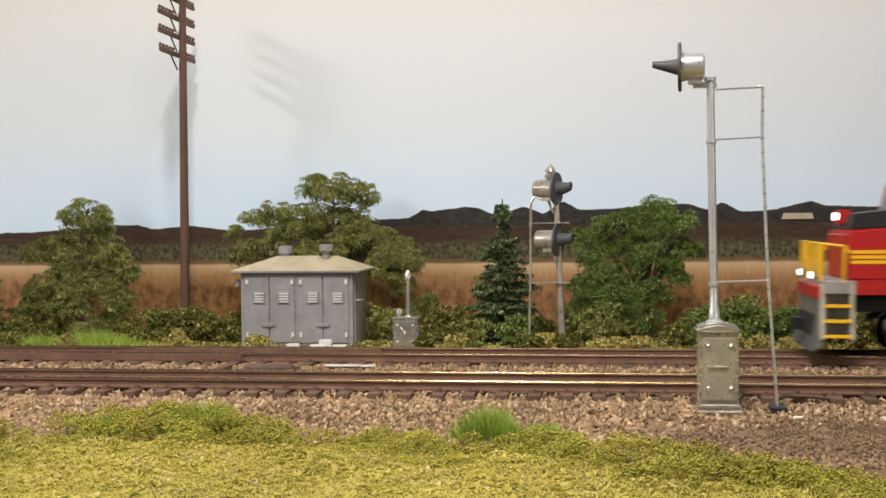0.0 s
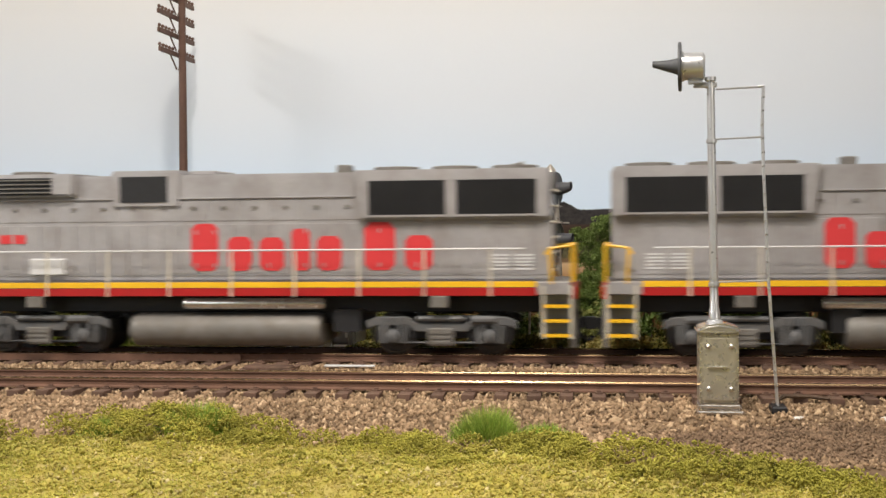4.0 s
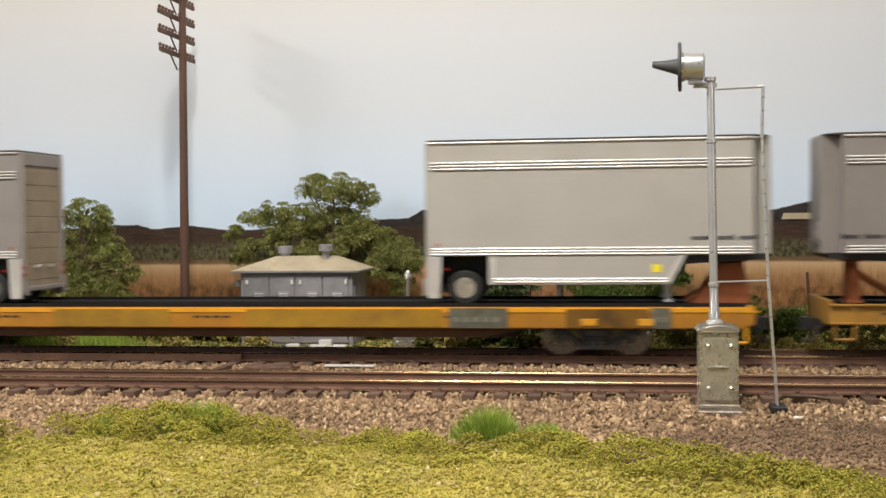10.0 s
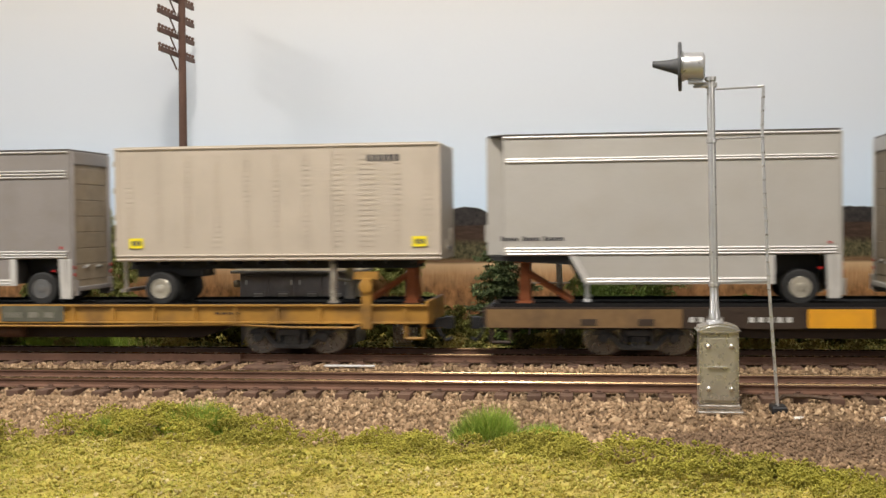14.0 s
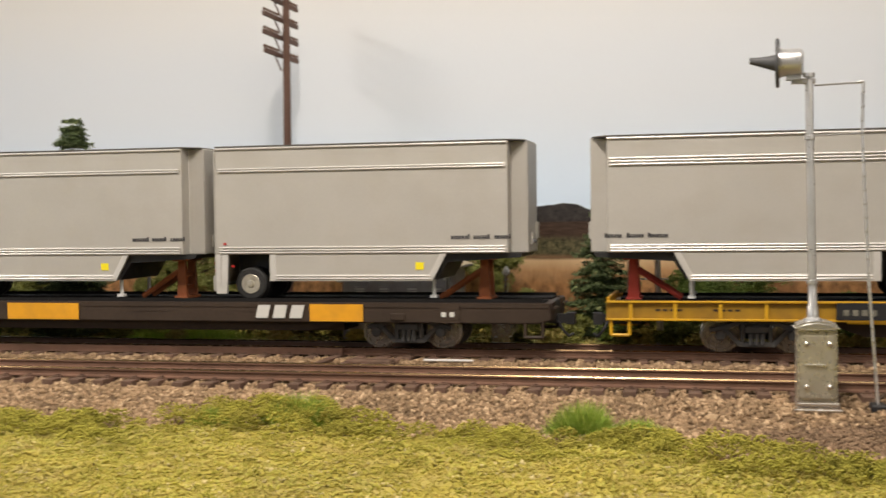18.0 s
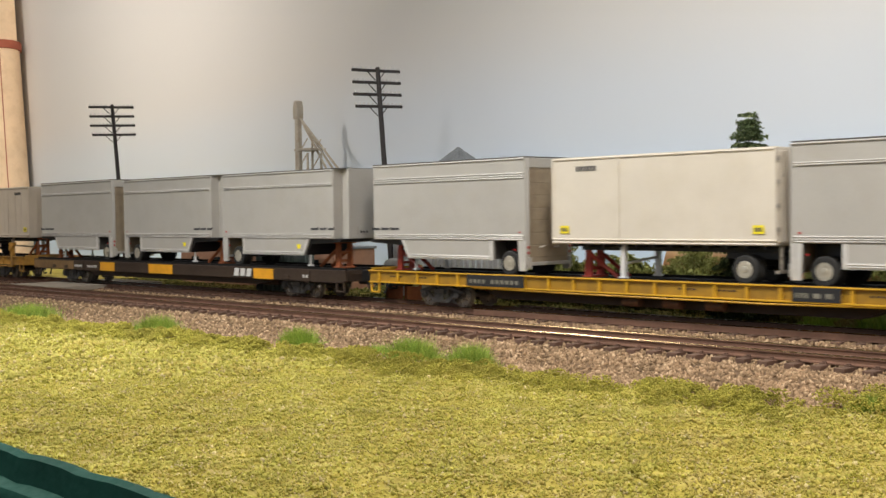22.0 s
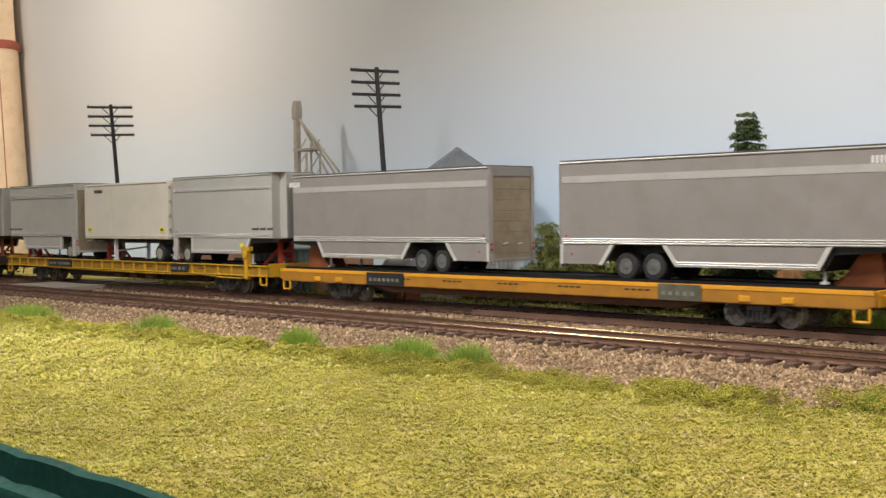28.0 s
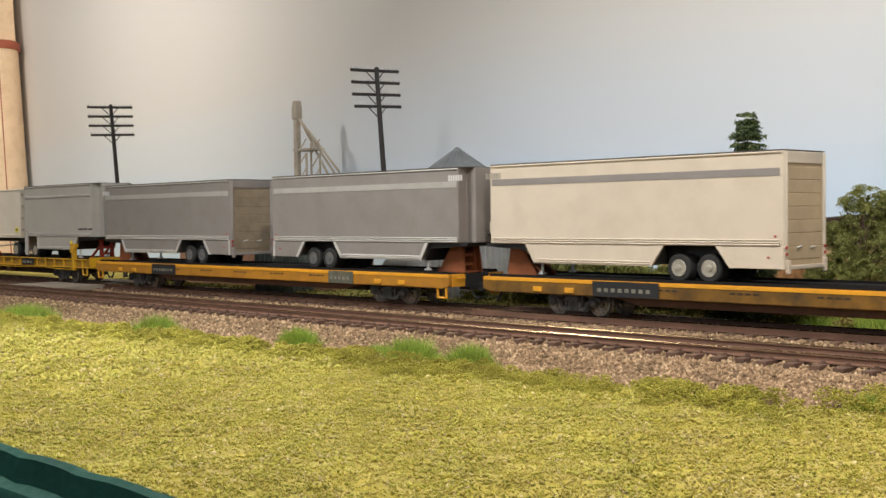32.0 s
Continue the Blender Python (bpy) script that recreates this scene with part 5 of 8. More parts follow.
# ---- locomotives ----
def loco_truck(loco, x, key):
    truck = new("truck")
    truck.parent = loco
    truck.location = (x * MM, 0, 0)
    truck.empty_display_size = 0.005
    for s in (-1, 1):
        y = s * 12.6
        bm = slab(bmesh.new(), [(-22, 7.6), (-22, 10.2), (-19, 11.4), (-10, 11.4), (-7.5, 9.6), (7.5, 9.6), (10, 11.4), (19, 11.4), (22, 10.2), (22, 7.6), (19.5, 8.8), (9.6, 8.8), (7.8, 7.0), (-7.8, 7.0), (-9.6, 8.8), (-19.5, 8.8)], y - 0.9, y + 0.9)
        frame_side = part("side_frame", rounded(bm, 0.25, 1), M_TRUCK, truck)
        for wx in (-14.2, 14.2):
            for k in (-1, 1):
                leg = slab(bmesh.new(), [(wx + k * 2.7, 9.0), (wx + k * 4.6, 9.0), (wx + k * 4.0, 3.4), (wx + k * 2.7, 3.4)], y - 0.8, y + 0.8)
                part("pedestal", rounded(leg, 0.2, 1), M_TRUCK, frame_side)
                part("coil_spring", rod(bmesh.new(), (wx + k * 1.7, y + s * 1.3, 7.6), (wx + k * 1.7, y + s * 1.3, 11.0), 0.65, n=7), M_TRUCK, frame_side)
                part("brake_hanger", slab(bmesh.new(), [(wx + k * 5.6, 10.6), (wx + k * 6.4, 10.6), (wx + k * 6.0, 3.6), (wx + k * 5.2, 4.4)], y - 0.2, y + 0.5), M_BLACK, frame_side)
            bm = lathe(box(bmesh.new(), wx - 2.3, wx + 2.3, *sorted((y, y + s * 1.5)), 3.8, 7.8), (wx, y + s * 1.4, 5.8), (0, s, 0), [(0, 1.8), (0.8, 1.8), (1.2, 1.2), (1.3, 0.4)], 12)
            part("journal_box", bm, M_TRUCK, frame_side, "worn grey journal box")
        part("truck_beam", rod(bmesh.new(), (-7, y + s * 1.2, 10.9), (7, y + s * 1.2, 10.9), 0.8, n=8), M_TRUCK, frame_side)
        part("tie_bar", rod(bmesh.new(), (-10, y, 3.7), (10, y, 3.7), 0.45, n=6), M_BLACK, frame_side)
        bm = bmesh.new()
        box(bm, -3.8, 3.8, *sorted((y + s * 0.9, y + s * 2.6)), 3.0, 8.2)
        rounded(bm, 0.3, 1)
        for k in range(3):
            box(bm, -3.2, 3.2, *sorted((y + s * 2.4, y + s * 2.9)), 3.8 + k * 1.4, 4.4 + k * 1.4)
        part("spring_box", bm, M_TANK, truck, "worn silver spring nest")
        bm = rod(bmesh.new(), (9, y + s * 1.4, 10.6), (16, y + s * 1.4, 10.6), 1.2, n=9)
        part("brake_cylinder", bm, M_TRUCK, truck)
    part("bolster", box(bmesh.new(), -18, 18, -11.4, 11.4, 5.0, 9.8), M_BLACK, truck)
    for wx in (-14.2, 14.2):
        wheelset(truck, wx, 5.8, 8.4, key)


def fan(loco, x, r=6.0, z=54.6):
    bm = lathe(bmesh.new(), (x, 0, z), (0, 0, 1), [(0, r), (1.2, r), (1.4, r - 0.6), (0.9, r - 0.8), (0.9, 1.5), (1.3, 1.2)], 24)
    f = part("roof_fan", bm, M_TANK, loco, "round roof fan")
    bm = bmesh.new()
    for k in range(8):
        a = k * math.tau / 8
        box(bm, x - 0.12, x + 0.12, -0.12, 0.12, z + 1.3, z + 1.5)
        rod(bm, (x, 0, z + 1.3), (x + math.cos(a) * (r - 0.5), math.sin(a) * (r - 0.5), z + 1.35), 0.14, n=4)
    part("fan_guard", bm, M_TANK, f)


def steps(loco, x, s):
    """Corner stairwell with yellow-edged steps."""
    for y in (-1, 1):
        bm = bmesh.new()
        for k in (-1, 1):
            box(bm, x + k * 4.0 - 0.4, x + k * 4.0 + 0.4, *sorted((y * 11.5, y * 17.2)), 5.4, 20.6)
        box(bm, x - 4, x + 4, *sorted((y * 11.4, y * 11.9)), 5.4, 20)
        stair = part("step_well", bm, M_STAIR, loco, "stairwell in worn silver")
        for z in (6.0, 10.2, 14.4):
            part("step", box(bmesh.new(), x - 3.7, x + 3.7, *sorted((y * 12.2, y * 17.0)), z, z + 0.6), M_BLACK, stair)
            part("step_edge", box(bmesh.new(), x - 3.7, x + 3.7, *sorted((y * 17.0, y * 17.35)), z - 0.1, z + 0.85), M_YELLOW, stair, "worn step edge")


def end_rail(loco, x, s):
    """Yellow railing and a walkway plate across the end."""
    for y in (-1, 1):
        rail = part("end_railing", tube(bmesh.new(), [(x, y * 3.6, 32.0), (x, y * 15.5, 32.0), (x - s * 6.5, y * 16.2, 31.2), (x - s * 7.5, y * 16.4, 29.4)], 0.42, 6), M_YELLOW, loco, "yellow end railing")
        part("lower_bar", tube(bmesh.new(), [(x, y * 3.6, 26.6), (x, y * 15.5, 26.6)], 0.36, 6), M_YELLOW, rail)
        part("corner_post", rod(bmesh.new(), (x - s * 6.0, y * 16.6, 21), (x - s * 6.5, y * 16.4, 31.2), 0.42, n=6), M_YELLOW, rail)
        for yy in (3.6, 9.0, 15.5):
            part("railing_post", rod(bmesh.new(), (x, y * yy, 21.5), (x, y * yy, 32.1), 0.42, n=6), M_YELLOW, rail)
    bm = bmesh.new()
    for y in (-1, 1):
        box(bm, x - 0.35, x + 0.35, *sorted((y * 8.6, y * 15.6)), 22.5, 31.6)
    part("safety_panel", rounded(bm, 0.3, 1), M_YELLOW, loco, "yellow railing panel")
    bm = slab(bmesh.new(), [(x - s * 1.0, 2.6), (x + s * 1.0, 2.6), (x + s * 0.6, 20), (x - s * 1.0, 20)], -15.5, 15.5)
    part("pilot", rounded(bm, 0.3, 1), M_TANK, loco, "worn silver end sill")
    part("sill_stripe", rounded(box(bmesh.new(), *sorted((x - s * 1.1, x + s * 1.15)), -15.6, 15.6, 16.6, 20.2), 0.2, 1), M_RED, loco, "red band above the pilot")
    bm = bmesh.new()
    for k in range(-4, 5):
        tube(bm, [(x + s * 1.0, k * 3.0, 12.0), (x + s * 2.0, k * 3.0, 7.5), (x + s * 1.4, k * 3.0, 5.0)], 0.35, 5)
    part("air_hose", bm, M_BLACK, loco)


def side_railing(loco, x0, x1, z, n):
    for y in (-1, 1):
        bm = rod(bmesh.new(), (x0, y * 16.6, z), (x1, y * 16.6, z), 0.3, n=6)
        rail = part("handrail", bm, M_LIGHTGREY, loco, "pale handrail along the walkway")
        for k in range(n):
            x = x0 + (k + 0.5) * (x1 - x0) / n
            part("stanchion", rod(bmesh.new(), (x, y * 17.3, 17.6), (x, y * 16.7, z), 0.42, n=6), M_STAIR, rail)


def locomotive(label, cab, half, key, sign_front, sign_back, grow=(0, 0), rad=0.0, tank_x=0.0, rail=31.2, late=0.0):
    """Four-axle road diesel, nose towards -x."""
    loco = thing("locomotive", label, "locomotive", "locomotives of the train")
    h = half - 4.5
    # frame and stripes
    bm = box(bmesh.new(), -h + 1, h - 1, -16.8, 16.8, 18.0, 21.6)
    part("frame", rounded(bm, 0.2, 1), M_SILVER, loco)
    part("frame_core", rounded(box(bmesh.new(), -h + 6, h - 6, -9, 9, 12.5, 18.0), 0.2, 1), M_BLACK, loco, "black underframe")
    for s in (-1, 1):
        part("red_stripe", plate(rect(-h + 9.5, h - 10.5, 17.8, 20.1), s * 16.8, 0.25), M_RED, loco, "red sill stripe")
        part("yellow_stripe", plate(rect(-54 if cab else -h + 9.5, h - 10.5, 20.25, 21.9), s * 16.8, 0.25), M_YELLOW, loco, "yellow sill stripe")
        if cab:
            part("red_sill", plate(rect(-h + 9.5, -54, 20.1, 21.9), s * 16.8, 0.25), M_RED, loco, "red sill under the cab")
        for x in (-62, 62):
            part("jacking_pad", rounded(box(bmesh.new(), x - 2.6, x + 2.6, *sorted((s * 15.5, s * 17.2)), 14.2, 17.7), 0.3, 1), M_TANK, loco)
    # hood
    x_front = -46.1 if cab else -h + 8.5 - grow[0]
    bm = bmesh.new()
    box(bm, x_front, h - 6.5 + grow[1], -11.6, 11.6, 21.6, 54.0)
    rounded(bm, 0.8, 2)
    part("hood", bm, M_SILVER, loco, "silver long hood with access doors")
    for x in np.arange(x_front + 8, h - 10, 5.6):
        for s in (-1, 1):
            door = part("access_door", rounded(box(bmesh.new(), x, x + 4.9, *sorted((s * 11.5, s * 11.85)), 23.5, 39.0), 0.1, 1), M_SILVER, loco)
            for z in (26, 36):
                part("door_latch", box(bmesh.new(), x + 4.2, x + 4.7, *sorted((s * 11.8, s * 12.05)), z, z + 1.3), M_SILVER, door)
    # flared radiator end
    bm = slab(bmesh.new(), [(38 + rad, 39.8), (h - 7 + grow[1], 39.8), (h - 7 + grow[1], 54.4), (36 + rad, 54.4)], -14.0, 14.0)
    part("radiator_housing", rounded(bm, 0.6, 2), M_SILVER, loco)
    for s in (-1, 1):
        for x0, x1 in ((41.0 + rad, 63.6 + rad), (67.0 + rad, 90.0 + rad)):
            g = part("radiator_grille", box(bmesh.new(), x0, x1, *sorted((s * 13.9, s * 14.25)), 41.2, 51.2), M_BLACK, loco, "black radiator intake grille")
            bm = bmesh.new()
            for k in range(15):
                z = 41.6 + k * 0.65
                box(bm, x0 + 0.3, x1 - 0.3, *sorted((s * 14.2, s * 14.45)), z, z + 0.3)
            part("grille_slat", bm, M_BLACK, g)
            bm = bmesh.new()
            box(bm, x0 - 0.6, x1 + 0.6, *sorted((s * 13.9, s * 14.4)), 40.6, 41.2)
            box(bm, x0 - 0.6, x1 + 0.6, *sorted((s * 13.9, s * 14.4)), 51.2, 51.8)
            part("grille_frame", bm, M_SILVER, g)
    for x in (47 + rad, 65 + rad, 83 + rad):
        fan(loco, x, 7.0, 54.3)
    # dynamic brake blister with its louvred intake
    bx = (-10, 28, -3.8, 18.9) if cab else (-90, -50, -80.5, -57)
    bm = bmesh.new()
    box(bm, bx[0], bx[1], -14.4, 14.4, 47.8, 54.8)
    part("brake_blister", rounded(bm, 0.8, 2), M_SILVER, loco, "dynamic brake housing")
    for s in (-1, 1):
        g = part("brake_grille", box(bmesh.new(), bx[2], bx[3], *sorted((s * 14.3, s * 14.5)), 48.4, 53.6), M_BLACK, loco, "louvred brake grille")
        bm = bmesh.new()
        for k in range(4):
            z = 49.0 + k * 1.25
            box(bm, bx[2], bx[3], *sorted((s * 14.4, s * 15.0)), z, z + 0.35)
        part("grille_slat", bm, M_TANK, g)
    fan(loco, (bx[0] + bx[1]) / 2, 6.5, 54.6)
    # central air intake with a dark screen, stacks and roof boxes
    ix = (-44.2 + late, -26.0 + late) if cab else (-36.0, -21.0)
    bm = bmesh.new()
    box(bm, ix[0] - 3, ix[1] + 4, -12.6, 12.6, 44.0, 55.4)
    part("intake_housing", rounded(bm, 0.7, 2), M_RED if cab else M_SILVER, loco)
    for s in (-1, 1):
        part("intake_screen", box(bmesh.new(), ix[0], ix[1], *sorted((s * 12.5, s * 12.85)), 45.8, 53.6), M_BLACK, loco, "black air intake screen")
    bm = bmesh.new()
    box(bm, 29, 33, -3, 3, 54.0, 56.6)
    rounded(bm, 0.3, 1)
    part("exhaust", bm, M_TANK, loco)
    bm = bmesh.new()
    box(bm, ix[1] + 6, ix[1] + 14, -9, 9, 53.9, 55.2)
    part("roof_hatch", rounded(bm, 0.3, 1), M_SILVER, loco)
    bm = bmesh.new()
    rod(bm, (h - 16, -8, 54), (h - 16, -8, 55.6), 0.5)
    lathe(bm, (h - 16, -8, 55.6), (1, 0, 0), [(-1.5, 0.3), (0, 0.5), (1.5, 0.9)], 10)
    part("air_horn", bm, M_TANK, loco)
    # rear end
    bm = bmesh.new()
    for k in range(6):
        tube(bm, [(h - 6.3, 8.5, 25 + k * 4.6), (h - 5.2, 8.5, 25 + k * 4.6), (h - 5.2, 11.5, 25 + k * 4.6)], 0.36, 4)
        tube(bm, [(h - 6.3, -8.5, 25 + k * 4.6), (h - 5.2, -8.5, 25 + k * 4.6), (h - 5.2, -11.5, 25 + k * 4.6)], 0.36, 4)
    part("end_ladder", bm, M_STAIR, loco, "pale ladder rungs on the hood end")
    for s in (-1, 1):
        part("hood_ledge", rounded(box(bmesh.new(), x_front + (28 if cab else 2), 36 + rad, *sorted((s * 11.5, s * 12.3)), 46.6, 47.1), 0.1, 1), M_SILVER, loco, "thin ledge along the upper hood")
        for x in np.arange(x_front + (30 if cab else 8), 34 + rad, 9.5):
            part("upper_door", rounded(box(bmesh.new(), x, x + 8.6, *sorted((s * 11.5, s * 11.8)), 40.0, 46.2), 0.1, 1), M_SILVER, loco)
            part("lift_eye", box(bmesh.new(), x + 3.6, x + 5.0, *sorted((s * 11.7, s * 12.3)), 43.6, 44.4), M_TANK, loco)
    bm = lathe(bmesh.new(), (h - 7.0, 0, 50), (1, 0, 0), [(0, 3.2), (1.0, 3.2), (1.4, 2.6)], 16)
    part("end_headlight", bm, M_TANK, loco)
    # battery box, louvres
    for s in (-1, 1):
        if cab:
            part("battery_box", rounded(box(bmesh.new(), -37, -21, *sorted((s * 11.6, s * 15.6)), 21.7, 29.3), 0.3, 1), M_SILVER if late else M_LIGHTGREY, loco, "battery box beside the hood")
        bm = bmesh.new()
        for k in range(5):
            box(bm, h - 17, h - 11.5, *sorted((s * 11.5, s * 12.0)), 25 + k * 1.0, 25.5 + k * 1.0)
            box(bm, h - 24, h - 18.5, *sorted((s * 11.5, s * 12.0)), 25 + k * 1.0, 25.5 + k * 1.0)
        part("louvre", bm, M_LIGHTGREY, loco)
    # fuel tank and air reservoirs
    bm = bmesh.new()
    rings = []
    for x, k in [(q + tank_x, w) for q, w in ((-33.0, 0.82), (-32.0, 0.97), (-31.0, 1.0), (24.0, 1.0), (25.0, 0.97), (26.0, 0.82))]:
        rings.append([bm.verts.new((x, (10.2 if math.cos(q) > 0 else -10.2) + 5.0 * k * math.cos(q), 7.3 + 5.0 * k * math.sin(q))) for q in [(j + 0.5) * math.tau / 28 for j in range(28)]])
    for ra, rb in zip(rings, rings[1:]):
        for j in range(28):
            bm.faces.new((ra[j], ra[(j + 1) % 28], rb[(j + 1) % 28], rb[j]))
    bm.faces.new(rings[0])
    bm.faces.new(rings[-1])
    tank = part("fuel_tank", bm, M_TANK, loco, "weathered silver fuel tank")
    for s in (-1, 1):
        bm = lathe(bmesh.new(), (-16 if s < 0 else -3, s * 13.6, 15.4), (1, 0, 0), [(0, 0.5), (0.5, 1.5), (1.2, 1.75), (42.5, 1.75), (43.2, 1.5), (43.7, 0.5)], 14)
        part("air_reservoir", bm, M_CHROME, loco, "long round air reservoir")
    bm = box(bmesh.new(), -34, 36, -8.5, 8.5, 9.0, 14.0)
    box(bm, 30, 38, -13, 13, 7.0, 13.5)
    part("under_gear", bm, M_BLACK, loco)
    for x in (-62, 62):
        loco_truck(loco, x, key)
    for s in (-1, 1):
        steps(loco, s * (h - 4.6), s)
        end_rail(loco, s * (h - 0.2), s)
        coupler(loco, s * h, s)
    side_railing(loco, -13 if cab else -h + 14, h - 14, rail, 7 if cab else 9)
    for y, (xa, xb) in ((-11.9, sign_front), (11.9, sign_back)):
        side_sign(loco, y, xa, xb)
    if not cab:
        for s in (-1, 1):
            bm = bmesh.new()
            bars(bm, -80, -66, 33.6, 36.4, 3, s * 11.9, gap=0.2)
            part("number_writing", bm, M_REDLETTER, loco, "red number as plain bars")
            part("white_box", rounded(box(bmesh.new(), -65, -54, *sorted((s * 11.5, s * 13.5)), 24, 29), 0.3, 1), M_LIGHTGREY, loco)
        return loco
    # red wraparound on the hood behind the cab
    for s in (-1, 1):
        bend = [(-42.0, s * 16.0, 42.0), (-32.0, s * 16.6, rail), (-13.0, s * 16.6, rail)] if late else [(-47.0, s * 16.4, 40.0), (-19.0, s * 16.6, 40.0), (-13.0, s * 16.6, rail)]
        upper = part("cab_handrail", tube(bmesh.new(), bend, 0.32, 6), M_LIGHTGREY, loco, "pale raised handrail behind the cab")
        for x in () if late else (-40.0, -22.0):
            part("stanchion", rounded(box(bmesh.new(), x - 1.3, x + 1.3, *sorted((s * 16.3, s * 16.7)), 20.5, 40.0), 0.12, 1), M_SILVER, upper, "flat grey stanchion")
        if not late:
            part("side_locker", rounded(box(bmesh.new(), -36.5, -21.5, *sorted((s * 12.2, s * 14.6)), 33.2, 42.8), 0.5, 2), M_RED, loco, "red locker below the intake")
        red = [(x + (late if x > -30 else 0), z) for x, z in ((-46, 31.4), (-21, 31.6), (-16.5, 33.4), (-14.3, 37.5), (-14.6, 44.5), (-17.5, 50.5), (-22, 53.4), (-44, 53.4))]
        part("red_wrap", plate(red, s * 11.87, 0.12), M_RED, loco, "red paint wrapping back along the hood")
        outer = [(-46, 30.2), (-20.5, 30.3), (-15.2, 32.4), (-12.7, 37.0), (-13.0, 45.0), (-16.2, 51.6), (-20.5, 53.6)]
        inner = [(-46, 31.6), (-21, 31.8), (-16.5, 33.5), (-14.3, 37.5), (-14.6, 44.5), (-17.5, 50.5), (-22, 53.5)]
        outer, inner = ([(x + (late if x > -30 else 0), z) for x, z in line] for line in (outer, inner))
        bm = bmesh.new()
        for a, b, c, d in zip(outer, outer[1:], inner[1:], inner):
            slab(bm, [a, b, c, d], s * 11.87, s * 12.1)
        part("yellow_band", bm, M_YELLOW, loco, "yellow band edging the red paint")
    part("red_roof", box(bmesh.new(), -44, -21, -11.2, 11.2, 53.9, 54.25), M_RED, loco)
    # wide cab and nose
    bm = slab(bmesh.new(), [(-94.2, 21.6), (-94.2, 34.6), (-93.4, 35.6), (-80.6, 36.4), (-79.9, 39.4), (-46.2, 39.4), (-46.2, 21.6)], -15.6, 15.6)
    part("cab", rounded(bm, 0.6, 2), M_RED, loco, "red wide-nosed cab")
    bm = slab(bmesh.new(), [(-77.4, 48.0), (-76.2, 51.6), (-74.8, 52.9), (-47.5, 52.9), (-46.2, 51.8), (-46.2, 48.0)], -15.6, 15.6)
    part("cab_roof", rounded(bm, 0.7, 3), M_RED, loco)
    part("cab_back", box(bmesh.new(), -58.8 + late, -46.25, -15.6, 15.6, 39.2, 48.2), M_RED, loco)
    for s in (-1, 1):
        bm = slab(bmesh.new(), [(-79.9, 39.2), (-74.0 + late, 39.2), (-72.1 + late, 48.2), (-77.4, 48.2)], *sorted((s * 14.2, s * 15.6)))
        part("cab_pillar", bm, M_RED, loco)
        part("cab_seat", rounded(box(bmesh.new(), -68.5, -63.5, *sorted((s * 4.0, s * 9.0)), 39.4, 45.0), 0.5, 2), M_BLACK, loco, "dark seat back inside the cab")
    bm = slab(bmesh.new(), [(-94.4, 21.8), (-94.4, 35.0), (-93.0, 36.0), (-79.5, 36.6), (-79.5, 21.8)], -12.8, 12.8)
    part("nose", rounded(bm, 1.6, 4), M_RED, loco, "broad red nose")
    for s in (-1, 1):
        w = part("side_window", plate([(x + late, z) for x, z in ((-73.8, 39.4), (-59.0, 39.4), (-59.0, 48.0), (-72.0, 48.0))], s * 15.2, 0.15), M_PANE, loco, "clear cab side window")
        bm = bmesh.new()
        for o in (rect(-75, -58.6, 38.6, 39.4), rect(-75, -58.6, 48.0, 48.7), rect(-59.4, -58.6, 39.4, 48.0), rect(-67.2, -66.6, 39.4, 48)):
            slab(bm, [(x + late, z) for x, z in o], s * 15.6, s * 16.0)
        part("window_frame", bm, M_OLDSILVER, w)
        bm = slab(bmesh.new(), [(-75.5, 48.6), (-57.5, 48.9), (-57.5, 49.3), (-75.5, 49.2)], *sorted((s * 15.5, s * 18.0)))
        part("sunshade", bm, M_RED, loco, "red sunshade over the window")
        bm = bmesh.new()
        bars(bm, -71 + late, -57.5 + late, 31.4, 35.8, 3, s * 15.6, gap=0.22)
        part("number_writing", bm, M_YELLOW, loco, "yellow cab number as plain bars")
        bm = bmesh.new()
        for z in (26.3, 27.7, 29.1):
            slab(bm, rect(-93.6, -77.5, z, z + 0.95), *((s * 15.55, s * 15.75)))
        part("nose_stripe", bm, M_YELLOW, loco, "yellow nose stripes")
        bm = bmesh.new()
        for k in range(7):
            for x0 in (-77, -69.5):
                box(bm, x0, x0 + 6.0, *sorted((s * 15.5, s * 15.95)), 21.4 + k * 0.95, 21.85 + k * 0.95)
        part("cab_louvre", bm, M_LOUVRE, loco, "dusty pale-red louvres")
        tip = [(-46.1, 22.0), (-52, 22.0), (-55.5, 23.2), (-57, 26), (-55.5, 28.8), (-52, 30.2), (-46.1, 30.2)]
        part("silver_tip", plate(tip, s * 15.65, 0.12), M_SILVER, loco, "silver panel ending in a round tip")
        inner = tip
        out = [(x - (1.5 if x < -52 else 0.0) * 1.0, z + (z - 26.1) / 4.1 * 1.3) for x, z in inner]
        bm = bmesh.new()
        for a, b, c, d in zip(inner, inner[1:], out[1:], out):
            slab(bm, [a, b, c, d], s * 15.7, s * 15.95)
        part("yellow_curl", bm, M_YELLOW, loco, "yellow line round the silver tip")
        bm = bmesh.new()
        for k in range(6):
            box(bm, -55.0, -50.5, *sorted((s * 15.7, s * 16.1)), 23.6 + k * 0.9, 24.1 + k * 0.9)
        part("tip_louvre", bm, M_LIGHTGREY, loco)
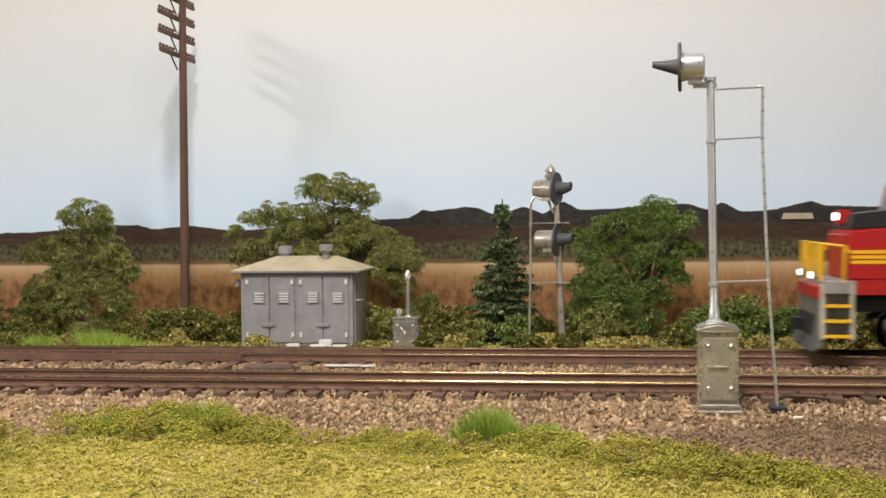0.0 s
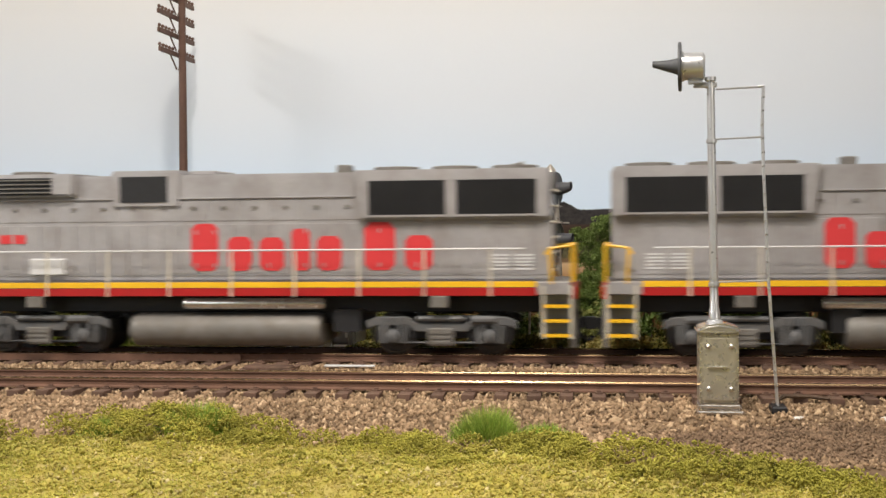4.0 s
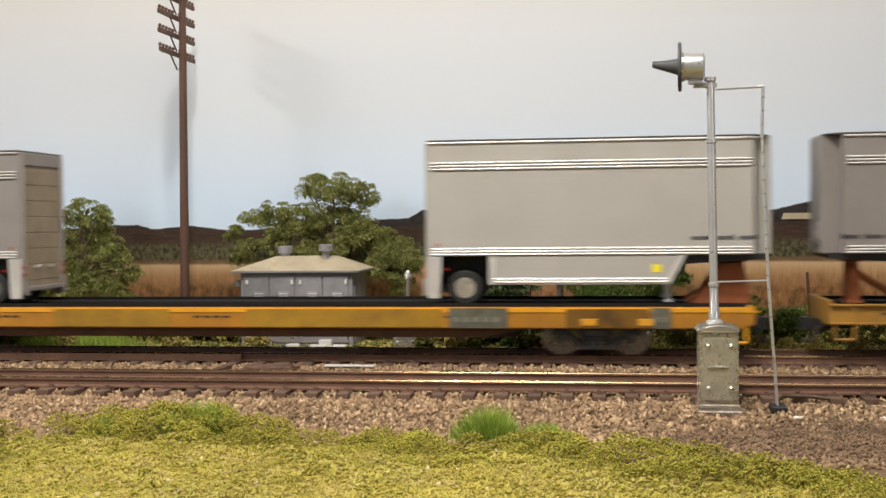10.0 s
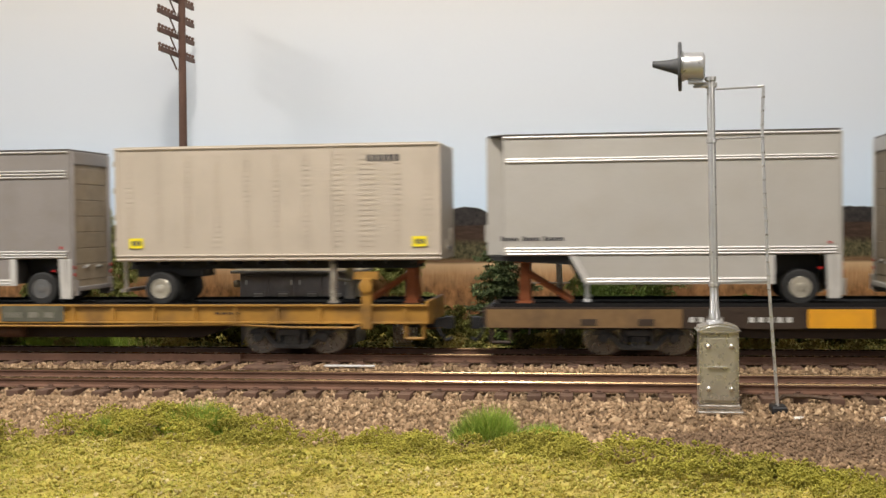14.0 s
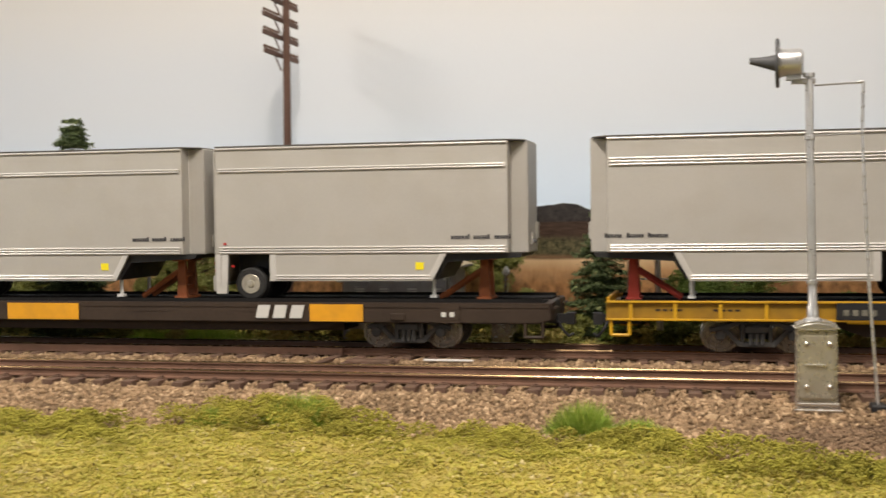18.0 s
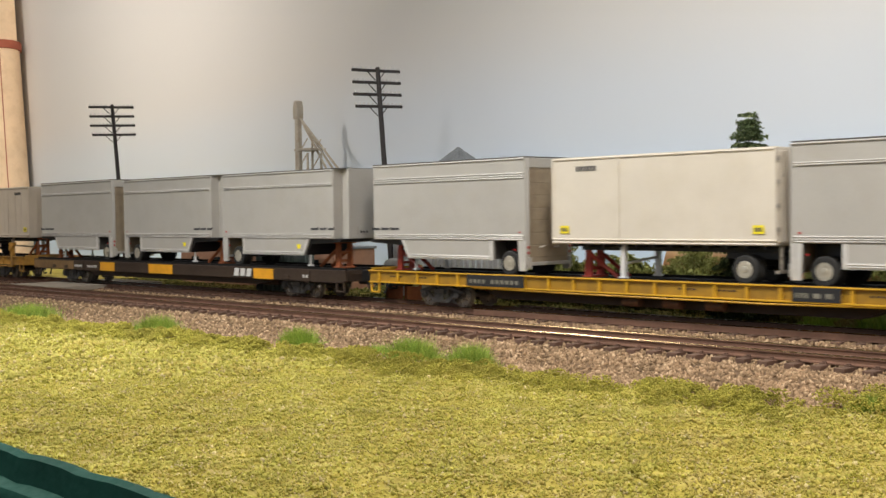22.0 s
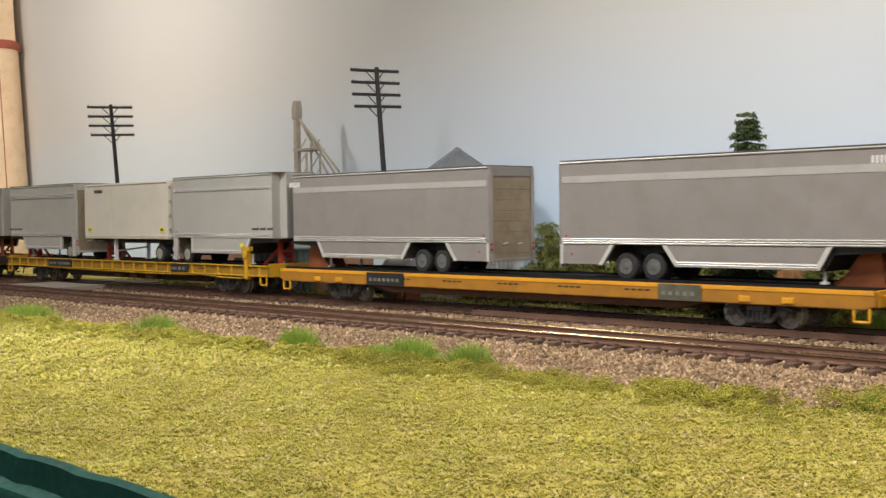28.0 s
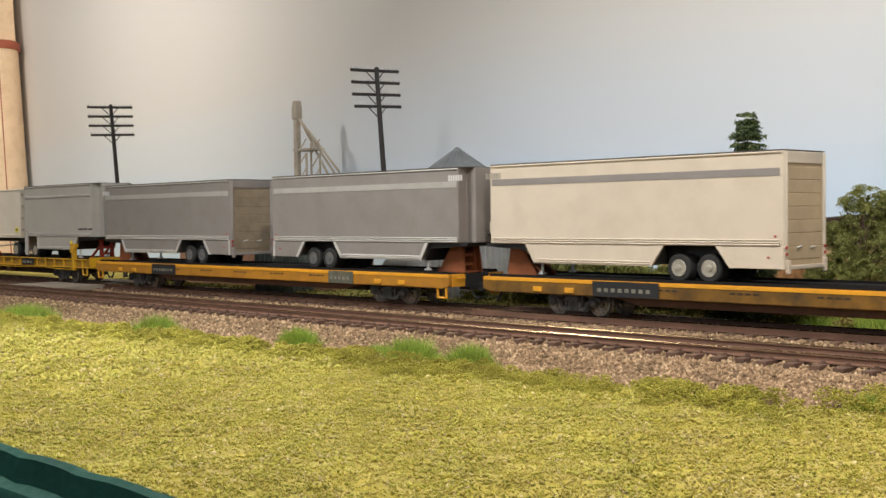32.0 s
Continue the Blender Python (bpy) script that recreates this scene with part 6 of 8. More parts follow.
    for s in (-1, 1):
        bm = bmesh.new()
        quads(bm, [(-79.6, s * 1.5, 40.4), (-79.6, s * 12.0, 40.4), (-77.0, s * 12.0, 49.2), (-77.0, s * 1.5, 49.2), (-79.95, s * 1.5, 40.5), (-79.95, s * 12.0, 40.5), (-77.35, s * 12.0, 49.3), (-77.35, s * 1.5, 49.3)], BOX_FACES)
        part("windshield", bm, M_GLASS, loco, "dark windshield pane")
    bm = rounded(slab(bmesh.new(), [(-93.0, 35.4), (-92.2, 40.0), (-79.4, 41.4), (-79.0, 36.0)], -13.2, 13.2), 0.7, 2)
    part("anti_glare_panel", bm, M_BLACK, loco, "sooty black anti-glare nose top")
    lamp = part("headlight", rounded(box(bmesh.new(), -94.6, -91.0, -2.8, 2.8, 37.0, 41.4), 0.4, 2), M_RED, loco)
    for y in (-1.2, 1.2):
        part("lens", lathe(bmesh.new(), (-94.5, y, 39.4), (-1, 0, 0), [(0, 1.0), (0.4, 0.9), (0.6, 0.3)], 12), M_LAMP if key > 0 else M_LIGHTGREY, lamp, "lit headlight lens" if key > 0 else "unlit headlight lens")
    for y in (-9.5, 9.5):
        d = part("ditch_light", rounded(box(bmesh.new(), -h - 1.2, -h + 1.0, y - 1.2, y + 1.2, 21.7, 24.2), 0.3, 1), M_TANK, loco)
        part("lens", lathe(bmesh.new(), (-h - 1.2, y, 23.0), (-1, 0, 0), [(0, 0.9), (0.35, 0.8), (0.5, 0.2)], 12), M_DITCH if key > 0 else M_LIGHTGREY, d, "ditch light lens")
    bm = slab(bmesh.new(), [(-h - 2.6, 2.0), (-h - 0.2, 2.0), (-h - 0.2, 9.0), (-h - 0.8, 9.0)], -14.5, 14.5)
    part("snow_plow", bm, M_TRUCK, loco, "grey pilot plow")
    return loco


def ride(ob, u, z=0.0, turn=0):
    TRAIN.append((ob, u, z, turn))
    return ob


ride(locomotive("red and silver diesel locomotive leading with lit headlight", True, 106.5, 1, (-8.6, 70.0), (75.0, -2.0), (0, -3.5), rail=34.4), -70.0)
ride(locomotive("silver cabless booster locomotive with red and yellow sill", False, 105.0, 1, (-14.0, 62.0), (41.0, -33.0)), 141.6)
ride(locomotive("silver cabless booster locomotive running hood to hood", False, 105.0, -1, (-14.0, 62.0), (41.0, -33.0), (3.0, 4.5), 4.5, 8.0), 351.5, 0, 180)
ride(locomotive("red and silver diesel locomotive coupled ahead of flatcars", True, 106.5, -1, (-8.6, 70.0), (75.0, -2.0), (0, 0), 3.0, 4.5, late=4.8), 562.6, 0, 180)

CAR_SPANS = [(676, 989), (1009, 1327), (1343, 1667), (1683, 1985), (1995.7, 2303), (2322.5, 2632)]
mids = [(a + b) / 2 for a, b in CAR_SPANS]
lens_ = [b - a for a, b in CAR_SPANS]


def at_car(k, *us):
    return tuple(u - mids[k] for u in us)


ride(plain_flatcar("bright yellow flatcar carrying two short trailers", lens_[0], M_CARYELLOW, M_SILLBROWN, [(684 - mids[0], 1), (985 - mids[0], -1)], M_HITCH_RUST, [(*at_car(0, 782.6, 819.0), M_GOLDSIDE), (*at_car(0, 842.7, 901), M_GOLDSIDE), (*at_car(0, 936.5, 960), M_CARSOOT)], [(*at_car(0, 731.1, 744.2), 5), (*at_car(0, 745.1, 763.6), 7), (*at_car(0, 903, 920), 5), (*at_car(0, 960.5, 966), 2)]), mids[0])
ride(ribbed_flatcar("faded yellow ribbed flatcar carrying three short trailers", lens_[1], M_CAROLD, [(1018 - mids[1], 1), (1131 - mids[1], 1), (1320 - mids[1], -1)], M_HITCH_RUST, [(*at_car(1, 1090, 1118), 8), (*at_car(1, 1196, 1216), 6)]), mids[1])
ride(plain_flatcar("dark brown flatcar with yellow patches carrying three trailers", lens_[2], M_CARDARK, M_CARDARK, [(1354 - mids[2], 1), (1545 - mids[2], -1), (1645 - mids[2], -1)], M_HITCH_RUST, [(*at_car(2, 1344, 1399), M_CARDUST), (*at_car(2, 1433, 1450.5), M_CARYELLOW), (*at_car(2, 1490, 1515.5), M_CARYELLOW), (*at_car(2, 1593.3, 1610.2), M_CARYELLOW)], [(*at_car(2, 1400, 1412), 4), (*at_car(2, 1416, 1431), 5), (*at_car(2, 1634, 1640), 2)], emblem=at_car(2, 1575.7, 1592.2)), mids[2])
ride(ribbed_flatcar("yellow ribbed flatcar with black plates carrying three trailers", lens_[3], M_CARGOLD, [(1690 - mids[3], 1), (1800 - mids[3], 1), (1978 - mids[3], -1)], M_HITCH, [(*at_car(3, 1746, 1778), 10), (*at_car(3, 1895, 1912), 6)]), mids[3])
ride(plain_flatcar("orange-yellow flatcar carrying two long grey trailers", lens_[4], M_CARYELLOW, M_SILLBROWN, [(2008 - mids[4], 1), (2297 - mids[4], -1)], M_HITCH_RUST, [], [(*at_car(4, 2062, 2087), 7), (*at_car(4, 2222, 2240), 5)]), mids[4])
ride(plain_flatcar("orange-yellow flatcar carrying one long cream trailer", lens_[5], M_CARYELLOW, M_SILLBROWN, [(2330 - mids[5], 1), (2615 - mids[5], -1)], M_HITCH_RUST, [], [(*at_car(5, 2380, 2410), 8), (*at_car(5, 2560, 2580), 5)], side=M_CARSOOT), mids[5])

PUP = 97.9
ride(drop_trailer("short weathered grey parcel trailer with bright mouldings", PUP - 1, 47.4, M_GREY_TRAILER, placard=False), 722.0, DECK)
ride(drop_trailer("short off-white parcel trailer with dark roof edge", PUP, 47.8, M_WHITE_TRAILER), 945.5, DECK, 180)
grey_pup = ride(drop_trailer("short weathered grey parcel trailer with bright mouldings", PUP, 47.8, M_GREY_TRAILER, placard=False), 1057.0, DECK)
ride(drop_trailer("short weathered grey parcel trailer with silver skirt", PUP, 47.4, M_GREY_TRAILER, placard=False), 1168.0, DECK)
ride(frame_trailer("short tan trailer with rows of pressed side ribs", PUP + 1, 47.6, M_CREAM_TRAILER, True), 1281.0, DECK, 180)
ride(drop_trailer("short off-white parcel trailer with small dark writing", PUP + 1, 49.0, M_WHITE_TRAILER, placard=False, sharp_trim=False), 1393.0, DECK)
ride(drop_trailer("short off-white parcel trailer, rear doors facing forward", PUP, 48.0, M_WHITE_TRAILER, sharp_trim=False), 1506.5, DECK, 180)
ride(drop_trailer("short off-white parcel trailer, slightly stained sides", PUP, 47.8, M_WHITE_TRAILER, sharp_trim=False), 1610.5, DECK, 180)
ride(drop_trailer("short pale grey parcel trailer on a red hitch", PUP, 48.0, M_WHITE_TRAILER, placard=False), 1727.0, DECK)
ride(frame_trailer("short smooth cream trailer on an open chassis", 97.0, 46.4, M_PALE_TRAILER, False), 1838.8, DECK)
ride(drop_trailer("short pale parcel trailer with yellow placard", PUP, 47.6, M_WHITE_TRAILER, sharp_trim=False), 1941.8, DECK, 180)
LONG = dict(axles=(42.4, 29.9), writing=False, placard=False, well=(22.0, 51.5), belly=5.6, nose_z=13.2)
ride(drop_trailer("long weathered grey drop-frame trailer with two axles", 138.0, 45.2, M_GREY_TRAILER, **LONG), 2066.7, DECK)
ride(drop_trailer("long weathered grey trailer, tan doors facing forward", 137.0, 45.2, M_GREY_TRAILER, **LONG), 2242.5, DECK, 180)
TRIM[0], DOOR[0] = M_CREAM_LONG, M_CREAM_DOOR
ride(drop_trailer("long cream drop-frame trailer with two axles", 138.0, 45.2, M_CREAM_LONG, **LONG), 2388.4, DECK)


# ---- lineside things ----
def searchlight(parent, x, y, z, way, turn, shell, r_disc=5.5, finial=False):
    """Round signal head: housing, disc, visor; way is +1 or -1 along x."""
    long = 1.0 if shell is M_SIGNAL else 1.45
    q = Matrix.Translation((x, y, z)) @ Matrix.Rotation(radians(turn), 4, "Z")

    def placed(bm):
        bm.transform(q)
        return bm
    bm = lathe(bmesh.new(), (-way * (5.4 * long + 0.2), 0, 0), (way, 0, 0), [(d * long, r) for d, r in ((0, 1.2), (0.0, 2.2), (0.4, 3.0), (0.9, 3.15), (4.6, 3.15), (4.8, 3.4), (5.3, 3.4), (5.4, 2.0))], 24)
    box(bm, -way * 3.4 - 1.6, -way * 3.4 + 1.6, -1.4, 1.4, -4.0, -2.6)
    housing = part("lamp_housing", placed(bm), shell, parent, "round silver lamp housing")
    bm = lathe(bmesh.new(), (-way * 0.3, 0, 0), (way, 0, 0), [(0, 1.5), (0, r_disc), (0.25, r_disc + 0.1), (0.7, r_disc), (0.7, 1.5)], 36)
    part("target_disc", placed(bm), M_VISOR, parent, "black round target disc")
    bm = bmesh.new()
    n = 14
    rings = []
    for d, r, up in ((0.4, 2.0, 0.0), (2.2, 1.5, 0.15), (4.4, 1.05, 0.45), (6.2, 0.75, 0.75)) if way < 0 else ((0.4, 2.4, 0.0), (2.4, 2.1, 0.1), (4.2, 1.7, 0.4), (5.2, 1.4, 0.9)):
        rings.append([(way * d, r * math.cos(a), r * math.sin(a) + up) for a in [(-0.35 + 1.7 * k / (n - 1)) * math.pi for k in range(n)]])
    vs = [[bm.verts.new(p) for p in ring] for ring in rings]
    inner = [[bm.verts.new((p[0], p[1] * 0.88, p[2] * 0.88)) for p in ring] for ring in rings]
    for i in range(3):
        for k in range(n - 1):
            bm.faces.new((vs[i][k], vs[i + 1][k], vs[i + 1][k + 1], vs[i][k + 1]))
            bm.faces.new((inner[i][k], inner[i][k + 1], inner[i + 1][k + 1], inner[i + 1][k]))
    for k in range(n - 1):
        bm.faces.new((vs[3][k], inner[3][k], inner[3][k + 1], vs[3][k + 1]))
    part("visor", placed(bm), M_VISOR, parent, "dark visor hood")
    bm = lathe(bmesh.new(), (way * 0.35, 0, 0), (way, 0, 0), [(0, 1.7), (0.3, 1.6), (0.6, 0.8)], 16)
    part("lens", placed(bm), M_GLASS, parent, "dark signal lens")
    return housing


def near_signal():
    """Silver searchlight signal on a relay case with a side ladder."""
    sig = thing("railway_signal", "silver searchlight signal on a riveted relay case", "signal", at=(0, -78, 0))
    bm = box(bmesh.new(), 20.3, 29.0, -4.0, 4.0, -2.6, 13.6)
    case = part("relay_case", rounded(bm, 0.35, 2), M_CASE, sig, "olive-silver relay case with bolts")
    part("case_door", rounded(box(bmesh.new(), 21.0, 28.3, -4.45, -3.9, -1.8, 12.6), 0.25, 2), M_CASE, case)
    bm = box(bmesh.new(), 19.6, 30.2, -4.9, 4.9, -4.9, -3.8)
    box(bm, 20.0, 29.5, -4.5, 4.5, -3.9, -2.4)
    part("case_base", rounded(bm, 0.45, 3), M_CHROME, case, "bright base flange")
    bm = slab(bmesh.new(), [(19.7, 13.4), (19.7, 14.6), (22.2, 15.4), (24.6, 15.7), (27.0, 15.4), (29.5, 14.6), (29.5, 13.4)], -4.8, 4.8)
    part("case_lid", rounded(bm, 0.55, 3), M_CHROME, case, "bright curved lid")
    for x in (22.2, 27.2):
        for z in (1.0, 10.6):
            part("bolt", lathe(bmesh.new(), (x, -4.4, z), (0, -1, 0), [(0, 0.6), (0.35, 0.55), (0.6, 0.2)], 8), M_CHROME, case)
    bm = bmesh.new()
    for k in range(9):
        rod(bm, (20.5, -4.1, -1 + k * 1.7), (20.5, -4.45, -1 + k * 1.7), 0.22, n=6)
        rod(bm, (28.8, -4.1, -1 + k * 1.7), (28.8, -4.45, -1 + k * 1.7), 0.22, n=6)
    part("rivet", bm, M_CHROME, case)
    part("latch", rounded(box(bmesh.new(), 22.0, 26.4, -4.9, -4.4, 5.7, 6.1), 0.1, 1), M_CHROME, case)
    bm = lathe(bmesh.new(), (24.0, 0, 15.4), (-0.012, 0, 1), [(0, 2.0), (0.5, 1.9), (0.9, 1.3), (3.2, 1.2), (3.5, 1.0), (8.4, 0.98), (8.5, 1.25), (9.2, 1.25), (9.3, 0.95), (41.0, 0.92), (41.1, 1.2), (41.9, 1.2), (42.0, 0.9), (55.0, 0.88), (55.2, 1.3), (56.0, 1.3)], 18)
    mast = part("mast", bm, M_SIGNAL, sig, "slim silver mast with collars")
    bm = bmesh.new()
    box(bm, 19.5, 24.8, -0.8, 0.8, 69.0, 70.2)
    rod(bm, (19.6, 0, 70.8), (24.2, 0, 68.4), 0.55, n=6)
    part("head_bracket", rounded(bm, 0.2, 1), M_SIGNAL, mast)
    searchlight(sig, 16.6, 0, 73.9, -1, -5, M_SIGNAL)
    for y in (-1.1, 1.1):
        bm = tube(bmesh.new(), [(33.6, y * 0.9, 68.9), (35.0, y * 0.9, 69.0), (34.7, y, 60), (35.0, y, 50), (36.0, y, 25), (37.9, y, -3.6)], 0.24, 6)
        part("ladder_rail", bm, M_SIGNAL, sig, "thin silver ladder rail")
    for k in range(22):
        z = 66.5 - k * 3.1
        x = np.interp(z, [-3.6, 25, 50, 60, 69], [37.9, 36.0, 35.0, 34.7, 35.0])
        part("rung", rod(bmesh.new(), (x, -1.3, z), (x, 1.3, z), 0.26, n=5), M_CHROME, sig)
    for z, x in ((68.6, 33.8), (57.3, 34.8), (24.8, 36.0)):
        for y in (-0.9, 0.9):
            part("ladder_brace", rod(bmesh.new(), (24.5, y * 0.5, z), (x, y * 1.1, z + 0.3), 0.17, n=5), M_SIGNAL, sig)
    bm = box(bmesh.new(), 36.2, 39.8, -3.0, 3.0, -4.8, -3.2)
    part("ladder_foot", rounded(bm, 0.3, 1), M_BLACK, sig, "black ladder footing")
    bm = tube(bmesh.new(), [(37, 2.5, -3.4), (40, 5, -1.8), (46, 7, -2.2), (54, 8, -3.2)], 0.5, 6)
    part("cable", bm, M_BARK, sig, "thin brown cable lying on the ballast")
    return sig


near_signal()


def far_signal():
    """Two-headed tarnished signal with a caged ladder."""
    sig = thing("railway_signal", "tarnished silver signal with two lamp heads and ladder", "signal", at=(-15.2, 42, -3.6))
    bm = lathe(bmesh.new(), (0, 0, 0), (-0.035, 0, 1), [(0, 2.1), (1.0, 2.1), (1.2, 1.5), (2.4, 1.4), (2.6, 1.15), (20.5, 1.05), (20.6, 1.4), (21.4, 1.4), (21.5, 1.0), (52, 0.85)], 16)
    part("mast", bm, M_OLDSILVER, sig, "tarnished mast")
    searchlight(sig, -1.6, -1.0, 53.2, 1, -18, M_OLDSILVER)
    searchlight(sig, -1.2, -1.0, 36.2, 1, -18, M_OLDSILVER)
    bm = lathe(bmesh.new(), (-3.6, 0.2, 56.0), (0, 0, 1), [(0, 1.2), (0.8, 1.2), (0.9, 2.0), (1.9, 2.0), (2.1, 1.3), (2.8, 1.3), (2.9, 1.9), (3.6, 1.7), (5.4, 0.3)], 14)
    part("finial", bm, M_OLDSILVER, sig, "pointed finial cap")
    bm = bmesh.new()
    tube(bm, [(-4.6, 0, 50), (-3.2, 0, 46), (-2.0, 0, 45)], 0.5, 6)
    rod(bm, (-4.4, 0, 33.5), (-1.2, 0, 27.5), 0.5, n=6)
    part("head_bracket", bm, M_OLDSILVER, sig)
    for z in (42.0, 22.0):
        bm = box(bmesh.new(), -11, 2.6, -2.2, 2.2, z - 0.35, z)
        part("platform", bm, M_OLDSILVER, sig, "small service platform")
    for y in (-1.8, 1.8):
        bm = tube(bmesh.new(), [(-6.6, y, 49.8), (-9.0, y, 50.6), (-10.2, y, 48.5), (-10.6, y, 22), (-11.2, y, 0)], 0.32, 6)
        part("ladder_rail", bm, M_OLDSILVER, sig)
    for k in range(17):
        part("rung", rod(bmesh.new(), (-10.5 - 0.6 * (1 - k / 17), -1.8, 2 + k * 2.8), (-10.5 - 0.6 * (1 - k / 17), 1.8, 2 + k * 2.8), 0.2, n=5), M_OLDSILVER, sig)


far_signal()


def relay_box():
    """Small silver case with a vented mast."""
    b = thing("relay_box", "small riveted silver relay box with stub mast", "relay box", at=(-68.1, 42, -4.0))
    part("case", rounded(box(bmesh.new(), -4.3, 4.3, -3.2, 3.2, 0.6, 10.6), 0.6, 2), M_CHROME, b)
    part("door", rounded(box(bmesh.new(), -3.4, 3.4, -3.5, -3.1, 1.6, 9.6), 0.2, 1), M_CHROME, b)
    part("base", rounded(box(bmesh.new(), -4.8, 4.8, -3.6, 3.6, 0, 0.7), 0.15, 1), M_OLDSILVER, b)
    for x in (-2.6, 2.6):
        for z in (2.6, 8.2):
            part("bolt", lathe(bmesh.new(), (x, -3.4, z), (0, -1, 0), [(0, 0.45), (0.4, 0.35)], 8), M_LIGHTGREY, b)
    bm = lathe(bmesh.new(), (0.6, 0, 10.4), (0, 0, 1), [(0, 1.6), (0.6, 1.5), (0.9, 0.8), (13.0, 0.75), (13.1, 1.3), (14.6, 1.3), (16.2, 0.5)], 14)
    part("stub_mast", bm, M_CHROME, b, "short mast with a cap")
    for x in (-3.9, 3.9):
        for k in range(5):
            part("rivet", lathe(bmesh.new(), (x, -3.15, 1.8 + k * 1.9), (0, -1, 0), [(0, 0.28), (0.3, 0.2)], 6), M_CHROME, b)
    part("latch", tube(bmesh.new(), [(-1.6, -3.6, 7.4), (-0.6, -4.2, 6.6), (0.2, -4.2, 5.2), (-0.5, -3.7, 4.0)], 0.3, 6), M_CHROME, b, "curved latch handle")
    part("lid", rounded(box(bmesh.new(), -4.7, 4.7, -3.6, 3.6, 10.3, 10.9), 0.25, 1), M_CHROME, b, "overhanging lid")
    bm = lathe(bmesh.new(), (-2.6, 0, 10.6), (0, 0, 1), [(0, 0.8), (1.2, 0.8), (1.4, 1.3), (2.6, 1.2), (3.0, 0.5)], 12)
    part("vent_cap", bm, M_CHROME, b)


relay_box()


def shed():
    """Grey sheet-metal equipment house with a hipped sandy roof."""
    s = thing("equipment_shed", "grey metal equipment shed with sandy hipped roof", "shed", at=(-108.3, 59.5, -4.0))
    part("wall", rounded(box(bmesh.new(), -20.2, 20.2, -11.5, 11.5, 0, 26.6), 0.2, 1), M_SHED, s)
    bm = bmesh.new()
    quads(bm, [(-23.2, -14, 26.4), (23.2, -14, 26.4), (23.2, 14, 26.4), (-23.2, 14, 26.4), (-10, -2, 31.2), (12, -2, 31.2), (12, 2, 31.2), (-10, 2, 31.2)], BOX_FACES)
    roof = part("roof", rounded(bm, 0.2, 1), M_SHEDROOF, s, "sand-coloured hipped roof")
    part("eave_trim", rounded(box(bmesh.new(), -23.0, 23.0, -13.8, 13.8, 25.6, 26.5), 0.2, 1), M_SHED, roof)
    for x, r in ((-7.0, 0), (9.0, 1)):
        bm = lathe(bmesh.new(), (x, -4 if r else 0, 28.6 if r else 29.8), (0, 0, 1), [(0, 1.2), (4.4, 1.2), (4.4, 2.5), (6.6, 2.5), (6.8, 2.1)] if r else [(0, 1.8), (2.4, 1.8), (2.4, 2.6), (4.8, 2.6), (5.0, 2.2)], 14)
        part("roof_vent", bm, M_SHED, roof, "stubby roof ventilator")
    for k in range(2):
        for j in range(2):
            x0 = -19.0 + k * 19.3 + j * 9.3
            d = part("door", rounded(box(bmesh.new(), x0 + 0.15, x0 + 9.1, -12.0, -11.4, 1.0, 24.6), 0.18, 1), M_SHED, s)
            vx = x0 + (3.4 if j == 0 else 3.0)
            vent = part("vent", rounded(box(bmesh.new(), vx, vx + 4.6, -12.3, -11.9, 14.6, 19.2), 0.2, 1), M_SHED, d)
            for i in range(4):
                part("slat", box(bmesh.new(), vx + 0.7, vx + 3.9, -12.75, -12.2, 15.3 + i * 0.95, 15.75 + i * 0.95), M_LIGHTGREY, vent)
            hx = x0 + (0.9 if j == 0 else 7.9)
            for z in (3.0, 21.5):
                part("hinge", rounded(box(bmesh.new(), hx, hx + 0.9, -12.6, -11.9, z, z + 1.7), 0.15, 1), M_LIGHTGREY, d)
        part("latch", rounded(box(bmesh.new(), -12.4 + k * 19.6, -7.8 + k * 19.6, -12.7, -11.9, 6.6, 8.0), 0.25, 1), M_SHED, s)
    bm = box(bmesh.new(), 20.1, 20.6, -9, -1, 1, 22)
    rod(bm, (20.6, -7, 15.6), (22.0, -7, 15.6), 0.4)
    rod(bm, (22.0, -7, 15.6), (22.0, -3, 15.6), 0.35)
    part("end_door", bm, M_SHED, s)
    bm = lathe(bmesh.new(), (-22.0, -9, 20.5), (0, 0, 1), [(0, 0.6), (0.4, 1.4), (2.0, 1.4), (2.6, 0.6)], 10)
    rod(bm, (-20.2, -9, 21.5), (-21.4, -9, 21.5), 0.4)
    part("lamp", bm, M_OLDSILVER, s)
    for x0, x1, y, z1, n in ((-2.5, 2.0, -16, 1.2, 0), (6.0, 12.0, -16.5, 1.0, 1), (9.0, 13.5, -15.2, 2.6, 2), (14.0, 19.0, -16, 0.9, 3)):
        bm = rounded(box(bmesh.new(), x0, x1, y - 1.2, y + 1.2, -0.2, z1), 0.3, 1)
        solid("concrete_block", bm, M_LIGHTGREY, "pale cast block lying by the shed", "block", at=(-108.3, 59.5, -4.0), group="blocks by the shed")


shed()


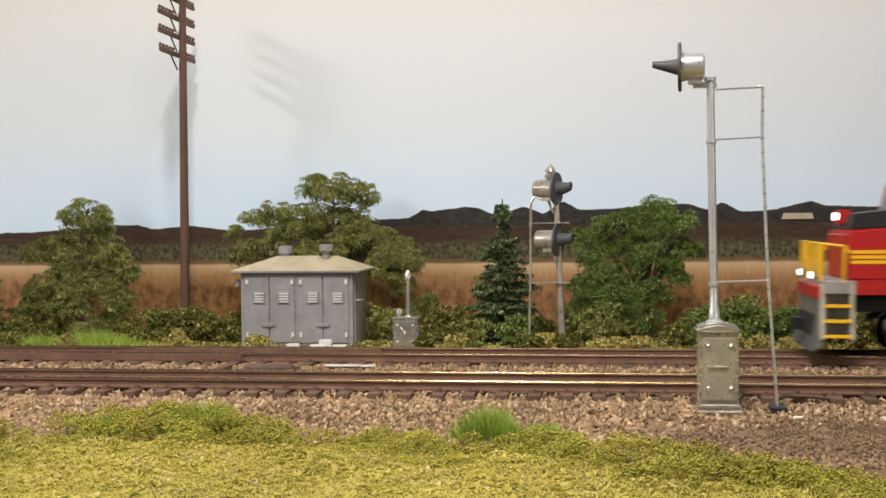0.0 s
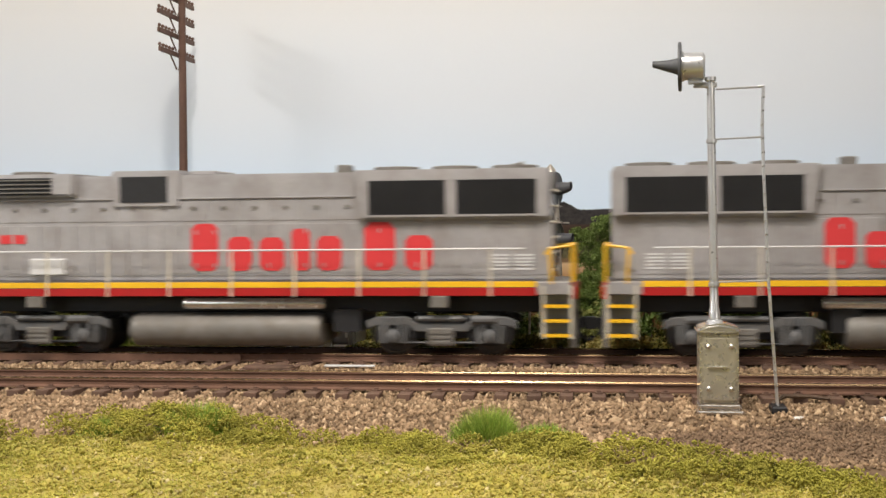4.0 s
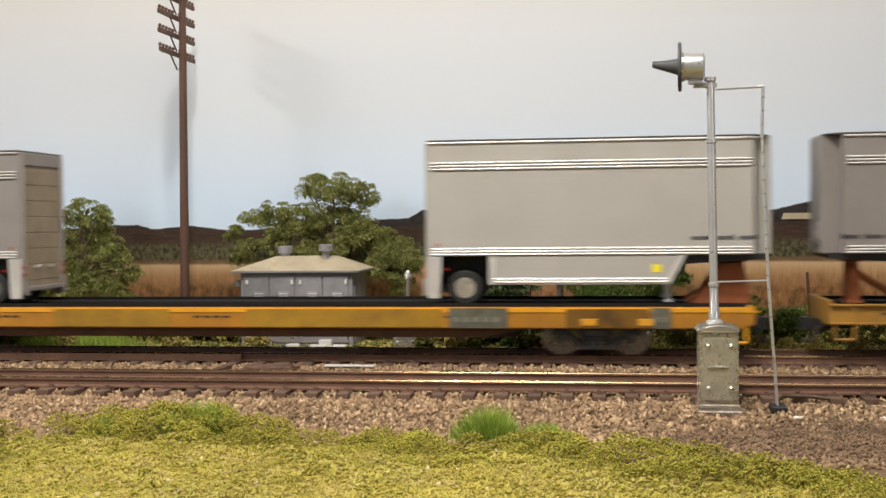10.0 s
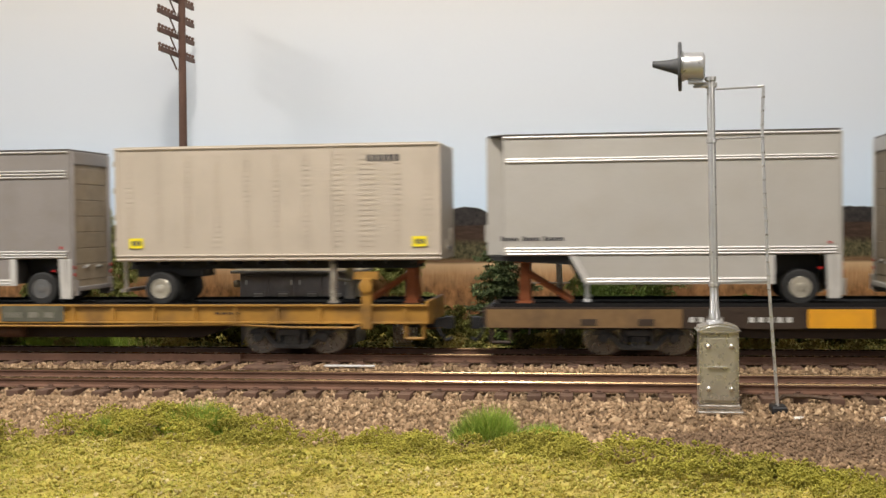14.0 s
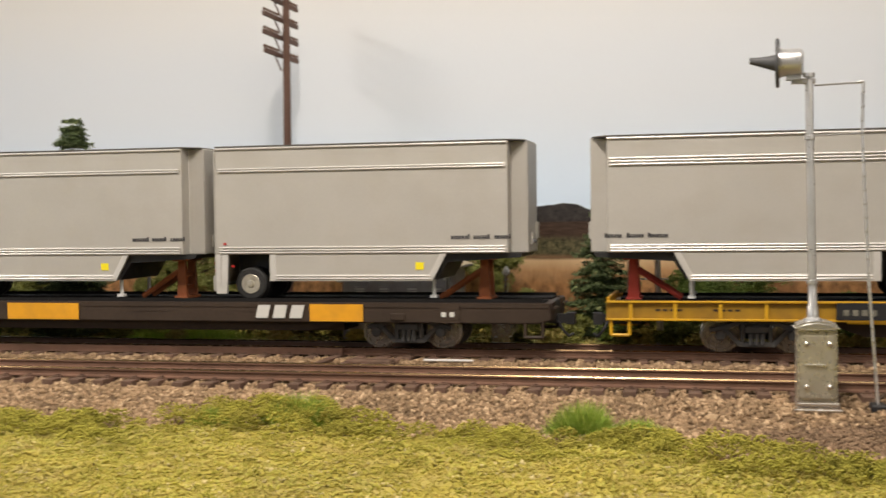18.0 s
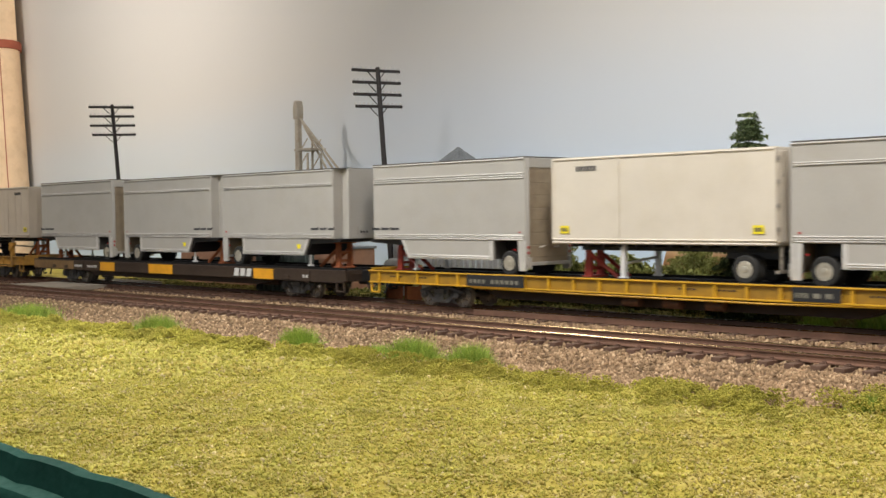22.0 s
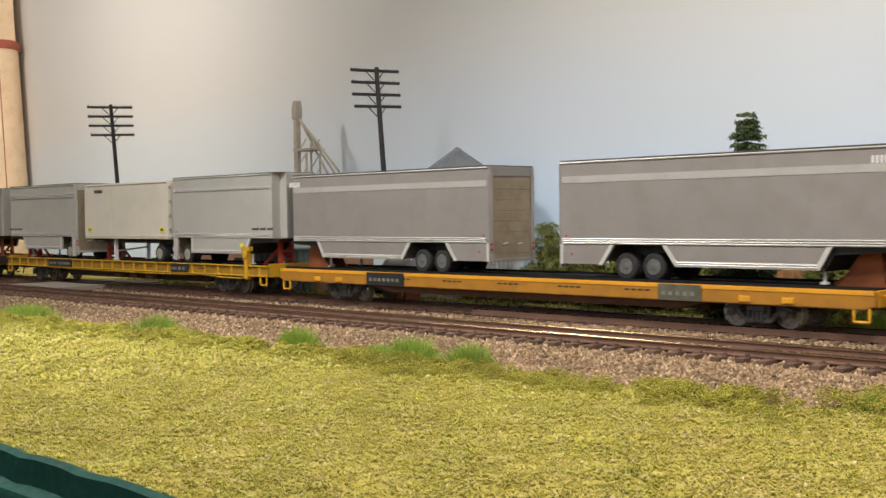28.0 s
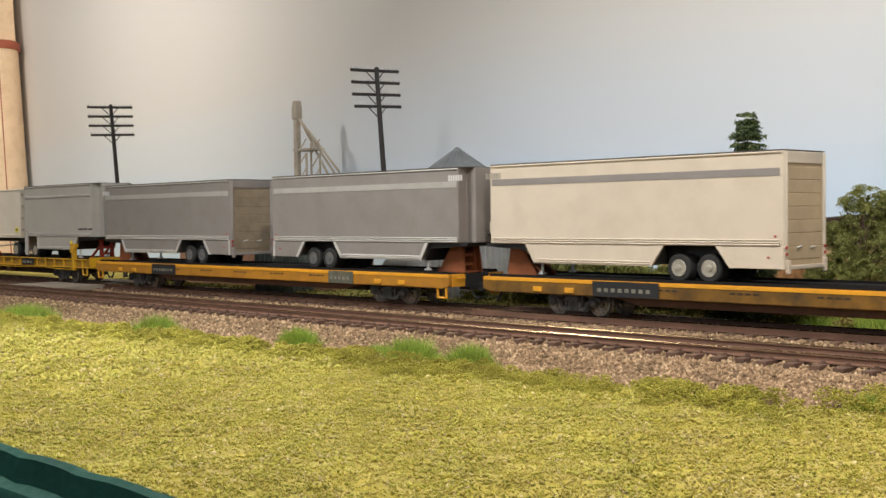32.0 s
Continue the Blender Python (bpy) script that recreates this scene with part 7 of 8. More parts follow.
def utility_pole(at, mat, label, turn=0.0, lean=0.0):
    p = thing("utility_pole", label, "utility pole", "line poles", at=at)
    p.matrix_world = pose(at[0] * MM, at[1] * MM, at[2] * MM, turn, -turn, 0)
    part("post", lathe(bmesh.new(), (0, 0, 0), (math.sin(radians(lean)), 0, math.cos(radians(lean))), [(0, 1.75), (40, 1.65), (128.5, 1.3), (129, 0.9)], 14), mat, p, "round tapering post")
    for k in range(4):
        z = 106.5 + k * 6.85
        bm = box(bmesh.new(), -1.9, -0.9, -18.3 + (1.0 if k == 0 else 0), 18.3, z - 0.85, z + 0.85)
        arm = part("crossarm", rounded(bm, 0.12, 1), mat, p)
        for y in (-17.2, -14.0, -10.8, -7.6, -4.4, 4.4, 7.6, 10.8, 14.0, 17.2):
            part("insulator", lathe(bmesh.new(), (-1.4, y, z + 0.8), (0, 0, 1), [(0, 0.3), (0.4, 0.35), (0.5, 0.65), (1.2, 0.6), (1.5, 0.25)], 7), M_LIGHTGREY if mat is M_POLE_DARK else mat, arm)
        for y in (-1, 1):
            part("arm_brace", rod(bmesh.new(), (-1.6, y * 6.5, z - 0.6), (-1.2, y * 1.1, z - 5.6), 0.32, n=5), mat, p)
    return p


utility_pole((-159.0, 74.5, -3.6), M_POLE, "brown utility pole with four crossarms beside the shed", lean=0.4)
utility_pole((-489.8, 85.9, -3.6), M_POLE_DARK, "dark utility pole with four crossarms near the bin", turn=2.3)
utility_pole((-776.6, 76.0, -3.6), M_POLE_DARK, "dark utility pole with four crossarms near the elevator", turn=2.7)


# ---- trees and scrub ----
def foliage(name, lumps, mat, parent, bit, cover, seed, flat=1.0):
    """Leaf flakes gathered in small clumps over uneven lumps (x, y, z, r), with dark gaps between."""
    g = np.random.default_rng(seed)
    places, sizes, spins = [], [], []
    for x, y, z, r in lumps:
        for _ in range(max(4, int(cover * (0.9 * r + 0.05 * r * r)))):
            d = g.normal(size=3)
            d /= np.linalg.norm(d)
            if d[2] < -0.5 and g.random() < 0.6:
                d[2] = -d[2]
            c = np.array((x, y, z)) + d * r * g.uniform(0.72, 1.12) * (1, 1, flat)
            q = g.uniform(1.0, 2.2) + 0.08 * r
            n = int((21 if bit < 0.5 else 11) * q * q) + 8
            e = g.normal(size=(n, 3)) + d * 0.6 + (0, 0, 0.75)
            e /= np.linalg.norm(e, axis=1)[:, None]
            p = c + e * q * (1.12 - 0.5 * g.random((n, 1)) ** 2) * (1.1, 1.1, 0.8)
            keep = p[:, 2] > -4.0
            places.append(p[keep])
            sizes.append(bit * g.uniform(0.5, 1.2, n)[keep])
            tilt = np.stack([-e[:, 1] * 1.1, e[:, 0] * 1.1, g.uniform(0, 6.28, n)], 1) + g.normal(0, 0.5, (n, 3))
            spins.append(tilt[keep])
    places, sizes, spins = np.concatenate(places), np.concatenate(sizes), np.concatenate(spins)
    core, hearts = np.random.default_rng(seed + 900), np.array(lumps, float)
    places = np.concatenate([places] + [hearts[:, :3] + core.normal(0, 0.26, (len(lumps), 3)) * hearts[:, 3:] for _ in range(24)])
    sizes = np.concatenate([sizes] + [hearts[:, 3] * core.uniform(0.24, 0.4, len(lumps)) for _ in range(24)])
    spins = np.concatenate([spins, core.uniform(0, 6.28, (len(lumps) * 24, 3))])
    me = scatter_mesh(name, FLAKE[0], FLAKE[1], places, spins, np.stack([sizes, sizes, sizes], 1), mat)
    ob = new(name, me)
    if parent:
        ob.parent = parent
        ob.matrix_parent_inverse = parent.matrix_world.inverted()
    return ob


def broad_tree(base, lumps, mat, label, seed, depth=9.0, sink=1.5):
    """Tapered trunk, limbs to the clumps, and a crown of many leaf bits. lumps: (x, z, r)."""
    g = random.Random(seed)
    tree = thing("tree", label, "tree", at=base)
    bx, by, bz = base
    lumps = [(x, z - sink, r * 0.88) for x, z, r in lumps]
    full = []
    for x, z, r in lumps:
        full.append((x, by + g.uniform(-depth, depth) * 0.5, z, r))
        full[-1] = (*full[-1][:3], r * 0.8)
        for _ in range(4):
            a = g.uniform(0, 6.28)
            full.append((x + math.cos(a) * r * 0.8, by + math.sin(a) * r * 0.8 + g.uniform(-2, 2), z + g.uniform(-0.55, 0.6) * r, r * g.uniform(0.26, 0.5)))
    top = max(z for _, z, _ in lumps)
    fork = (0.6, 0.0, (top - bz) * 0.36)
    bm = bmesh.new()
    lathe(bm, (0, 0, 0), (0.03, 0, 1), [(0, 2.6), (1.2, 1.9), (fork[2], 1.4)], 10)
    trunk = part("trunk", bm, M_BARK, tree, "bare brown trunk")
    for x, y, z, r in sorted(full[::5], key=lambda c: -c[2])[:9]:
        bm = bmesh.new()
        low = (0.4, 0.0, fork[2] * g.uniform(0.72, 1.0))
        mid = ((x - bx) * 0.35, (y - by) * 0.35, low[2] + (z - bz - low[2]) * 0.66)
        rod(bm, low, mid, 0.6, 0.45, 6)
        rod(bm, mid, (x - bx, y - by, z - bz), 0.45, 0.2, 6)
        part("limb", bm, M_BARK, trunk)
    tagged(foliage("crown", full, mat, tree, 0.36, 3.3, seed), kind="stuff")
    return tree


broad_tree((-202, 76, -4), [(-197.9, 45.2, 8.0), (-205.5, 44, 3.4), (-191.0, 43.8, 3.6), (-196.9, 36.8, 8.7), (-219.4, 31.7, 7.0), (-209.1, 34.7, 5.8), (-189.2, 31.5, 7.3), (-202.6, 27.2, 10.3), (-184.7, 26.2, 6.4), (-180.5, 23.0, 4.1), (-206.2, 19.0, 9.2), (-192.6, 18.9, 9.1), (-186.1, 16.7, 6.4), (-216.2, 16.8, 8.1), (-217.5, 10.4, 9.3), (-200.6, 10.4, 10.3), (-187.4, 8.2, 7.3), (-223.2, 5.2, 7.0), (-212, 2, 8), (-196, 2, 8)], M_LEAF, "olive-green broadleaf tree with lumpy foliage", 31, sink=3.2)
broad_tree((-104, 88, -4), [(-103.2, 52, 8.4), (-113.0, 53, 6.4), (-95.7, 51, 6.6), (-90.9, 48.2, 4.0), (-134.0, 42.4, 6.3), (-123.0, 41.2, 6.7), (-143.9, 36.1, 3.6), (-138.5, 28.6, 5.7), (-127.6, 32.9, 7.9), (-112.0, 41.1, 9.5), (-100.3, 42.0, 6.6), (-94.8, 40.9, 6.2), (-98.2, 33.6, 8.8), (-88.5, 33.5, 7.0), (-82.1, 30.4, 7.0), (-73.7, 26.0, 5.7), (-84.4, 23.1, 7.9), (-77.0, 19.8, 6.5), (-78.2, 15.7, 4.4), (-68.6, 9.5, 4.3), (-71.9, 5.2, 4.8), (-112, 30, 10)], M_LEAF, "large spreading olive-green tree behind the shed", 32)
broad_tree((13.7, 70, -4), [(18.9, 42.5, 6.3), (12.0, 39.9, 5.1), (25.7, 37.8, 5.9), (3.0, 39.0, 4.8), (-2.9, 37.1, 5.6), (-9.0, 33.1, 5.2), (14.9, 32.9, 7.9), (5.0, 31.0, 7.5), (-5.0, 26.0, 7.2), (24.7, 28.8, 7.0), (31.0, 28.8, 3.5), (20.7, 22.8, 6.7), (10.9, 22.9, 7.1), (0.9, 18.9, 7.2), (-8.1, 16.9, 6.0), (-3.1, 10.8, 6.8), (-9.2, 6.8, 5.6), (2.8, 7.8, 5.6), (24.7, 18.8, 3.9), (-11.2, 1.7, 5.0), (-3.2, 1.7, 5.8), (0.0, 12.0, 8.0), (6.0, 3.0, 6.0), (-8.0, 10.0, 7.0), (10.0, 12.0, 7.5), (17.0, 13.0, 6.0), (14.0, 5.0, 6.0)], M_LEAF_BRIGHT, "rounded green tree with a dense crown", 33)
broad_tree((-362, 78, -4), [(-363, 30, 7), (-356, 23, 8), (-370, 22, 8), (-362, 14, 10), (-349, 10, 8), (-376, 9, 8)], M_LEAF, "olive-green tree behind the passing trailers", 34)
broad_tree((-282, 84, -4), [(-282, 20, 8), (-272, 13, 9), (-292, 13, 9), (-282, 8, 10), (-262, 6, 8)], M_LEAF, "low broad tree with dense foliage", 35)


def fir(base, height, half, label, seed, waist=0.78):
    """Drooping tiers of needled twigs round a thin trunk, with a small loose top."""
    g = np.random.default_rng(seed)
    tree = thing("fir_tree", label, "tree", at=base)
    part("trunk", lathe(bmesh.new(), (0, 0, 0), (0, 0, 1), [(0, 1.5), (height * 0.5, 0.9), (height * 0.98, 0.2)], 8), M_BARK, tree, "thin straight trunk")
    places, sizes, spins = [], [], []
    layers = int(height / (2.6 if waist < 1 else 1.9))
    for k in range(layers):
        f = (k + g.uniform(-0.3, 0.3)) / layers
        z = 3.0 + f * (height - 3.5)
        reach = half * (1 - f) ** (0.7 if waist < 1 else 0.42) * g.uniform(0.8, 1.12) + 0.8
        if abs(f - waist) < 0.04:
            reach *= 0.45
        arms = int(7 + reach * 0.6)
        for b in range(arms):
            a = b * math.tau / arms + g.uniform(-0.3, 0.3) + k * 1.3
            long = reach * g.uniform(0.6, 1.12)
            droop, rise = g.uniform(0.15, 0.5), g.uniform(0.0, 0.25)
            n = int(16 + long * 11)
            d = g.random(n) ** 0.75
            side = g.normal(0, 1, n) * (0.35 + 0.16 * long * (1 - np.abs(d - 0.6)))
            up = -d * long * droop + d * d * long * rise - np.abs(side) * 0.25 + g.normal(0, 0.3, n)
            places.append(np.stack([np.cos(a) * d * long - np.sin(a) * side, np.sin(a) * d * long + np.cos(a) * side, z + up], 1))
            sizes.append(g.uniform(0.4, 0.85, n))
            spins.append(np.stack([g.normal(0, 0.5, n), g.normal(0.3, 0.5, n), a + g.normal(0, 0.7, n)], 1))
    places, sizes, spins = np.concatenate(places) + base, np.concatenate(sizes), np.concatenate(spins)
    me = scatter_mesh("crown", FLAKE[0], FLAKE[1], places, spins, np.stack([sizes * 1.2, sizes * 0.7, sizes], 1), M_LEAF_FIR)
    crown = new("crown", me)
    crown.parent = tree
    crown.matrix_parent_inverse = tree.matrix_world.inverted()
    tagged(crown, kind="stuff")


fir((-37.5, 70, -4), 52, 14.5, "dark fir tree with tiered branches beside the signal", 41)
fir((-238, 53.7, -4), 85, 15, "tall slender fir rising above the train", 42, waist=2.0)


def shrub(x, y, r, mat, label, seed):
    g = random.Random(seed)
    lumps = [(x, y, -3 + r * 0.4, r * 0.6)] + [(x + g.uniform(-0.9, 0.9) * r, y + g.uniform(-0.5, 0.5) * r, -3.5 + g.uniform(0.1, 0.95) * r, r * g.uniform(0.22, 0.45)) for _ in range(7)]
    tagged(foliage("shrub", lumps, mat, None, 0.6, 1.5, seed), label, "shrub", "scrub along the tracks")


k = 50
for x, y, r, mat in ((-228, 58, 9, M_BUSH), (-240, 60, 10, M_BUSH), (-172, 62, 9, M_BUSH), (-161, 60, 10, M_BUSH), (-149, 61, 9.5, M_BUSH), (-139, 58, 9, M_BUSH), (-133, 60, 7, M_LEAF), (-60, 62, 9, M_BUSH), (-52, 55, 7, M_BUSH), (-46, 52, 6, M_LEAF), (-30, 50, 7, M_LEAF_BRIGHT), (-24, 58, 8, M_BUSH), (-6, 60, 10, M_LEAF), (3, 62, 10, M_LEAF), (-2, 56, 7, M_LEAF), (24, 52, 6, M_BUSH), (40, 60, 12.5, M_LEAF_BRIGHT), (50, 61, 11, M_LEAF_BRIGHT), (60, 62, 9.5, M_LEAF_BRIGHT), (34, 66, 9, M_LEAF), (72, 60, 8, M_BUSH), (86, 62, 10, M_BUSH), (-80, 70, 10, M_LEAF), (-210, 52, 7, M_BUSH), (-255, 64, 11, M_LEAF), (-300, 60, 10, M_BUSH), (-318, 62, 9, M_LEAF), (-270, 58, 8, M_BUSH), (-360, 62, 10, M_BUSH), (110, 64, 11, M_LEAF), (130, 66, 12, M_LEAF), (-400, 66, 12, M_BUSH), (-386, 68, 11, M_LEAF), (-372, 62, 10, M_BUSH), (-346, 64, 12, M_BUSH), (-334, 68, 12, M_LEAF), (-322, 70, 12, M_BUSH), (-308, 70, 12, M_BUSH), (-292, 66, 11, M_LEAF), (-262, 70, 12, M_BUSH), (-248, 70, 12, M_BUSH), (-354, 74, 18, M_LEAF), (-337, 76, 18, M_BUSH), (-318, 76, 19, M_LEAF), (-300, 76, 18, M_BUSH), (-284, 74, 17, M_LEAF), (-270, 76, 16, M_BUSH)):
    shrub(x, y, r, mat, "low leafy scrub on the far side of the tracks", k)
    k += 1
g_weed = random.Random(5)
for x in (-212, -190, -150, -118, -58, -50, -44, -25, -21, -12, -4, 6, 12, 38, 46, 56, 66, 80, 96):
    shrub(x + g_weed.uniform(-2, 2), g_weed.uniform(31, 39), g_weed.uniform(2.2, 3.6), M_FLOWER if g_weed.random() < 0.8 else M_BUSH, "small yellowing weed clump by the far rail", k)
    k += 1


def grass_tuft(x, y, spread, tall, n, label, seed, mat=M_TUFT):
    """Upright static grass blades, fanning out."""
    g = np.random.default_rng(seed)
    px, py = x + g.normal(0, spread * 0.5, n), y + g.normal(0, spread * 0.22, n)
    hgt = tall * g.uniform(0.5, 1.1, n) * np.exp(-(((px - x) / spread) ** 2) * 0.8)
    blade = [(-0.1, 0, 0), (0.1, 0, 0), (0.05, 0.05, 0.6), (0, 0.2, 1.0), (-0.05, 0.05, 0.6)]
    faces = [(0, 1, 2), (0, 2, 4), (4, 2, 3)]
    spins = np.stack([g.normal(0, 0.45, n), g.normal(0, 0.45, n), g.uniform(0, 6.28, n)], 1)
    me = scatter_mesh("grass_tuft", blade, faces, np.stack([px, py, ground_z(px, py) - 0.2], 1), spins, np.stack([np.full(n, 1.1), hgt * 0.3 + 0.3, hgt], 1), mat)
    tagged(new("grass_tuft", me), label, "grass", "grass tufts along the ballast")


for i, (x, y, w, t, n) in enumerate(((-91, -99, 9, 8.5, 1700), (-112, -102, 6, 5, 600), (-26, -101, 7, 8.5, 1700), (-14, -100, 6, 4.5, 600), (-534, -113, 22, 9.5, 2200), (-419, -110, 13, 9.5, 1900), (-332, -102, 9, 8.5, 1600), (-270, -103, 11, 9.5, 1900), (-243, -103, 9, 8.5, 1700), (-290, -101, 6, 5.0, 400), (-184, 46, 22, 7, 1500), (-205, 44, 14, 6, 700), (-640, -118, 20, 8, 700))):
    grass_tuft(x, y, w, t, int(n * 1.4), "bright green static grass tuft at the ballast edge", 70 + i)


# ---- bits on and round the tracks ----
def loose_rock(x, y, r, mat, label, seed):
    v, f = pebble(seed, 0.3)
    bm = bmesh.new()
    quads(bm, [tuple(np.array(p) * (r * 1.3, r, r * 0.7)) for p in v], f)
    z = float(ground_z(x, y)) + r * 0.3
    solid("loose_rock", bm, mat, label, "rock", at=(x, y, z), group="loose rocks", smooth=0)


M_ROCK_TAN = material("tan_rock", (0.5, 0.36, 0.22), 0.85, 0.0, 0.15, 1200, 200, 0.4)
M_ROCK_ORANGE = material("orange_rock", (0.5, 0.22, 0.08), 0.85, 0.0, 0.15, 1200, 200, 0.4)
M_ROCK_WHITE = material("white_stone", (0.75, 0.72, 0.66), 0.8, 0.0, 0.1, 1200, 200, 0.3)
for i, (x, y, r, m) in enumerate(((1.5, -87, 1.5, M_ROCK_TAN), (34, -124, 1.4, M_ROCK_ORANGE), (22, -123.5, 1.0, M_ROCK_ORANGE), (26, -124, 0.8, M_ROCK_TAN), (66, -88, 1.0, M_ROCK_TAN), (41.5, -84, 0.9, M_ROCK_WHITE), (54, -123, 0.9, M_ROCK_TAN), (17.5, -80, 0.8, M_ROCK_TAN), (60, -84, 0.8, M_ROCK_WHITE), (-217, -24, 1.5, M_ROCK_WHITE), (-91, -33, 0.8, M_ROCK_WHITE), (-11, -32, 0.7, M_ROCK_WHITE))):
    loose_rock(x, y, r, m, "small loose stone lying on the ground", 200 + i)


def turnout():
    """Switch rails, guard bars and the long ties with the throw bar."""
    sw = thing("turnout", "rusty switch rails and throw bar of a turnout", "track switch", at=(0, 0, 0))
    for pts in ([(-330, -11.5), (-190, -10.2), (-110, -9.6)], [(-330, 17.0), (-230, 11.5), (-150, 9.4)], [(-150, 5.9), (-70, 6.2)], [(48, -62.5), (90, -64.0)]):
        bm = bmesh.new()
        for (xa, ya), (xb, yb) in zip(pts, pts[1:]):
            slab(bm, [(xa, -2.4), (xb, -2.4), (xb, -0.25), (xa, -0.25)], -0.45, 0.45)
            for v in bm.verts[-8:]:
                v.co.y += np.interp(v.co.x, (xa, xb), (ya, yb))
            bm.verts.ensure_lookup_table()
        part("switch_rail", bm, M_RAIL, sw)
    for x in (-112, -104, -97.5, -91):
        part("long_tie", rounded(box(bmesh.new(), x - 1.3, x + 1.3, -30, 14, -4.4, -2.6), 0.12, 1), M_TIE, sw)
    part("throw_bar", rounded(box(bmesh.new(), -82, -67, -19.0, -17.8, -2.8, -2.2), 0.15, 1), M_LIGHTGREY, sw, "pale throw bar beside the rail")
    bm = box(bmesh.new(), -104, -90, -26.5, -21.5, -4.0, -1.8)
    part("switch_cover", rounded(bm, 0.4, 1), M_TIE, sw, "dark switch motor cover")


turnout()
bm = rod(bmesh.new(), (0, 0, 0), (-1.6, 0, 25), 0.6, 0.5, 8)
solid("fence_post", bm, M_POLE, "thin brown wooden post among the scrub", "post", at=(67, 50, -4))


# ---- the far end: elevator, bin, buildings, crossing ----
def grain_elevator():
    """A row of joined silos under a narrower head house, leaning a little with age."""
    e = thing("grain_elevator", "tall cream grain elevator with rust-red band", "grain elevator", at=(-1330, 236, -4))
    e.matrix_world = e.matrix_world @ Matrix.Rotation(radians(-5.5), 4, "Y") @ Matrix.Scale(1.08, 4)
    for x, y, r in ((0, 0, 23), (-30, -14, 22), (-66, -34, 24)):
        silo = part("silo", lathe(bmesh.new(), (x, y, 0), (0, 0, 1), [(0, r), (228, r - 1.5), (228.5, r - 2.5)], 40), M_ELEV, e, "round cream concrete silo")
        part("band", lathe(bmesh.new(), (x, y, 227), (0, 0, 1), [(0, r - 3), (0, r + 0.6), (3, r + 0.9), (9, r + 0.4), (9, r - 3)], 40), M_ELEVRED, silo, "rust-red band")
        for a in (-1.2, -0.4):
            part("joint", rod(bmesh.new(), (x + math.cos(a) * (r - 0.3), y + math.sin(a) * (r - 0.3), 0), (x + math.cos(a) * (r - 1.8), y + math.sin(a) * (r - 1.8), 226), 0.7, n=6), M_ELEVRED if a > -1 else M_ELEV, silo)
    house = part("head_house", rounded(box(bmesh.new(), -34, 17, -14, 14, 230, 420), 0.8, 2), M_ELEV, e, "plain cream head house")
    for x, z in ((-8, 268), (-4, 236), (-8, 300), (-8, 332)):
        part("window", rounded(box(bmesh.new(), x, x + 5, -14.5, -13.8, z, z + 13), 0.2, 1), M_ELEVRED if z < 240 else M_BLACK, house, "small dark window")
    part("downpipe", rod(bmesh.new(), (9, -22.5, 4), (9, -21.8, 150), 1.0, n=6), M_ELEVRED, e)


grain_elevator()


def elevator_leg():
    l = thing("elevator_leg", "slender weathered grain leg with slanting spouts", "grain leg", at=(-654, 144.5, -4))
    part("casing", rounded(box(bmesh.new(), -1.9, 1.9, -1.9, 1.9, 0, 118), 0.3, 1), M_LEG, l)
    bm = slab(bmesh.new(), [(-2.6, 113), (-2.8, 121), (-1.0, 126), (1.8, 126), (3.2, 120), (2.6, 113)], -2.8, 2.8)
    part("head", rounded(bm, 0.5, 1), M_LEG, l, "rusty leg head")
    for x, z, y in ((50, 74, -3), (42, 70, 2), (30, 72, 4)):
        part("spout", rod(bmesh.new(), (3, 0, 113), (x, y, z), 0.8, n=8), M_LEG, l, "slanting grain spout")
    for x0 in (8, 18):
        for y in (-6, 6):
            part("tower_post", rod(bmesh.new(), (x0, y, 0), (x0, y, 96 if x0 == 8 else 88), 0.8, n=6), M_LEG, l)
    for k in range(9):
        z = 8 + k * 10
        for y in (-6, 6):
            part("lattice", rod(bmesh.new(), (8, y, z), (18, y, z + 10), 0.45, n=5), M_LEG, l)
    part("platform", box(bmesh.new(), 4, 22, -7, 7, 90, 91.5), M_LEG, l)


elevator_leg()


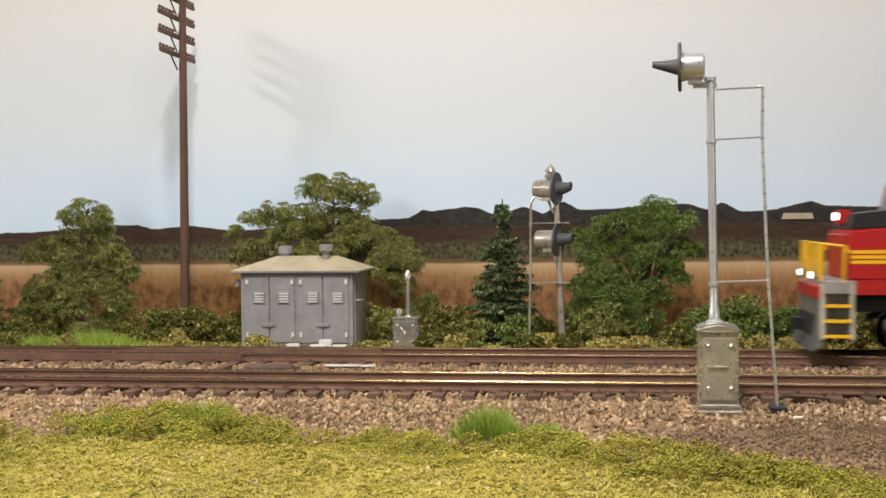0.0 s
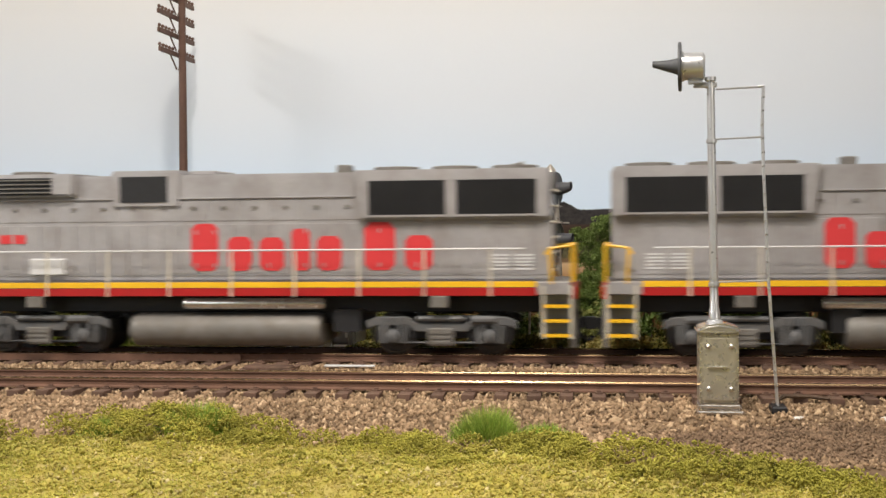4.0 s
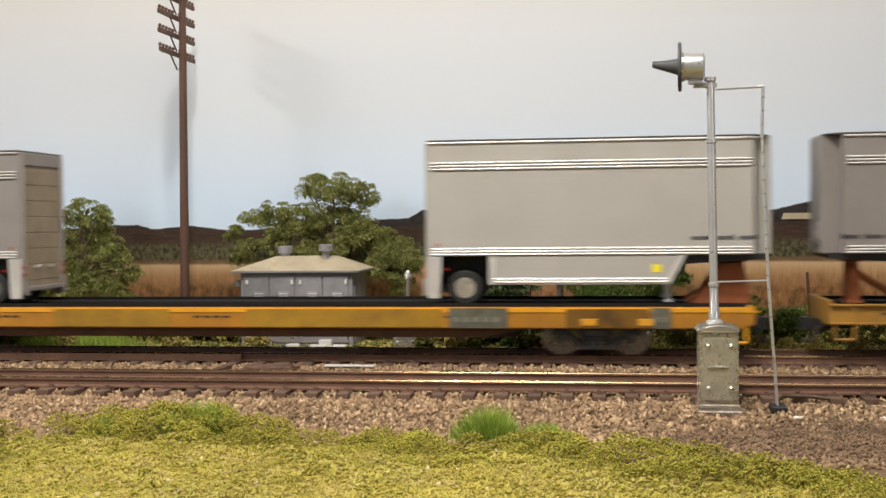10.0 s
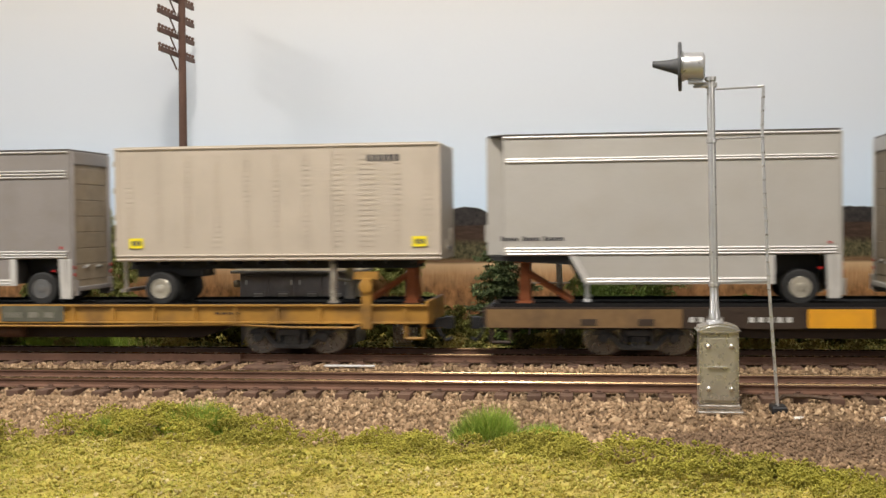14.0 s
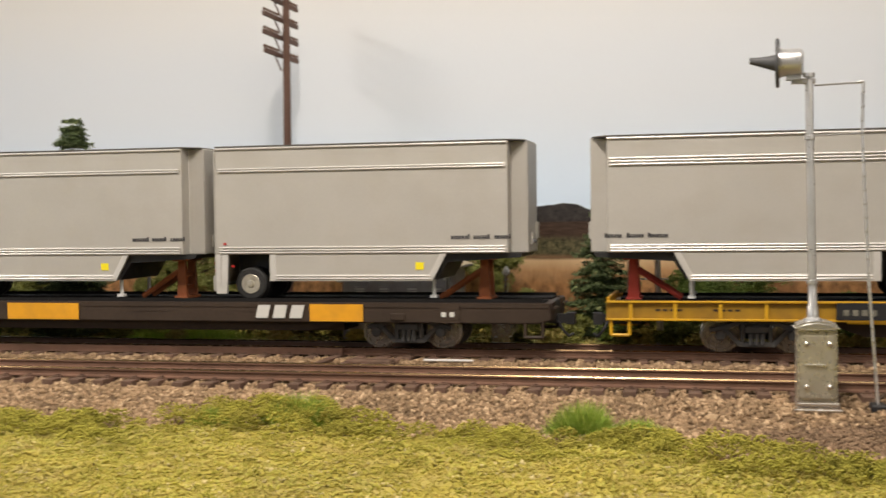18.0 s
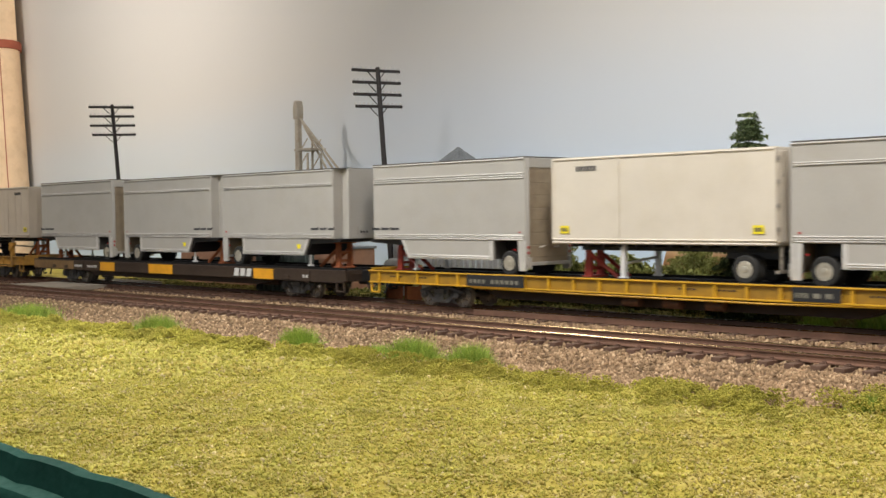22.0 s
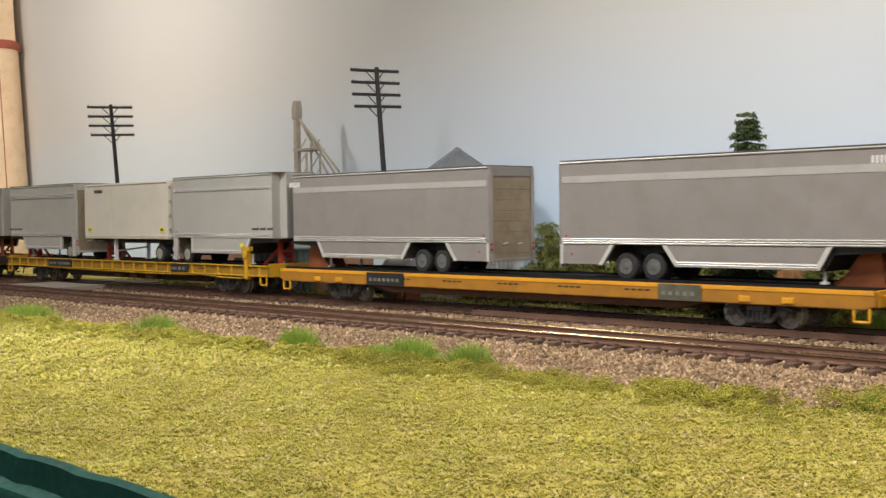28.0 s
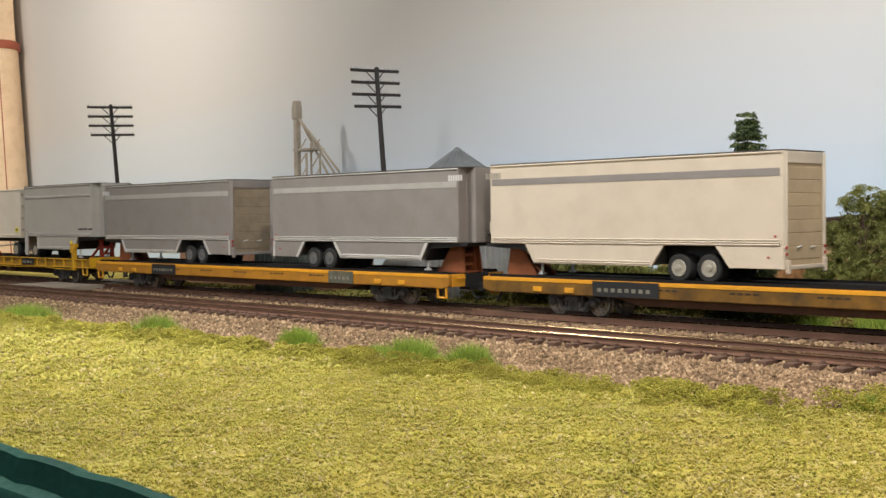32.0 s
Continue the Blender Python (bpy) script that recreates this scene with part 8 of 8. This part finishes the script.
def grain_bin():
    b = thing("grain_bin", "corrugated steel grain bin with conical roof", "grain bin", at=(-441.5, 92, -4))
    bm = bmesh.new()
    n, r = 144, 36.0
    rings = []
    for z in (0, 55):
        rings.append([bm.verts.new(((r + (0.5 if k % 2 else -0.5)) * math.cos(k * math.tau / n), (r + (0.5 if k % 2 else -0.5)) * math.sin(k * math.tau / n), z)) for k in range(n)])
    for k in range(n):
        bm.faces.new((rings[0][k], rings[0][(k + 1) % n], rings[1][(k + 1) % n], rings[1][k]))
    bm.faces.new(rings[1])
    part("bin_wall", bm, M_SIGNAL, b, "upright corrugated wall", smooth=0)
    notice = part("notice", rounded(box(bmesh.new(), -3.6, 3.6, -0.3, 0.3, 34.5, 43.0), 0.1, 1), M_WHITE, b, "small white notice on the bin wall")
    notice.matrix_parent_inverse = Matrix.Translation((0.0258, -0.0259, 0)) @ Matrix.Rotation(radians(45), 4, "Z")
    mark = part("notice_mark", box(bmesh.new(), -0.6, 0.6, -0.45, -0.3, 36.0, 41.5), M_BLACK, notice, "dark bar on the notice")
    roof = part("bin_roof", lathe(bmesh.new(), (0, 0, 54), (0, 0, 1), [(0, 37.5), (24.5, 3.0), (25.5, 2.6), (27, 0.6)], 48), M_BINROOF, b, "dark conical roof", smooth=0)
    for k in range(24):
        a = k * math.tau / 24
        part("roof_rib", rod(bmesh.new(), (37 * math.cos(a), 37 * math.sin(a), 54.5), (3 * math.cos(a), 3 * math.sin(a), 78.6), 0.4, n=4), M_BINROOF, roof)


grain_bin()

M_BRICK = material("tan_brick_wall", (0.4, 0.22, 0.14), 0.8, 0.0, 0.15, 600, 60, 0.3, dirt=(0.3, 0.2, 0.14), dirt_amount=0.4)


def brick_building():
    b = thing("brick_building", "low tan brick building with flat roof", "building", at=(-600, 84, -4))
    part("wall", rounded(box(bmesh.new(), -88, 78, -16, 16, 0, 24), 0.2, 1), M_BRICK, b)
    part("roof", rounded(box(bmesh.new(), -89, 79, -17, 17, 24, 25.5), 0.3, 1), M_BINROOF, b)
    for x in (-74, -48, -22, 4, 30, 56):
        w = part("window", box(bmesh.new(), x, x + 8, -16.4, -15.9, 9, 18), M_GLASS, b, "dark window")
        part("sill", box(bmesh.new(), x - 0.5, x + 8.5, -17, -15.9, 8, 9), M_LIGHTGREY, w)


brick_building()


def metal_bunker():
    b = thing("metal_bunker", "dark green-grey ribbed metal bunker beside the brick building", "bunker", at=(-548, 52, -4))
    part("body", rounded(box(bmesh.new(), -17, 17, -9, 9, 0, 24), 0.3, 1), M_BUNKER, b)
    part("lid", rounded(box(bmesh.new(), -18, 18, -10, 10, 24, 25.4), 0.3, 1), M_BUNKER, b)
    for k in range(8):
        part("rib", rounded(box(bmesh.new(), -15.6 + k * 4.3, -14.6 + k * 4.3, -9.8, -8.9, 1, 23.5), 0.15, 1), M_BUNKER, b)
    for y in (-6.5, -2.2, 2.2, 6.5):
        part("rib", rounded(box(bmesh.new(), 16.9, 17.8, y - 0.5, y + 0.5, 1, 23.5), 0.15, 1), M_BUNKER, b)


M_BUNKER = material("green_grey_sheet_metal", (0.16, 0.2, 0.19), 0.55, 0.2, 0.12, 600, 70, 0.1, dirt=(0.1, 0.1, 0.09), dirt_amount=0.4)
metal_bunker()


def storage_tank():
    t = thing("storage_tank", "white horizontal storage tank on steel cradles", "tank", at=(-424, 34, -4))
    part("shell", lathe(bmesh.new(), (-12, 0, 15), (1, 0, 0), [(0, 1), (0.8, 4.5), (3, 7), (21, 7), (23.2, 4.5), (24, 1)], 24), M_WHITE, t, "white rounded shell")
    for x in (-7, 7):
        part("cradle", box(bmesh.new(), x - 1, x + 1, -5, 5, 0, 9.5), M_HITCH_RUST, t)


storage_tank()
bm = box(bmesh.new(), -712, -650, -46, 30, -3.2, -0.55)
solid("road_crossing", rounded(bm, 0.2, 1), material("dull_road_panel", (0.27, 0.235, 0.19), 0.85, 0.0, 0.1, 500, 60, 0.3), "dull brown-grey road panels crossing between the rails", "road", kind="structure")
bm = slab(bmesh.new(), [(0, 0), (12, 0), (11.4, 2.3), (0.8, 2.3)], 0, 0.5)
solid("printed_farmhouse", bm, M_SHEDROOF, "pale farm roof printed on the backdrop", "farmhouse", at=(66, 111.2, 38.6))


# ---- what moves: the train rolls to the left and slows ----
S_ROWS = [
    (0.0, 230), (0.5, 177.5), (1.0, 121), (1.5, 60.5), (2.0, 0), (2.5, -62.5), (3.75, -218.5), (5.0, -374), (5.5, -433), (6.0, -492), (6.5, -551),
    (7.0, -607), (7.5, -662), (8.0, -716), (8.5, -771.5), (9.0, -828), (9.5, -886.4), (10.0, -948.5), (10.5, -1009), (11.0, -1067.4), (11.5, -1123),
    (12.0, -1180), (12.5, -1234.5), (13.0, -1284), (13.5, -1333.5), (14.0, -1378.5), (14.5, -1420.8), (15.0, -1463), (15.5, -1505.5), (16.5, -1587),
    (17.5, -1669.4), (18.0, -1711.1), (18.5, -1755.5), (19.0, -1801.1), (19.5, -1846.2), (20.0, -1891.6), (20.5, -1935), (21.0, -1980.3), (21.5, -2027.8),
    (22.0, -2074.5), (22.5, -2119.5), (23.0, -2162.8), (23.5, -2198.5), (24.0, -2232), (24.5, -2260.5), (25.0, -2286), (25.5, -2315.5), (26.5, -2372.2),
    (27.5, -2426.9), (28.0, -2453.8), (28.5, -2479.5), (29.0, -2504.8), (29.5, -2529.4), (30.0, -2553), (30.5, -2576.7), (31.0, -2601.4),
    (31.5, -2623.6), (32.0, -2641.5),
]


def motions():
    for ob, u, z, turn in TRAIN:
        walk(ob, [(t, pose((u + s) * MM, 0, z * MM, 0, 0, turn)) for t, s in S_ROWS])
    # wheels roll with the train; wheels of one size and direction share their turning
    times, ways = zip(*S_ROWS)
    steps_t = [k / FPS for k in range(32 * FPS + 1)]
    shared = {}
    for ob, radius, key in SPIN:
        if (radius, key) not in shared:
            walk(ob, [(t, pose(0, 0, 0, 0, math.degrees(key * np.interp(t, times, ways) / radius) % 360, 0)) for t in steps_t])
            shared[radius, key] = ob
        else:
            first = shared[radius, key]
            ob.rotation_mode = "QUATERNION"
            data = ob.animation_data_create()
            data.action = first.animation_data.action
            data.action_slot = first.animation_data.action_slot


motions()
